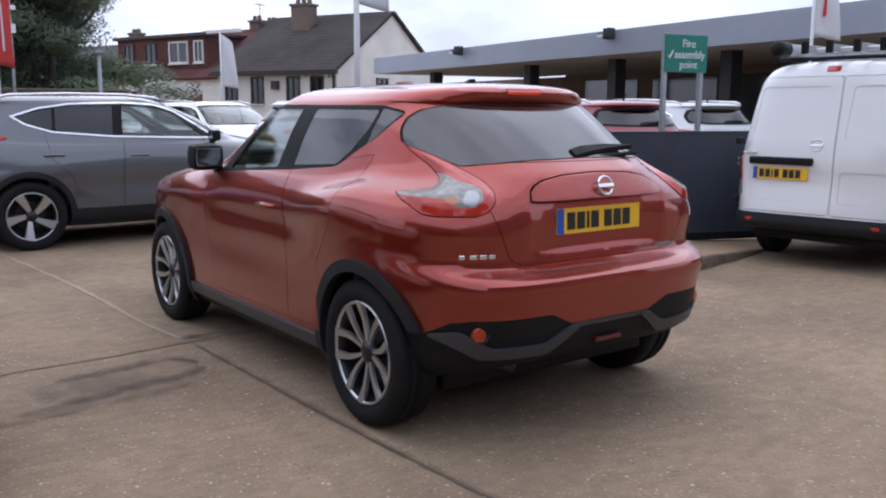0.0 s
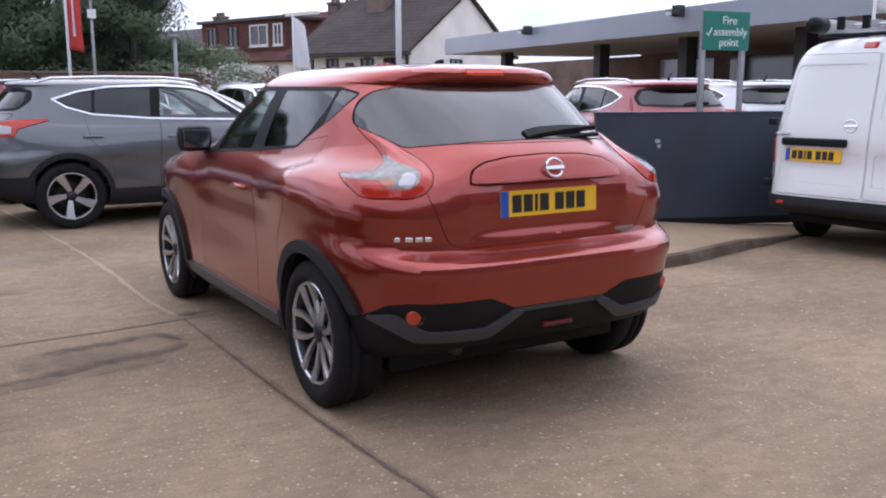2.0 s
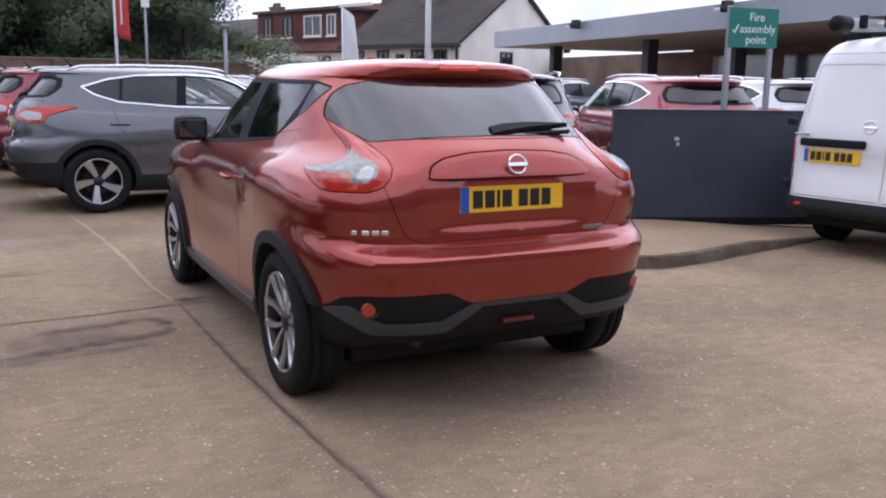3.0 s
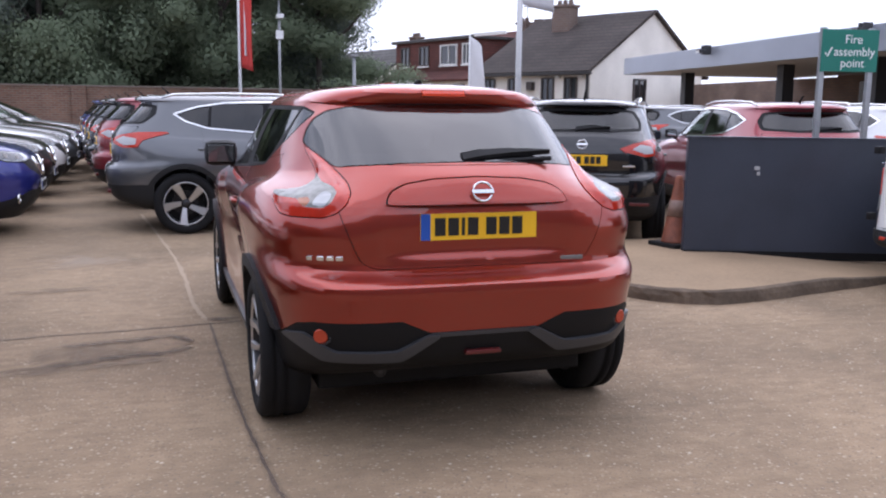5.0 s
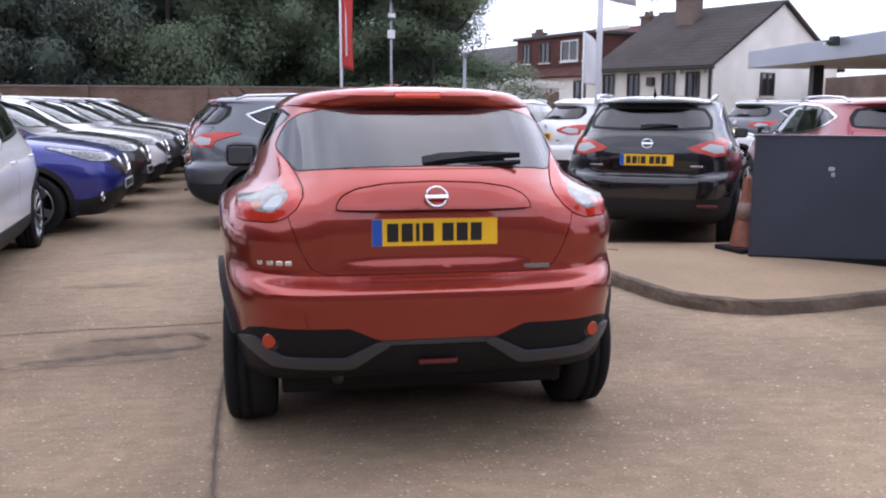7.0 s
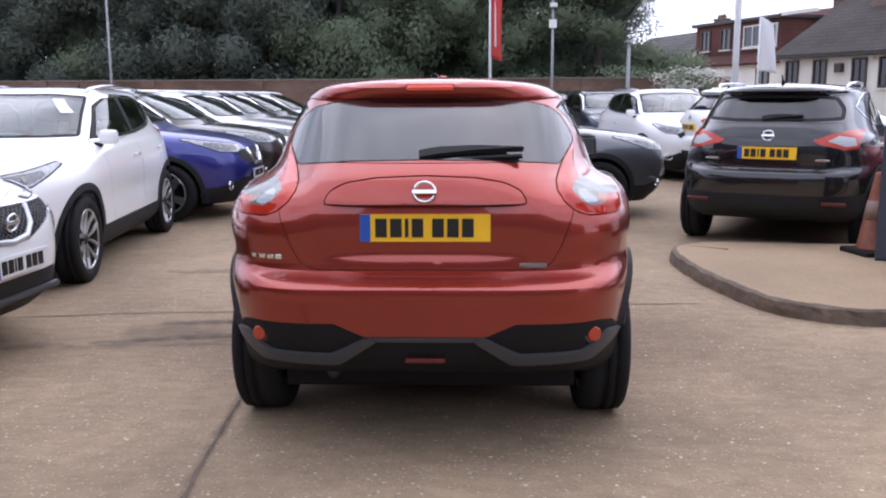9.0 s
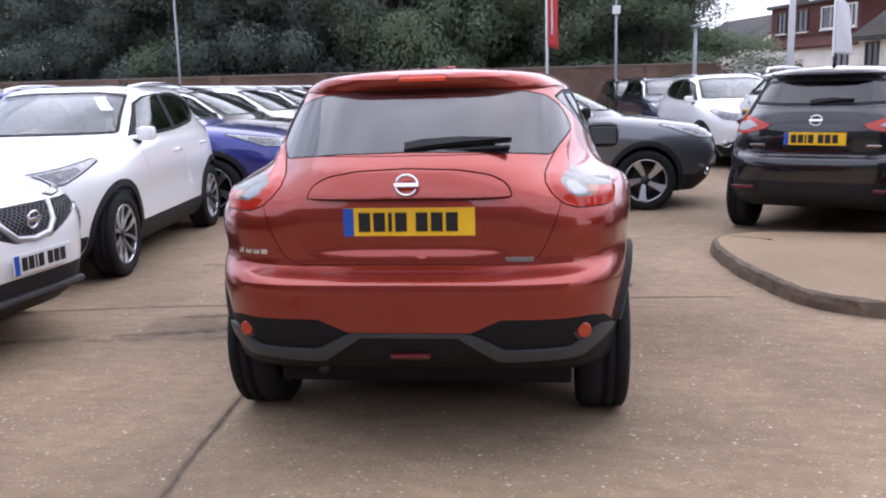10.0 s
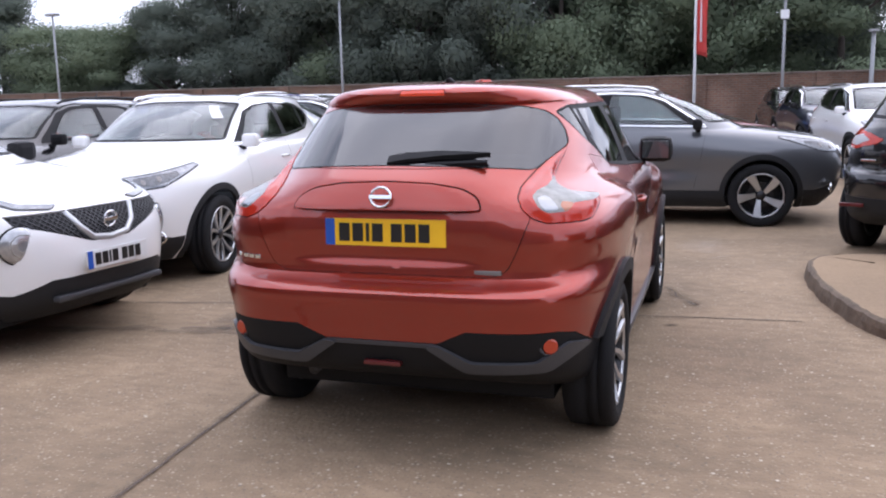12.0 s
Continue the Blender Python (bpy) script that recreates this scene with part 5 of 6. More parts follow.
def streak(points, mat, label, z):
    """A long stain: rows of x, y and width along its line."""
    bm, uvs, rows = bmesh.new(), {}, []
    dense = spline(points, 8)
    for i, (x, y, w) in enumerate(dense):
        d = Vector(dense[min(i + 1, len(dense) - 1)][:2]) - Vector(dense[max(i - 1, 0)][:2])
        n = Vector((-d.y, d.x)).normalized() * w / 2
        a = 2 * i / (len(dense) - 1) - 1
        row = [bm.verts.new((x + n.x * q, y + n.y * q, 0)) for q in (1, 0, -1)]
        uvs.update({v: (a ** 5, q) for v, q in zip(row, (1, 0, -1))})
        rows.append(row)
    for p, q in zip(rows, rows[1:]):
        for k in (0, 1):
            bm.faces.new((p[k], p[k + 1], q[k + 1], q[k]))
    bm.normal_update()
    lay_stain(bm, uvs, mat, label, z)


streak([(-1.12, 2.08, 0.12), (-1.17, 1.96, 0.20), (-1.30, 1.90, 0.24), (-1.45, 1.89, 0.26), (-1.8, 1.78, 0.26), (-2.3, 1.66, 0.18)], DARK_STAIN, "dark curved oil stain on the concrete", 0.0065)
streak([(-1.95, 2.15, 0.10), (-1.6, 2.21, 0.20), (-1.28, 2.26, 0.18), (-1.15, 2.16, 0.16), (-1.12, 2.02, 0.12)], DARK_STAIN, "dark oily rim of the stain", 0.0085)
streak([(-1.2, 1.76, 0.16), (-1.7, 1.68, 0.22), (-2.4, 1.58, 0.18)], SOFT_STAIN, "faint streak along the oil stain", 0.0105)
streak([(-2.1, 1.68, 0.20), (-2.8, 1.52, 0.34), (-3.5, 1.40, 0.22)], SOFT_STAIN, "faint streak along the oil stain", 0.0125)
streak([(0.88, 3.75, 0.12), (0.98, 3.42, 0.26), (1.10, 3.18, 0.26), (1.15, 2.98, 0.12)], SOFT_STAIN, "faint damp streak along a crack", 0.0085)
streak([(-0.74, -5.0, 0.10), (-0.80, -3.0, 0.11), (-0.87, -0.56, 0.10), (-0.90, -0.12, 0.11), (-0.94, 0.59, 0.12), (-0.965, 1.5, 0.12), (-0.98, 2.5, 0.10)], SOFT_STAIN, "dirt gathered along the joint", 0.0105)
patch(-1.7, 2.0, 1.5, 0.9, 8, SOFT_STAIN, "faint oily bloom round the stain", 0.0145)
for x, y, w, d, turn, mat, label in (
    (-0.90, 2.66, 0.46, 0.26, 10, DARK_STAIN, "dark hollow by the joint"),
    (1.13, 3.12, 0.13, 0.11, 10, DARK_STAIN, "dark spot on the concrete"),
    (1.0, 2.5, 0.20, 0.13, 14, DARK_STAIN, "small dark patch on the concrete"),
    (-2.0, 3.9, 1.6, 0.4, 6, SOFT_STAIN, "faint damp stain on the concrete"),
    (-3.5, 2.7, 2.0, 0.5, 4, SOFT_STAIN, "faint damp stain on the concrete"),
    (-1.9, 5.3, 1.5, 1.6, 0, PALE_STAIN, "pale dusty patch on the concrete"),
    (1.2, 5.6, 1.0, 2.2, 0, PALE_STAIN, "pale dusty patch on the concrete"),
):
    patch(x, y, w, d, turn, mat, label, 0.0065 if mat is DARK_STAIN else 0.0125 if mat is SOFT_STAIN else 0.0055)

# kerbed island: an uneven slab that sinks to the ground towards its far end
edge = [(5.25, 2.70), (4.6, 2.50), (3.8, 2.34), (3.25, 2.22), (2.75, 2.17), (2.42, 2.30), (2.18, 2.58), (2.04, 3.05), (1.95, 3.6), (1.92, 4.15), (1.97, 4.55), (2.14, 4.80), (2.55, 4.93), (3.4, 4.80), (4.6, 4.72), (5.9, 4.6), (6.4, 4.1), (6.1, 3.2)]
loop = spline([edge[-1]] + edge + [edge[0]], 6)[6:-6]
rng = random.Random(7)


def island_height(x):
    return 0.006 + 0.100 * max(0.0, min(1.0, (5.3 - x) / 1.4))


def inwards(pts, d):
    return [Vector(p) for p in inset([tuple(q) for q in pts], d)]


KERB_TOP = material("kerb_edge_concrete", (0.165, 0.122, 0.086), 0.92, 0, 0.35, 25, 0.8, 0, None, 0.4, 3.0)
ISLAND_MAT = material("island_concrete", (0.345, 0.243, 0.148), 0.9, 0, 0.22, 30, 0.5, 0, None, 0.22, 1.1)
bm = bmesh.new()
rings = []
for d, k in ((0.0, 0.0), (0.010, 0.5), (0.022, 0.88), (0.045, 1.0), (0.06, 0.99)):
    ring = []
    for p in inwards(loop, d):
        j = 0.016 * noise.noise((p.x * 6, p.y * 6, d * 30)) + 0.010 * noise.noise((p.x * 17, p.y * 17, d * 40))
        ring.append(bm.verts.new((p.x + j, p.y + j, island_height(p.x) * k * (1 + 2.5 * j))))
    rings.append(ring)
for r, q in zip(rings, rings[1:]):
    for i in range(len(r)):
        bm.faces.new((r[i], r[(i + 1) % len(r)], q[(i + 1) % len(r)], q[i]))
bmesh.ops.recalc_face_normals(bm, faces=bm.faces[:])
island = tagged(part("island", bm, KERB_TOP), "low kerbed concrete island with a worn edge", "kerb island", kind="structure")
bm = bmesh.new()
rim = [bm.verts.new((p.x, p.y, island_height(p.x) - 0.003)) for p in inwards(loop, 0.052)]
mid = [bm.verts.new((p.x, p.y, island_height(p.x) + 0.004)) for p in inwards(loop, 0.5)]
for i in range(len(rim)):
    bm.faces.new((rim[i], rim[(i + 1) % len(rim)], mid[(i + 1) % len(rim)], mid[i]))
fill = bmesh.ops.triangle_fill(bm, edges=[e for e in bm.edges if e.verts[0] in mid and e.verts[1] in mid], use_beauty=True)
bmesh.ops.recalc_face_normals(bm, faces=bm.faces[:])
for f in bm.faces:
    if f.normal.z < 0:
        f.normal_flip()
part("paving", bm, ISLAND_MAT, island, "sandy brown concrete paving", True)

# ---- panel, sign and cone on the island ----
PANEL_MAT = material("dark_grey_panel", (0.046, 0.056, 0.080), 0.42, 0, 0.12, 60, 0.08, 0, None, 0.25, 1.4)
STEEL = material("galvanised_steel", (0.34, 0.35, 0.36), 0.45, 0.7, 0.15, 40, 0.1)
WHITE_INK = material("white_sign_ink", (0.75, 0.78, 0.76), 0.5, 0, 0.05, 80)
GREEN = material("green_sign_face", (0.004, 0.165, 0.12), 0.4, 0, 0.08, 30)
barrier = new("display_panel")
barrier.matrix_basis = pose(3.51, 3.93, 0.105, 0, 0, -21.0)
tagged(barrier, "low dark grey display panel standing on the island", "panel")
part("panel_face", boxed((0, -0.05, 0.0), (2.7, 0.05, 1.085), 0.008), PANEL_MAT, barrier)
part("top_cap", boxed((-0.01, -0.058, 1.08), (2.71, 0.058, 1.10), 0.004), PANEL_MAT, barrier)
part("foot_rail", boxed((0.0, -0.06, -0.06), (2.7, 0.06, 0.02), 0.004), DARK_PLASTIC, barrier)
for x, w in ((0.62, 0.05), (0.645, 0.03), (1.95, 0.022), (1.95, 0.022)):
    part("fixing", boxed((x, -0.060, 0.74 + (0.05 if w in (0.05,) else 0.0)), (x + w, -0.046, 0.775 + (0.05 if w == 0.05 else 0.0)), 0.004), SILVER_PLASTIC, barrier)
part("fixing", boxed((1.955, -0.060, 0.80), (1.97, -0.046, 0.825), 0.004), SILVER_PLASTIC, barrier)

sign = new("assembly_sign")
sign.matrix_basis = pose(5.0, 3.97, 0.0, 0, 0, -10)
tagged(sign, "green fire assembly point sign on two steel posts", "sign")
for x in (0.03, 0.55):
    part("post", boxed((x - 0.027, 0.01, 0.0), (x + 0.027, 0.06, 2.27), 0.008), STEEL, sign)
board = part("board", boxed((0.0, -0.012, 1.84), (0.60, 0.008, 2.25), 0.004), GREEN, sign, "dark green sign board")


def lettering(words, size, at, parent, mat):
    """Flat raised letters, facing -y, centred on the place given."""
    cu = bpy.data.curves.new("letters", "FONT")
    cu.body, cu.size, cu.align_x, cu.extrude = words, size, "CENTER", 0.002
    ob = new("letters", cu)
    bpy.context.view_layer.update()
    me = bpy.data.meshes.new_from_object(ob.evaluated_get(bpy.context.evaluated_depsgraph_get()))
    bpy.data.objects.remove(ob)
    out = mesh_part("lettering", me, mat, parent)
    out.matrix_basis = Matrix.Translation(at) @ pose(0, 0, 0, 90, 0, 0)
    return out


lettering("Fire", 0.122, (0.33, -0.0155, 2.115), board, WHITE_INK)
lettering("assembly", 0.122, (0.345, -0.0155, 1.995), board, WHITE_INK)
lettering("point", 0.122, (0.33, -0.0155, 1.885), board, WHITE_INK)
bm = bmesh.new()
tube(bm, [(0.035, -0.014, 2.02), (0.058, -0.014, 1.99), (0.105, -0.014, 2.075)], 0.0085, 6)
part("tick_mark", bm, WHITE_INK, board)

ORANGE = material("faded_cone_orange", (0.26, 0.075, 0.035), 0.6, 0, 0.25, 20, 0.2, 0, None, 0.4, 5)
cone = new("traffic_cone")
cone.matrix_basis = pose(3.62, 4.22, 0.106, 0, 0, 12)
tagged(cone, "faded orange traffic cone beside the dark panel", "traffic cone")
part("cone_base", boxed((-0.19, -0.19, 0.0), (0.19, 0.19, 0.045), 0.015), DARK_PLASTIC, cone, "dirty black cone base")
bm = bmesh.new()
tube(bm, [(0, 0, 0.04), (0, 0, 0.06), (0.01, 0, 0.68), (0.01, 0, 0.70)], [0.15, 0.135, 0.035, 0.025], 28)
part("cone_body", bm, ORANGE, cone, smooth=True)
bm = bmesh.new()
tube(bm, [(0.005, 0, 0.30), (0.007, 0, 0.46)], [0.1025, 0.0765], 28)
part("cone_sleeve", bm, material("dirty_reflective_sleeve", (0.22, 0.14, 0.11), 0.5, 0, 0.3, 30), cone, smooth=True)

# ---- car park ----
red_car = crossover(RED_PAINT)
tagged(red_car, "metallic red compact crossover parked on the concrete", "car", "parked cars")
white_crossover = copy_thing(red_car, park(None, -6.46, 1.75, -94.7))
repaint(white_crossover, RED_PAINT, WHITE_PAINT)
tagged(white_crossover, "white compact crossover with round headlamps, parked nose out")
grey_suv = family_suv(GREY_PAINT)
SUV_SKIN = SHELLS[-1][0]
grey_suv.matrix_basis = park(None, -1.84, 7.74, -87.5)
tagged(grey_suv, "grey metallic family crossover with silver roof rails", "car", "parked cars")
for x, y, a, p, label in (
    (-4.12, 6.89, 186, WHITE_PAINT, "white family crossover with a dark glass roof"),
    (-6.9, 7.64, -89, BLUE_PAINT, "deep blue family crossover in the row"),
    (-6.98, 9.84, -89, BRONZE_PAINT, "dark bronze family crossover in the row"),
    (-7.0, 12.05, -89.5, WHITE_PAINT, "white family crossover in the row"),
    (-7.0, 14.25, -90, GREY_PAINT, "dark grey family crossover in the row"),
    (-7.03, 16.5, -91, BLACK_PAINT, "black family crossover in the row"),
    (-7.0, 18.75, -92, SILVER_PAINT, "silver family crossover at the end of the row"),
    (2.86, 4.83, -28, BLACK_PAINT, "black family crossover seen from behind"),
    (5.95, 4.86, -14, MAROON_PAINT, "deep red family crossover behind the dark panel"),
    (8.7, 5.6, -13, SILVER_PAINT, "silver-grey family crossover behind the dark panel"),
    (3.7, 11.5, -80, WHITE_PAINT, "white family crossover beyond the black one"),
    (9.07, 15.0, -74, GREY_PAINT, "grey family crossover parked side on"),
    (-6.72, 7.4, 185.5, BLACK_PAINT, "black family crossover behind the white ones"),
    (-2.15, 10.3, -84, MAROON_PAINT, "deep red family crossover beyond the grey one"),
    (-2.40, 12.7, -84, BLACK_PAINT, "black family crossover between two others"),
    (-2.62, 15.1, -84, BRONZE_PAINT, "dark bronze family crossover further down the row"),
    (-2.85, 17.5, -84, BLUE_PAINT, "deep blue family crossover near the brick wall"),
    (-3.05, 19.9, -84, PALE_BLUE_PAINT, "bright blue family crossover near the wall"),
    (3.56, 15.96, 188, WHITE_PAINT, "white family crossover parked nose out beyond the others"),
    (3.18, 21.2, 188, NAVY_PAINT, "dark blue family crossover behind a white one"),
    (2.87, 26.0, 188, BLACK_PAINT, "black family crossover before the brick wall"),
):
    c = copy_thing(grey_suv, park(None, x, y, a))
    if p is not GREY_PAINT:
        repaint(c, GREY_PAINT, p)
    if p is WHITE_PAINT:
        for q in c.children_recursive:
            if q.name.startswith("mirror_housing"):
                q.material_slots[0].link = "OBJECT"
                q.material_slots[0].material = WHITE_PAINT
    if "behind the white ones" in label:
        repaint(c, CHROME, DARK_PLASTIC)
    tagged(c, label)
    if "glass roof" in label:
        for q in c.children:
            if q.name.startswith("roof_panel"):
                q.material_slots[0].link = "OBJECT"
                q.material_slots[0].material = BLACK_PAINT
        for q in [w for w in c.children if w.type == "EMPTY" and w.name.split(".")[0] == "wheel"]:
            centre = q.matrix_basis.translation.copy()
            for w in [*q.children_recursive, q]:
                bpy.data.objects.remove(w)
            wheel_mesh_parts(c, centre, 0.345, 0.247, 0.215, 5, 1 if centre.x > 0 else -1, "pairs")
        bm = bmesh.new()
        rows = []
        for k in range(9):
            x, z = -0.37 - 0.15 * k / 8, 1.452 - 0.12 * k / 8
            rows.append([bm.verts.new((x + d, SUV_SKIN.ray_cast(Vector((x + d, 9, z)), Vector((0, -1, 0)))[0].y + 0.028, z)) for d in (-0.045, 0.0, 0.045)])
        for u, v in zip(rows, rows[1:]):
            for i in range(2):
                bm.faces.new((u[i], u[i + 1], v[i + 1], v[i]))
        part("windscreen_sticker", bm, WHITE_INK, c, "white sales sticker on the windscreen")
van = panel_van(WHITE_PAINT)
van.matrix_basis = pose(4.48, 1.80, 0.004, 0, 0, -83)
tagged(van, "white panel van with a ladder and pipe on its roof", "van")


# ---- boundary wall and trees ----
def brick_material(name, a, b, mortar, scale=1.0):
    """Courses of brick or tile on an upright surface, by the object's own x and z."""
    m = bpy.data.materials.new(name)
    m.use_nodes = True
    n, l = m.node_tree.nodes, m.node_tree.links
    p = n["Principled BSDF"]
    p.inputs["Roughness"].default_value = 0.9
    tc = n.new("ShaderNodeTexCoord")
    sep, com = n.new("ShaderNodeSeparateXYZ"), n.new("ShaderNodeCombineXYZ")
    ad = n.new("ShaderNodeMath")
    l.new(tc.outputs["Object"], sep.inputs["Vector"])
    l.new(sep.outputs["X"], ad.inputs[0])
    l.new(sep.outputs["Y"], ad.inputs[1])
    l.new(ad.outputs["Value"], com.inputs["X"])
    l.new(sep.outputs["Z"], com.inputs["Y"])
    br = n.new("ShaderNodeTexBrick")
    br.inputs["Color1"].default_value, br.inputs["Color2"].default_value, br.inputs["Mortar"].default_value = (*a, 1), (*b, 1), (*mortar, 1)
    br.inputs["Scale"].default_value, br.inputs["Mortar Size"].default_value = scale, 0.012
    br.inputs["Brick Width"].default_value, br.inputs["Row Height"].default_value = 0.225, 0.075
    l.new(com.outputs["Vector"], br.inputs["Vector"])
    no = n.new("ShaderNodeTexNoise")
    no.inputs["Scale"].default_value, no.inputs["Detail"].default_value = 0.8, 5
    l.new(tc.outputs["Object"], no.inputs["Vector"])
    r = n.new("ShaderNodeValToRGB")
    r.color_ramp.elements[0].position, r.color_ramp.elements[0].color = 0.35, (0.6, 0.58, 0.56, 1)
    r.color_ramp.elements[1].position, r.color_ramp.elements[1].color = 0.65, (1, 1, 1, 1)
    l.new(no.outputs["Fac"], r.inputs["Fac"])
    mul = n.new("ShaderNodeMix")
    mul.data_type, mul.blend_type = "RGBA", "MULTIPLY"
    mul.inputs["Factor"].default_value = 1
    l.new(br.outputs["Color"], mul.inputs["A"])
    l.new(r.outputs["Color"], mul.inputs["B"])
    l.new(mul.outputs["Result"], p.inputs["Base Color"])
    bu = n.new("ShaderNodeBump")
    bu.inputs["Strength"].default_value, bu.inputs["Distance"].default_value = 0.5, 0.01
    l.new(br.outputs["Fac"], bu.inputs["Height"])
    bu.invert = True
    l.new(bu.outputs["Normal"], p.inputs["Normal"])
    return m


WALL_BRICK = brick_material("brown_brick", (0.22, 0.115, 0.075), (0.16, 0.085, 0.06), (0.20, 0.17, 0.14))
COPING = material("concrete_coping", (0.17, 0.14, 0.12), 0.9, 0, 0.3, 12, 0.4)
wall = tagged(part("wall_boundary", boxed((-58, 28.4, 0.0), (9.2, 28.63, 2.0)), WALL_BRICK), "long brown brick boundary wall with piers", "wall", kind="structure")
for k in range(17):
    x = -54.5 + 3.9 * k
    part("pier", boxed((x, 28.30, 0.0), (x + 0.44, 28.40, 2.03)), WALL_BRICK, wall)
part("coping", boxed((-58, 28.35, 2.0), (9.2, 28.68, 2.06), 0.01), COPING, wall)

BARK = material("bark", (0.055, 0.045, 0.038), 0.95, 0, 0.4, 12, 0.8)


def leaf_material(name, a, b):
    m = bpy.data.materials.new(name)
    m.use_nodes = True
    n, l = m.node_tree.nodes, m.node_tree.links
    p = n["Principled BSDF"]
    p.inputs["Roughness"].default_value, p.inputs["Specular IOR Level"].default_value = 0.8, 0.12
    geo = n.new("ShaderNodeNewGeometry")
    mix = n.new("ShaderNodeMix")
    mix.data_type = "RGBA"
    mix.inputs["A"].default_value, mix.inputs["B"].default_value = (*a, 1), (*b, 1)
    l.new(geo.outputs["Random Per Island"], mix.inputs["Factor"])
    l.new(mix.outputs["Result"], p.inputs["Base Color"])
    thin = n.new("ShaderNodeBsdfTranslucent")
    l.new(mix.outputs["Result"], thin.inputs["Color"])
    both = n.new("ShaderNodeMixShader")
    both.inputs["Fac"].default_value = 0.5
    l.new(p.outputs["BSDF"], both.inputs[1])
    l.new(thin.outputs["BSDF"], both.inputs[2])
    l.new(both.outputs["Shader"], n["Material Output"].inputs["Surface"])
    return m


LEAF_DARK = leaf_material("dark_foliage", (0.160, 0.192, 0.165), (0.20, 0.236, 0.19))
LEAF_MID = leaf_material("mid_foliage", (0.180, 0.226, 0.150), (0.25, 0.30, 0.196))


def crown_mesh(seed, height, spread, leaves, size):
    """A crown of many small leaf clumps gathered round uneven boughs."""
    g = np.random.default_rng(seed)
    boughs = []
    for k in range(46):
        h = g.uniform(0.06, 0.97)
        r = spread * (0.35 + 0.65 * math.sin(math.pi * min(1, (h * 0.9 + 0.12)))) * g.uniform(0.25, 0.95)
        a = g.uniform(0, 2 * math.pi)
        boughs.append((r * math.cos(a), r * math.sin(a), height * h, spread * g.uniform(0.22, 0.48)))
    def unit(v):
        return v / np.linalg.norm(v, axis=1, keepdims=True)
    at = np.array(boughs)[g.integers(len(boughs), size=leaves)]
    d = unit(g.normal(size=(leaves, 3)))
    p = at[:, :3] + d * (at[:, 3] * g.uniform(0.3, 1.08, leaves))[:, None] * (1, 1, 0.8)
    facing = unit(d + g.normal(size=(leaves, 3)) * 0.45)
    s = unit(np.cross(facing, g.normal(size=(leaves, 3))))
    q = np.cross(facing, s)
    w, e = (size * g.uniform(0.5, 1.25, (leaves, 1)) for k in range(2))
    verts = np.stack((p - s * w - q * e * 0.5, p + s * w - q * e * 0.4, p + q * e + facing * w * 0.2), 1).reshape(-1, 3).tolist()
    faces = np.arange(3 * leaves).reshape(-1, 3).tolist()
    me = bpy.data.meshes.new("crown")
    me.from_pydata(verts, [], faces)
    me.polygons.foreach_set("use_smooth", [True] * leaves)
    me.normals_split_custom_set_from_vertices(np.repeat(unit(d + 0.25 * facing), 3, axis=0).tolist())
    return me


def tree(x, y, height, crown, spread, mat, label, turn):
    root = new("tree")
    root.matrix_basis = pose(x, y, 0, 0, 0, turn)
    bm = bmesh.new()
    tube(bm, [(0, 0, -0.05), (0.05, 0.02, height * 0.3), (0.0, 0.1, height * 0.6), (0.1, 0.05, height * 0.85)], [0.18, 0.13, 0.08, 0.03], 9)
    rg = random.Random(int(x * 10))
    for k in range(7):
        a, h = rg.uniform(0, 6.28), height * rg.uniform(0.25, 0.7)
        tube(bm, [(0, 0, h), (spread * 0.35 * math.cos(a), spread * 0.35 * math.sin(a), h + height * 0.12), (spread * 0.5 * math.cos(a), spread * 0.5 * math.sin(a), h + height * 0.2)], [0.09, 0.06, 0.02], 6)
    part("trunk", bm, BARK, root)
    ob = new("crown", crown)
    ob.parent = root
    ob.scale = (spread / 2.7, spread / 2.7, height / 7.5)
    if not crown.materials:
        crown.materials.append(mat)
    ob.material_slots[0].link = "OBJECT"
    ob.material_slots[0].material = mat
    return tagged(root, label, "tree", "trees behind the wall")


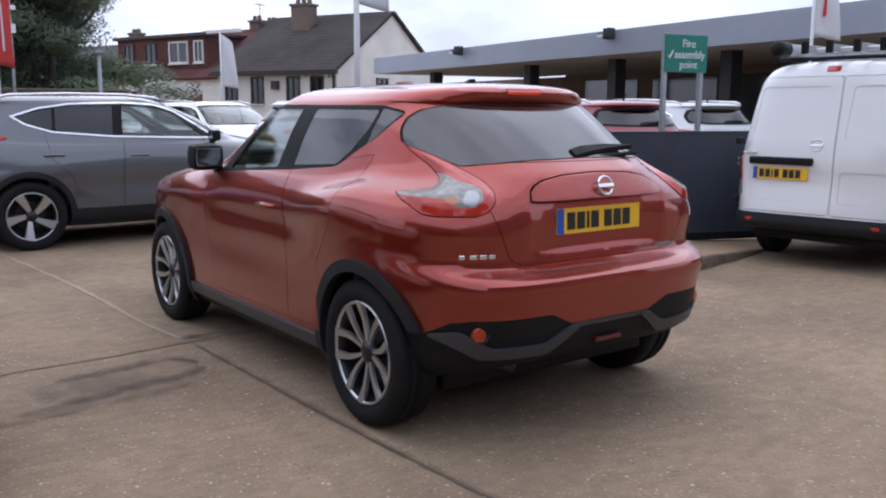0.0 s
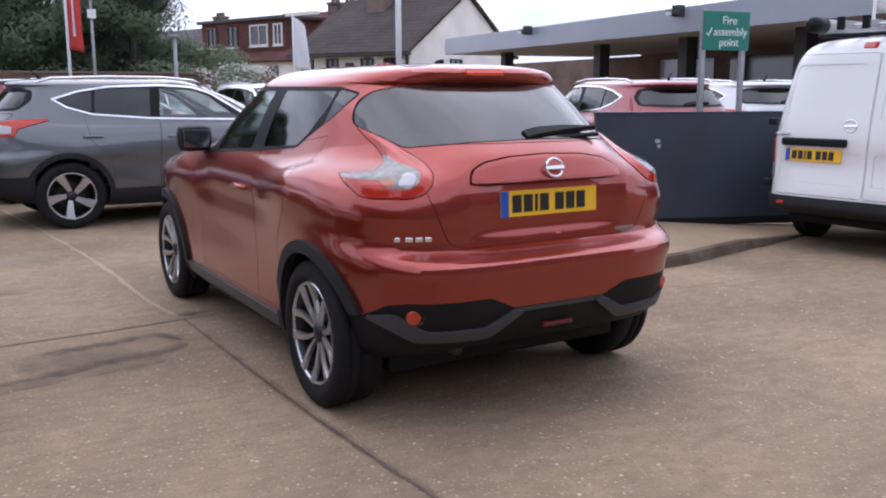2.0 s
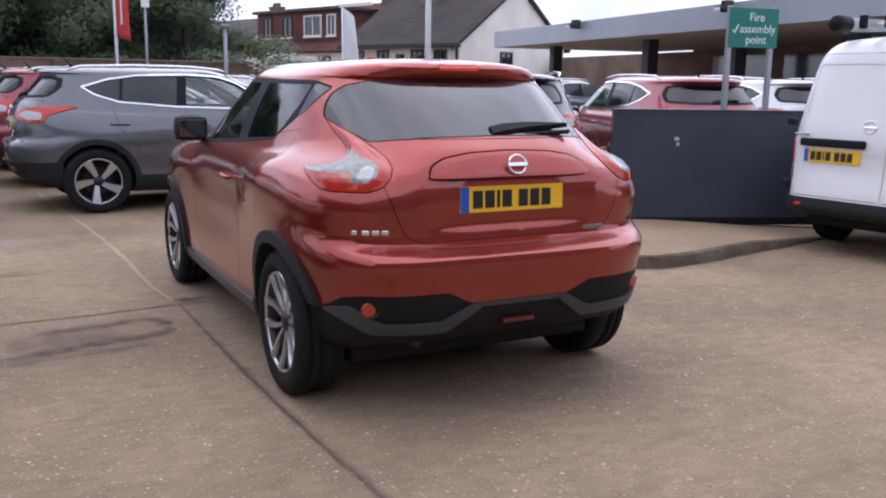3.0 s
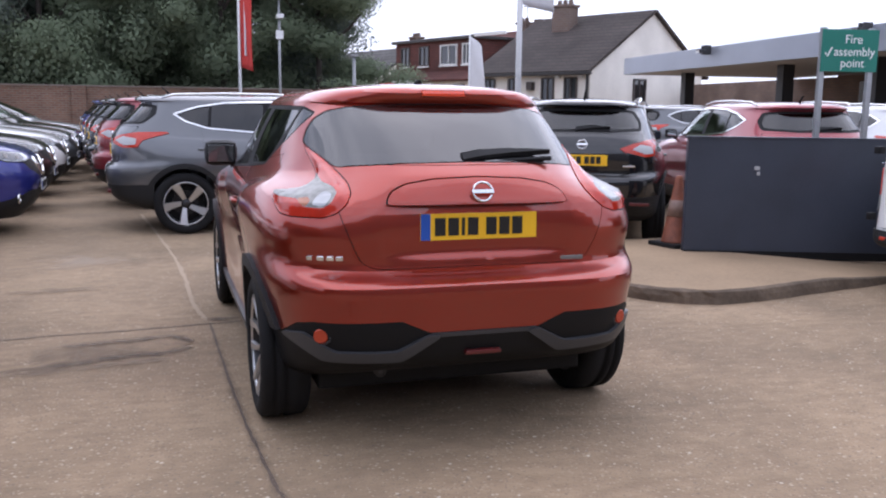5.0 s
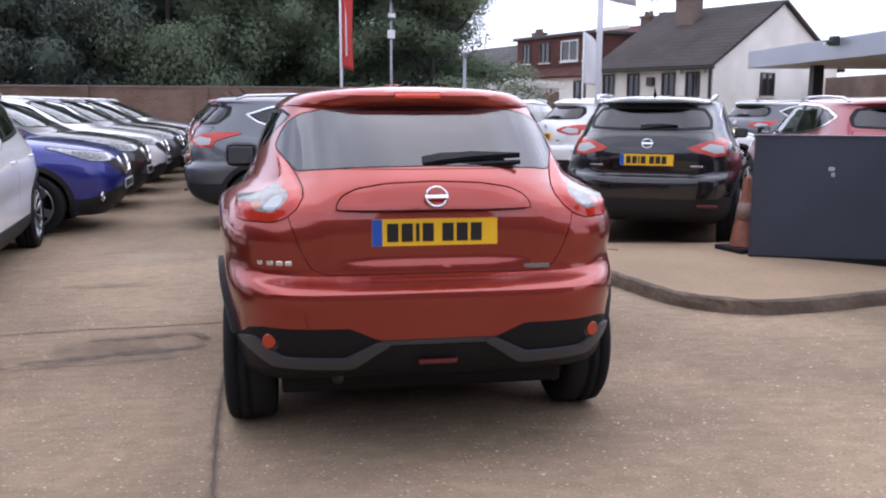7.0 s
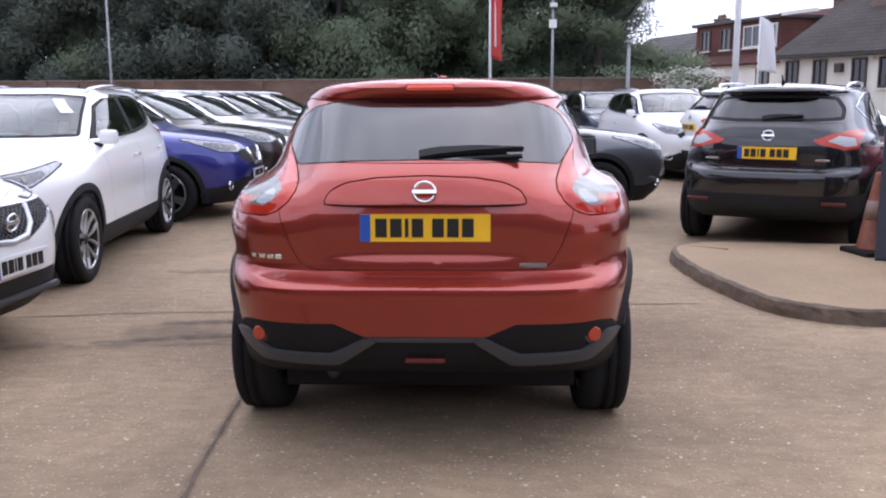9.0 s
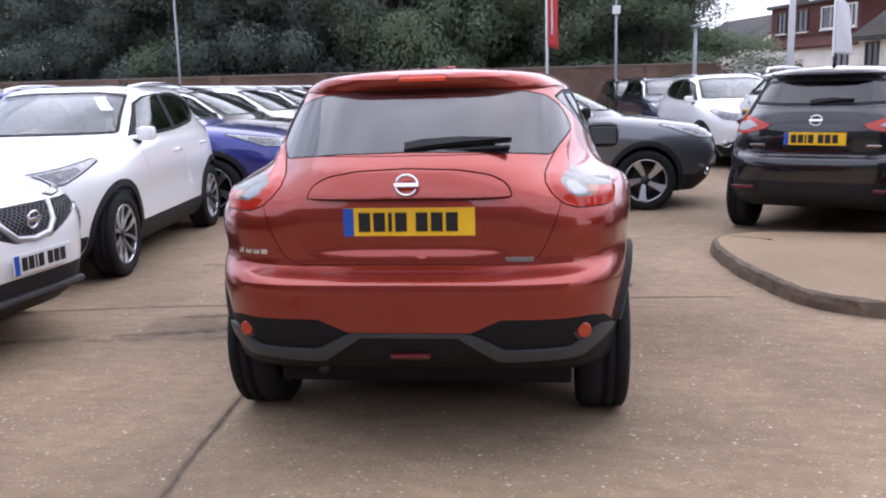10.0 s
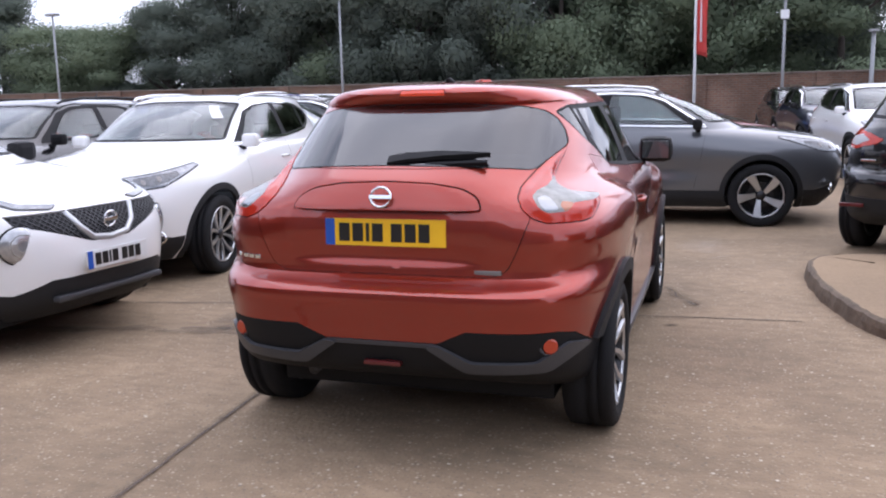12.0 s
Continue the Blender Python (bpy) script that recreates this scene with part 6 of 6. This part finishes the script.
CROWNS = [crown_mesh(s, 7.5, 2.7, 85000, 0.055) for s in (11, 12, 13)]
rng = random.Random(5)
for k, (x, y, h, r, mat, label) in enumerate((
    (5.1, 32.6, 8.3, 3.7, LEAF_MID, "broad green tree at the end of the wall"), (1.4, 32.6, 9.3, 3.2, LEAF_MID, "tall green tree behind the wall"),
    (-1.9, 33.4, 10.3, 3.5, LEAF_MID, "tall green tree behind the wall"), (-5.0, 32.3, 9.8, 3.2, LEAF_MID, "tall green tree with pale blossom gaps"),
    (-8.0, 33.1, 10.6, 3.4, LEAF_DARK, "tall dark tree behind the wall"), (-11.1, 32.4, 10.1, 3.6, LEAF_DARK, "tall dark tree behind the wall"),
    (-14.3, 33.4, 8.8, 3.4, LEAF_MID, "green tree behind the wall"), (-17.2, 32.4, 8.1, 3.2, LEAF_DARK, "dark tree behind the wall"),
    (-20.3, 33.1, 7.4, 3.1, LEAF_DARK, "dark tree behind the wall"), (-23.2, 32.6, 5.9, 3.2, LEAF_DARK, "low dark tree behind the wall"),
    (-26.3, 33.1, 5.3, 3.3, LEAF_MID, "low green tree behind the wall"), (-29.7, 32.9, 5.2, 3.5, LEAF_MID, "low green tree behind the wall"),
    (-33.8, 33.6, 7.1, 3.6, LEAF_DARK, "dark tree behind the wall"), (-38.1, 33.6, 8.2, 4.1, LEAF_DARK, "dark tree behind the wall"),
    (5.3, 36.7, 8.3, 3.6, LEAF_DARK, "dark tree further behind the wall"), (2.9, 37.2, 8.8, 3.4, LEAF_DARK, "dark tree further behind the wall"), (-0.2, 37.8, 10.1, 3.8, LEAF_DARK, "dark tree further behind the wall"),
    (-3.8, 37.2, 10.8, 3.8, LEAF_DARK, "dark tree further behind the wall"), (-7.6, 37.7, 10.8, 4.1, LEAF_DARK, "dark tree further behind the wall"),
    (-11.7, 37.4, 10.6, 4.1, LEAF_DARK, "dark tree further behind the wall"), (-15.8, 37.2, 9.1, 3.8, LEAF_DARK, "dark tree further behind the wall"),
    (-19.9, 37.2, 7.3, 3.8, LEAF_DARK, "dark tree further behind the wall"),
)):
    tree(x, y, h, CROWNS[k % 3], r, mat, label, 47 * k)

# ---- flags, posts and lamps ----
WHITE_METAL = material("white_painted_metal", (0.70, 0.71, 0.71), 0.4, 0.1, 0.08, 20)
GREY_METAL = material("grey_painted_metal", (0.30, 0.31, 0.32), 0.5, 0.3, 0.12, 20)
RED_CLOTH = material("red_flag_cloth", (0.52, 0.045, 0.035), 0.8, 0, 0.12, 6, 0.1)
WHITE_CLOTH = material("white_flag_cloth", (0.66, 0.66, 0.68), 0.8, 0, 0.08, 6, 0.1)


def post(name, x, y, height, radius, mat, label, category):
    bm = bmesh.new()
    tube(bm, [(0, 0, 0), (0, 0, height * 0.45), (0, 0, height)], [radius, radius * 0.9, radius * 0.7], 12)
    root = new(name)
    root.matrix_basis = pose(x, y, 0)
    part("pole", bm, mat, root, smooth=True)
    part("base_plate", boxed((-radius * 2.2, -radius * 2.2, 0), (radius * 2.2, radius * 2.2, 0.03), 0.005), mat, root)
    return tagged(root, label, category)


def feather(root, low, high, width, turn, mat, mark, lean=0.0):
    """A feather flag: a cloth held along its pole and drawn out to one side, rounded at the top, slack and waving."""
    bm = bmesh.new()
    rows = []
    steps = 22
    for i in range(steps + 1):
        f = i / steps
        z = low + (high - low) * f
        w = width * (1 - 0.35 * f) * (1 - max(0, (f - 0.8) / 0.2) ** 2 * 0.95) + 0.02
        row = []
        for j in range(7):
            g = j / 6
            row.append(bm.verts.new((g * w + lean * (z - low), 0.05 * math.sin(5 * f + 4 * g) * g, z - 0.10 * g * (1 - f))))
        rows.append(row)
    for a, b in zip(rows, rows[1:]):
        for j in range(6):
            bm.faces.new((a[j], a[j + 1], b[j + 1], b[j]))
    thickened(bm, 0.004)
    cloth = part("flag_cloth", bm, mat, root, smooth=True)
    cloth.matrix_basis = pose(0.02, 0, 0, 0, 0, turn)
    if mark:
        m = part("flag_mark", boxed((width * 0.36, -0.02, low + 0.25), (width * 0.46, 0.02, high - (high - low) * 0.35), 0.004), mark, cloth)
        m.matrix_basis = pose(0, 0.0, 0)


flag_red = post("feather_flag", 0.58, 17.0, 5.1, 0.035, WHITE_METAL, "red feather flag on a white pole", "flag")
feather(flag_red, 2.28, 4.9, 0.38, -48, RED_CLOTH, WHITE_CLOTH)
flag_white = post("feather_flag", 10.75, 30.4, 4.35, 0.04, WHITE_METAL, "white feather flag on a thin pole", "flag")
feather(flag_white, 2.3, 4.25, 0.62, -20, WHITE_CLOTH, None)
flag_tall = post("flagpole", 3.46, 7.98, 5.0, 0.045, WHITE_METAL, "tall white flagpole with a pale flag", "flag")
feather(flag_tall, 2.83, 4.8, 0.42, -12, WHITE_CLOTH, None)
flag_van = post("feather_flag", 9.0, 4.68, 3.95, 0.027, WHITE_METAL, "white feather flag behind the van", "flag")
feather(flag_van, 2.5, 3.9, 0.38, -30, WHITE_CLOTH, RED_CLOTH)
lamp_post = post("lamp_post", 2.93, 27.9, 5.2, 0.055, GREY_METAL, "grey lamp post with a camera and small sign", "lamp post")
part("sign_plate", boxed((-0.13, -0.10, 3.72), (0.13, -0.06, 4.0), 0.005), WHITE_METAL, lamp_post)
part("camera_box", boxed((-0.11, -0.28, 4.40), (0.13, 0.05, 4.54), 0.02), WHITE_METAL, lamp_post)
part("lamp_head", boxed((-0.25, -0.3, 5.12), (0.25, 0.12, 5.22), 0.03), GREY_METAL, lamp_post)
stub = post("lamp_post", 5.58, 28.1, 3.24, 0.085, GREY_METAL, "short grey post before the wall", "post")
part("cap", boxed((-0.14, -0.14, 3.22), (0.14, 0.14, 3.30), 0.02), GREY_METAL, stub)
for x, y in ((-12.0, 26.6), (-24.8, 27.0)):
    pl = post("lamp_post", x, y, 5.1, 0.05, GREY_METAL, "thin grey lamp post before the wall", "lamp post")
    part("lamp_head", boxed((-0.28, -0.13, 5.06), (0.28, 0.13, 5.17), 0.03), GREY_METAL, pl)

# ---- houses ----
RENDERED = material("cream_render", (0.84, 0.81, 0.74), 0.9, 0, 0.08, 18, 0.3, 0, None, 0.15, 0.9)
ROOF_TILE = brick_material("brown_roof_tiles", (0.066, 0.050, 0.043), (0.052, 0.041, 0.036), (0.040, 0.032, 0.029), 0.62)
ROOF_GREY = brick_material("grey_roof_tiles", (0.10, 0.095, 0.09), (0.08, 0.076, 0.073), (0.05, 0.047, 0.045), 0.45)
TILE_HUNG = brick_material("red_brown_hung_tiles", (0.16, 0.052, 0.040), (0.12, 0.042, 0.034), (0.08, 0.035, 0.03), 0.8)
CHIMNEY_BRICK = brick_material("chimney_brick", (0.20, 0.13, 0.10), (0.16, 0.10, 0.08), (0.2, 0.18, 0.16))
PANE = material("dark_window_glass", (0.02, 0.022, 0.025), 0.08, 0, 0.3, 3, 0, 0.6)
FRAME_WHITE = material("white_window_frame", (0.66, 0.66, 0.64), 0.5, 0, 0.06, 20)
FRAME_BROWN = material("dark_window_frame", (0.05, 0.04, 0.036), 0.5, 0, 0.1, 20)
GUTTER = material("dark_gutter", (0.03, 0.028, 0.027), 0.5, 0, 0.1, 20)


def house_window(root, x, z, w, h, mat, y=0.0, side=False):
    """A window set in the front (facing -y) or, with side, in the gable end (facing +x)."""
    hold = new("window")
    hold.parent = root
    hold.matrix_basis = Matrix.Translation((x, y, z)) @ (pose(0, 0, 0, 0, 0, 90) if side else pose(0, 0, 0))
    t = 0.05
    part("pane", boxed((-w / 2, -0.01, -h / 2), (w / 2, 0.0, h / 2)), PANE, hold)
    for lo, hi in (((-w / 2 - t, -0.05, -h / 2 - t), (-w / 2, 0.0, h / 2 + t)), ((w / 2, -0.05, -h / 2 - t), (w / 2 + t, 0.0, h / 2 + t)), ((-w / 2, -0.05, h / 2), (w / 2, 0.0, h / 2 + t)), ((-w / 2, -0.05, -h / 2 - t), (w / 2, 0.0, -h / 2)), ((-0.018, -0.04, -h / 2), (0.018, -0.005, h / 2))):
        part("window_frame", boxed(lo, hi), mat, hold)
    part("sill", boxed((-w / 2 - 0.08, -0.09, -h / 2 - t - 0.05), (w / 2 + 0.08, 0.0, -h / 2 - t), 0.008), FRAME_WHITE, hold)


def gable_walls(root, length, depth, eave, ridge, mat):
    """Four walls in one, the ends drawn up into gables."""
    bm = bmesh.new()
    ends = []
    for x in (-length, 0.0):
        ends.append([bm.verts.new(p) for p in ((x, 0, 0), (x, depth, 0), (x, depth, eave), (x, depth / 2, ridge), (x, 0, eave))])
    a, b = ends
    bm.faces.new(a)
    bm.faces.new(b[::-1])
    for i in range(5):
        bm.faces.new((a[i], b[i], b[(i + 1) % 5], a[(i + 1) % 5]))
    bmesh.ops.recalc_face_normals(bm, faces=bm.faces[:])
    return part("wall", bm, mat, root)


def roof_plane(root, length, lo, hi, over, mat, thick=0.09):
    """One slope of a roof from lo (y, z) up to hi, with its overhang at both ends."""
    d = (Vector(hi) - Vector(lo)).normalized()
    nrm = Vector((-d.y, d.x)) if d.x > 0 else Vector((d.y, -d.x))
    bm = bmesh.new()
    foot = Vector(lo) - d * 0.25
    pts = [foot, Vector(hi), Vector(hi) + nrm * thick, foot + nrm * thick]
    ends = [[bm.verts.new((x, p.x, p.y)) for p in pts] for x in (-length - over, over)]
    bm.faces.new(ends[0])
    bm.faces.new(ends[1][::-1])
    for i in range(4):
        bm.faces.new((ends[0][i], ends[0][(i + 1) % 4], ends[1][(i + 1) % 4], ends[1][i]))
    bmesh.ops.recalc_face_normals(bm, faces=bm.faces[:])
    return part("roof", bm, mat, root)


def chimney(root, x, y, z0, z1, w, pots):
    stack = part("chimney", boxed((x - w / 2, y - w * 0.35, z0), (x + w / 2, y + w * 0.35, z1)), CHIMNEY_BRICK, root)
    part("chimney_cap", boxed((x - w / 2 - 0.05, y - w * 0.35 - 0.05, z1), (x + w / 2 + 0.05, y + w * 0.35 + 0.05, z1 + 0.08), 0.01), CHIMNEY_BRICK, stack)
    for k in range(pots):
        bm = bmesh.new()
        px = x - w / 2 + w * (k + 0.5) / pots
        tube(bm, [(px, y, z1 + 0.07), (px, y, z1 + 0.25)], [0.09, 0.07], 10)
        part("chimney_pot", bm, CHIMNEY_BRICK, stack)


bungalow = new("house")
bungalow.matrix_basis = pose(19.03, 36.09, -0.22, 0, 0, -64.7) @ Matrix.Scale(1.6, 4)
tagged(bungalow, "cream rendered bungalow with a brown tiled roof", "house", "houses beyond the wall")
gable_walls(bungalow, 4.75, 6.4, 2.28, 4.2, RENDERED)
roof_plane(bungalow, 4.75, (0.0, 2.28), (3.2, 4.2), 0.14, ROOF_TILE)
roof_plane(bungalow, 4.75, (6.4, 2.28), (3.2, 4.2), 0.14, ROOF_TILE)
for x in (-4.2, -3.1, -1.65, -0.72):
    house_window(bungalow, x, 1.62, 0.42, 0.75, FRAME_BROWN)
house_window(bungalow, 0.0, 1.70, 0.60, 0.62, FRAME_BROWN, 2.6, True)
part("gutter", boxed((-4.95, -0.28, 2.10), (0.2, -0.18, 2.20), 0.02), GUTTER, bungalow)
bm = bmesh.new()
tube(bm, [(-0.06, -0.06, 2.15), (-0.06, -0.05, 0.0)], 0.045, 8)
part("downpipe", bm, GUTTER, bungalow)
part("vent_box", boxed((-2.45, -0.16, 1.65), (-2.2, 0.0, 1.92), 0.02), FRAME_BROWN, bungalow)
for x in (-1.2, -0.3):
    part("wall_lamp", boxed((x - 0.08, -0.12, 2.0), (x + 0.08, 0.0, 2.1), 0.01), FRAME_WHITE, bungalow)
chimney(bungalow, -3.0, 2.4, 3.2, 4.5, 0.72, 3)

dormer_house = new("house")
dormer_house.matrix_basis = pose(19.0, 50.77, -0.25, 0, 0, -71) @ Matrix.Scale(1.78, 4)
tagged(dormer_house, "red-brown tile-hung dormer house with cream walls", "house", "houses beyond the wall")
gable_walls(dormer_house, 6.2, 5.2, 2.1, 3.85, RENDERED)
roof_plane(dormer_house, 6.2, (0.0, 2.1), (2.6, 3.85), 0.1, TILE_HUNG)
roof_plane(dormer_house, 6.2, (5.2, 2.1), (2.6, 3.85), 0.1, ROOF_TILE)
part("dormer", boxed((-6.0, 0.25, 2.25), (-0.9, 3.2, 3.52)), TILE_HUNG, dormer_house, "dark red tile-hung dormer")
part("dormer_roof", boxed((-6.15, 0.1, 3.52), (-0.75, 3.3, 3.64), 0.02), GUTTER, dormer_house)
part("white_fascia", boxed((-0.9, 0.12, 3.56), (1.0, 0.2, 3.68), 0.01), FRAME_WHITE, dormer_house)
for x, w, m in ((-5.3, 0.5, FRAME_BROWN), (-4.0, 0.55, FRAME_BROWN), (-2.4, 0.95, FRAME_WHITE), (-1.3, 0.4, FRAME_WHITE)):
    house_window(dormer_house, x, 2.98, w, 0.68, m, 0.25)
for x in (-4.6, -1.4):
    house_window(dormer_house, x, 1.45, 0.6, 0.7, FRAME_BROWN)
chimney(dormer_house, -0.75, 2.6, 3.5, 4.15, 0.5, 2)
bm = bmesh.new()
tube(bm, [(-0.6, 2.6, 4.0), (-0.6, 2.6, 4.85)], 0.014, 6)
tube(bm, [(-0.6, 2.35, 4.78), (-0.6, 2.9, 4.80)], 0.009, 5)
for k in range(5):
    tube(bm, [(-0.74 + 0.01 * k, 2.40 + 0.11 * k, 4.79), (-0.46 - 0.01 * k, 2.40 + 0.11 * k, 4.79)], 0.006, 5)
part("roof_aerial", bm, GUTTER, dormer_house, "thin rooftop television aerial")
chimney(dormer_house, 0.0, 2.6, 3.6, 4.05, 0.45, 2)
far_house = new("house")
far_house.matrix_basis = pose(16.03, 68.2, -0.1, 0, 0, -74) @ Matrix.Scale(1.77, 4)
tagged(far_house, "grey-roofed house at the far end of the street", "house", "houses beyond the wall")
gable_walls(far_house, 7.0, 5.0, 2.2, 3.7, RENDERED)
roof_plane(far_house, 7.0, (0.0, 2.2), (2.5, 3.7), 0.1, ROOF_GREY)
roof_plane(far_house, 7.0, (5.0, 2.2), (2.5, 3.7), 0.1, ROOF_GREY)
house_window(far_house, -2.0, 1.5, 0.7, 0.7, FRAME_WHITE)
chimney(far_house, -0.35, 2.5, 3.4, 4.15, 0.6, 3)

# flowering bush over the end of the wall
bush = new("flower_bush")
bush.matrix_basis = pose(7.65, 27.6, 0.0) @ Matrix.Scale(1.22, 4)
tagged(bush, "bush with white blossom before the brick wall", "bush")
ob = new("foliage", crown_mesh(31, 1.6, 1.0, 2400, 0.06))
ob.data.materials.append(LEAF_MID)
ob.parent, ob.scale = bush, (1.15, 0.5, 1.05)
BLOSSOM = leaf_material("white_blossom", (0.55, 0.55, 0.50), (0.78, 0.77, 0.72))
ob = new("blossom", crown_mesh(32, 1.0, 1.0, 800, 0.055))
ob.data.materials.append(BLOSSOM)
ob.parent, ob.scale = bush, (1.18, 0.5, 0.62)
ob.location = (0, -0.06, 1.28)

# ---- showroom canopy ----
FASCIA = material("grey_blue_cladding", (0.37, 0.40, 0.46), 0.4, 0.3, 0.06, 3, 0.0, 0, None, 0.1, 0.5)
SOFFIT = material("pale_soffit", (0.46, 0.45, 0.44), 0.7, 0, 0.1, 10)
COLUMN = material("dark_column", (0.03, 0.031, 0.034), 0.5, 0, 0.1, 20)
SHOP_BRICK = brick_material("showroom_brick", (0.30, 0.20, 0.155), (0.25, 0.165, 0.13), (0.2, 0.17, 0.15))
showroom = new("showroom")
showroom.matrix_basis = pose(18.0, 30.8, -0.15, 0, 0, -97.5) @ Matrix.Scale(1.53, 4)
tagged(showroom, "low showroom with a grey clad canopy and dark columns", "building")
part("fascia", boxed((0.0, -0.06, 2.03), (24.0, 0.06, 2.47), 0.01), FASCIA, showroom, "grey-blue metal fascia")
part("end_fascia", boxed((0.0, 0.06, 2.03), (0.12, 5.2, 2.47), 0.01), FASCIA, showroom)
part("soffit", boxed((0.12, 0.06, 2.04), (24.0, 5.2, 2.10)), SOFFIT, showroom)
part("roof", boxed((0.12, 0.06, 2.40), (24.0, 9.0, 2.46)), SOFFIT, showroom)
part("wall", boxed((2.0, 5.2, 0.0), (24.0, 5.45, 2.40)), SHOP_BRICK, showroom)
for x in (1.6, 6.2, 9.2, 12.2, 16.0, 20.0):
    part("column", boxed((x, 0.9, 0.0), (x + 0.26, 1.16, 2.04), 0.01), COLUMN, showroom)
for k in range(7):
    part("show_window", boxed((3.0 + 2.8 * k, 5.16, 0.5), (5.2 + 2.8 * k, 5.19, 1.85)), PANE, showroom)
part("yard_wall", boxed((-6.6, 5.2, 0.0), (2.0, 5.42, 2.0)), SHOP_BRICK, showroom, "brown brick yard wall")
for x in (5.0, 10.5):
    lampf = new("floodlight")
    lampf.parent = showroom
    lampf.matrix_basis = pose(x, -0.25, 2.38)
    part("lamp_box", boxed((-0.09, -0.10, -0.05), (0.09, 0.06, 0.03), 0.015), COLUMN, lampf)
    part("lamp_glass", boxed((-0.075, -0.107, -0.055), (0.075, -0.101, 0.0)), FRAME_WHITE, lampf)
    for s in (-0.06, 0.06):
        part("bracket", boxed((s - 0.009, 0.02, -0.08), (s + 0.009, 0.19, 0.12)), COLUMN, lampf)

# plain wall added out of view behind the path, to block low sky light
REAR_WALL = material("unseen_wall_grey", (0.17, 0.175, 0.18), 0.6, 0.2, 0.15, 4, 0.1, 0, None, 0.25, 0.5)
rear_wall = tagged(part("wall_rear", boxed((-11, -12.3, 0.0), (14, -12.0, 5.6), 0.02), REAR_WALL), "added plain grey wall out of view, blocking low light from behind", "wall", kind="structure")
for k in range(6):
    part("rib", boxed((-10 + 4.1 * k, -11.99, 0.0), (-9.9 + 4.1 * k, -11.95, 5.56)), REAR_WALL, rear_wall)
# unseen side wall, added and kept darker so the red car's flank reflects less
SIDE_WALL = material("unseen_wall_dark", (0.055, 0.057, 0.06), 0.6, 0.2, 0.15, 4, 0.1, 0, None, 0.25, 0.5)
side_wall = tagged(part("wall_left", boxed((-11.3, -12.0, 0.0), (-11.0, 4.0, 5.0), 0.02), SIDE_WALL), "added plain dark wall out of view, darkening reflections in the cars' sides", "wall", kind="structure")
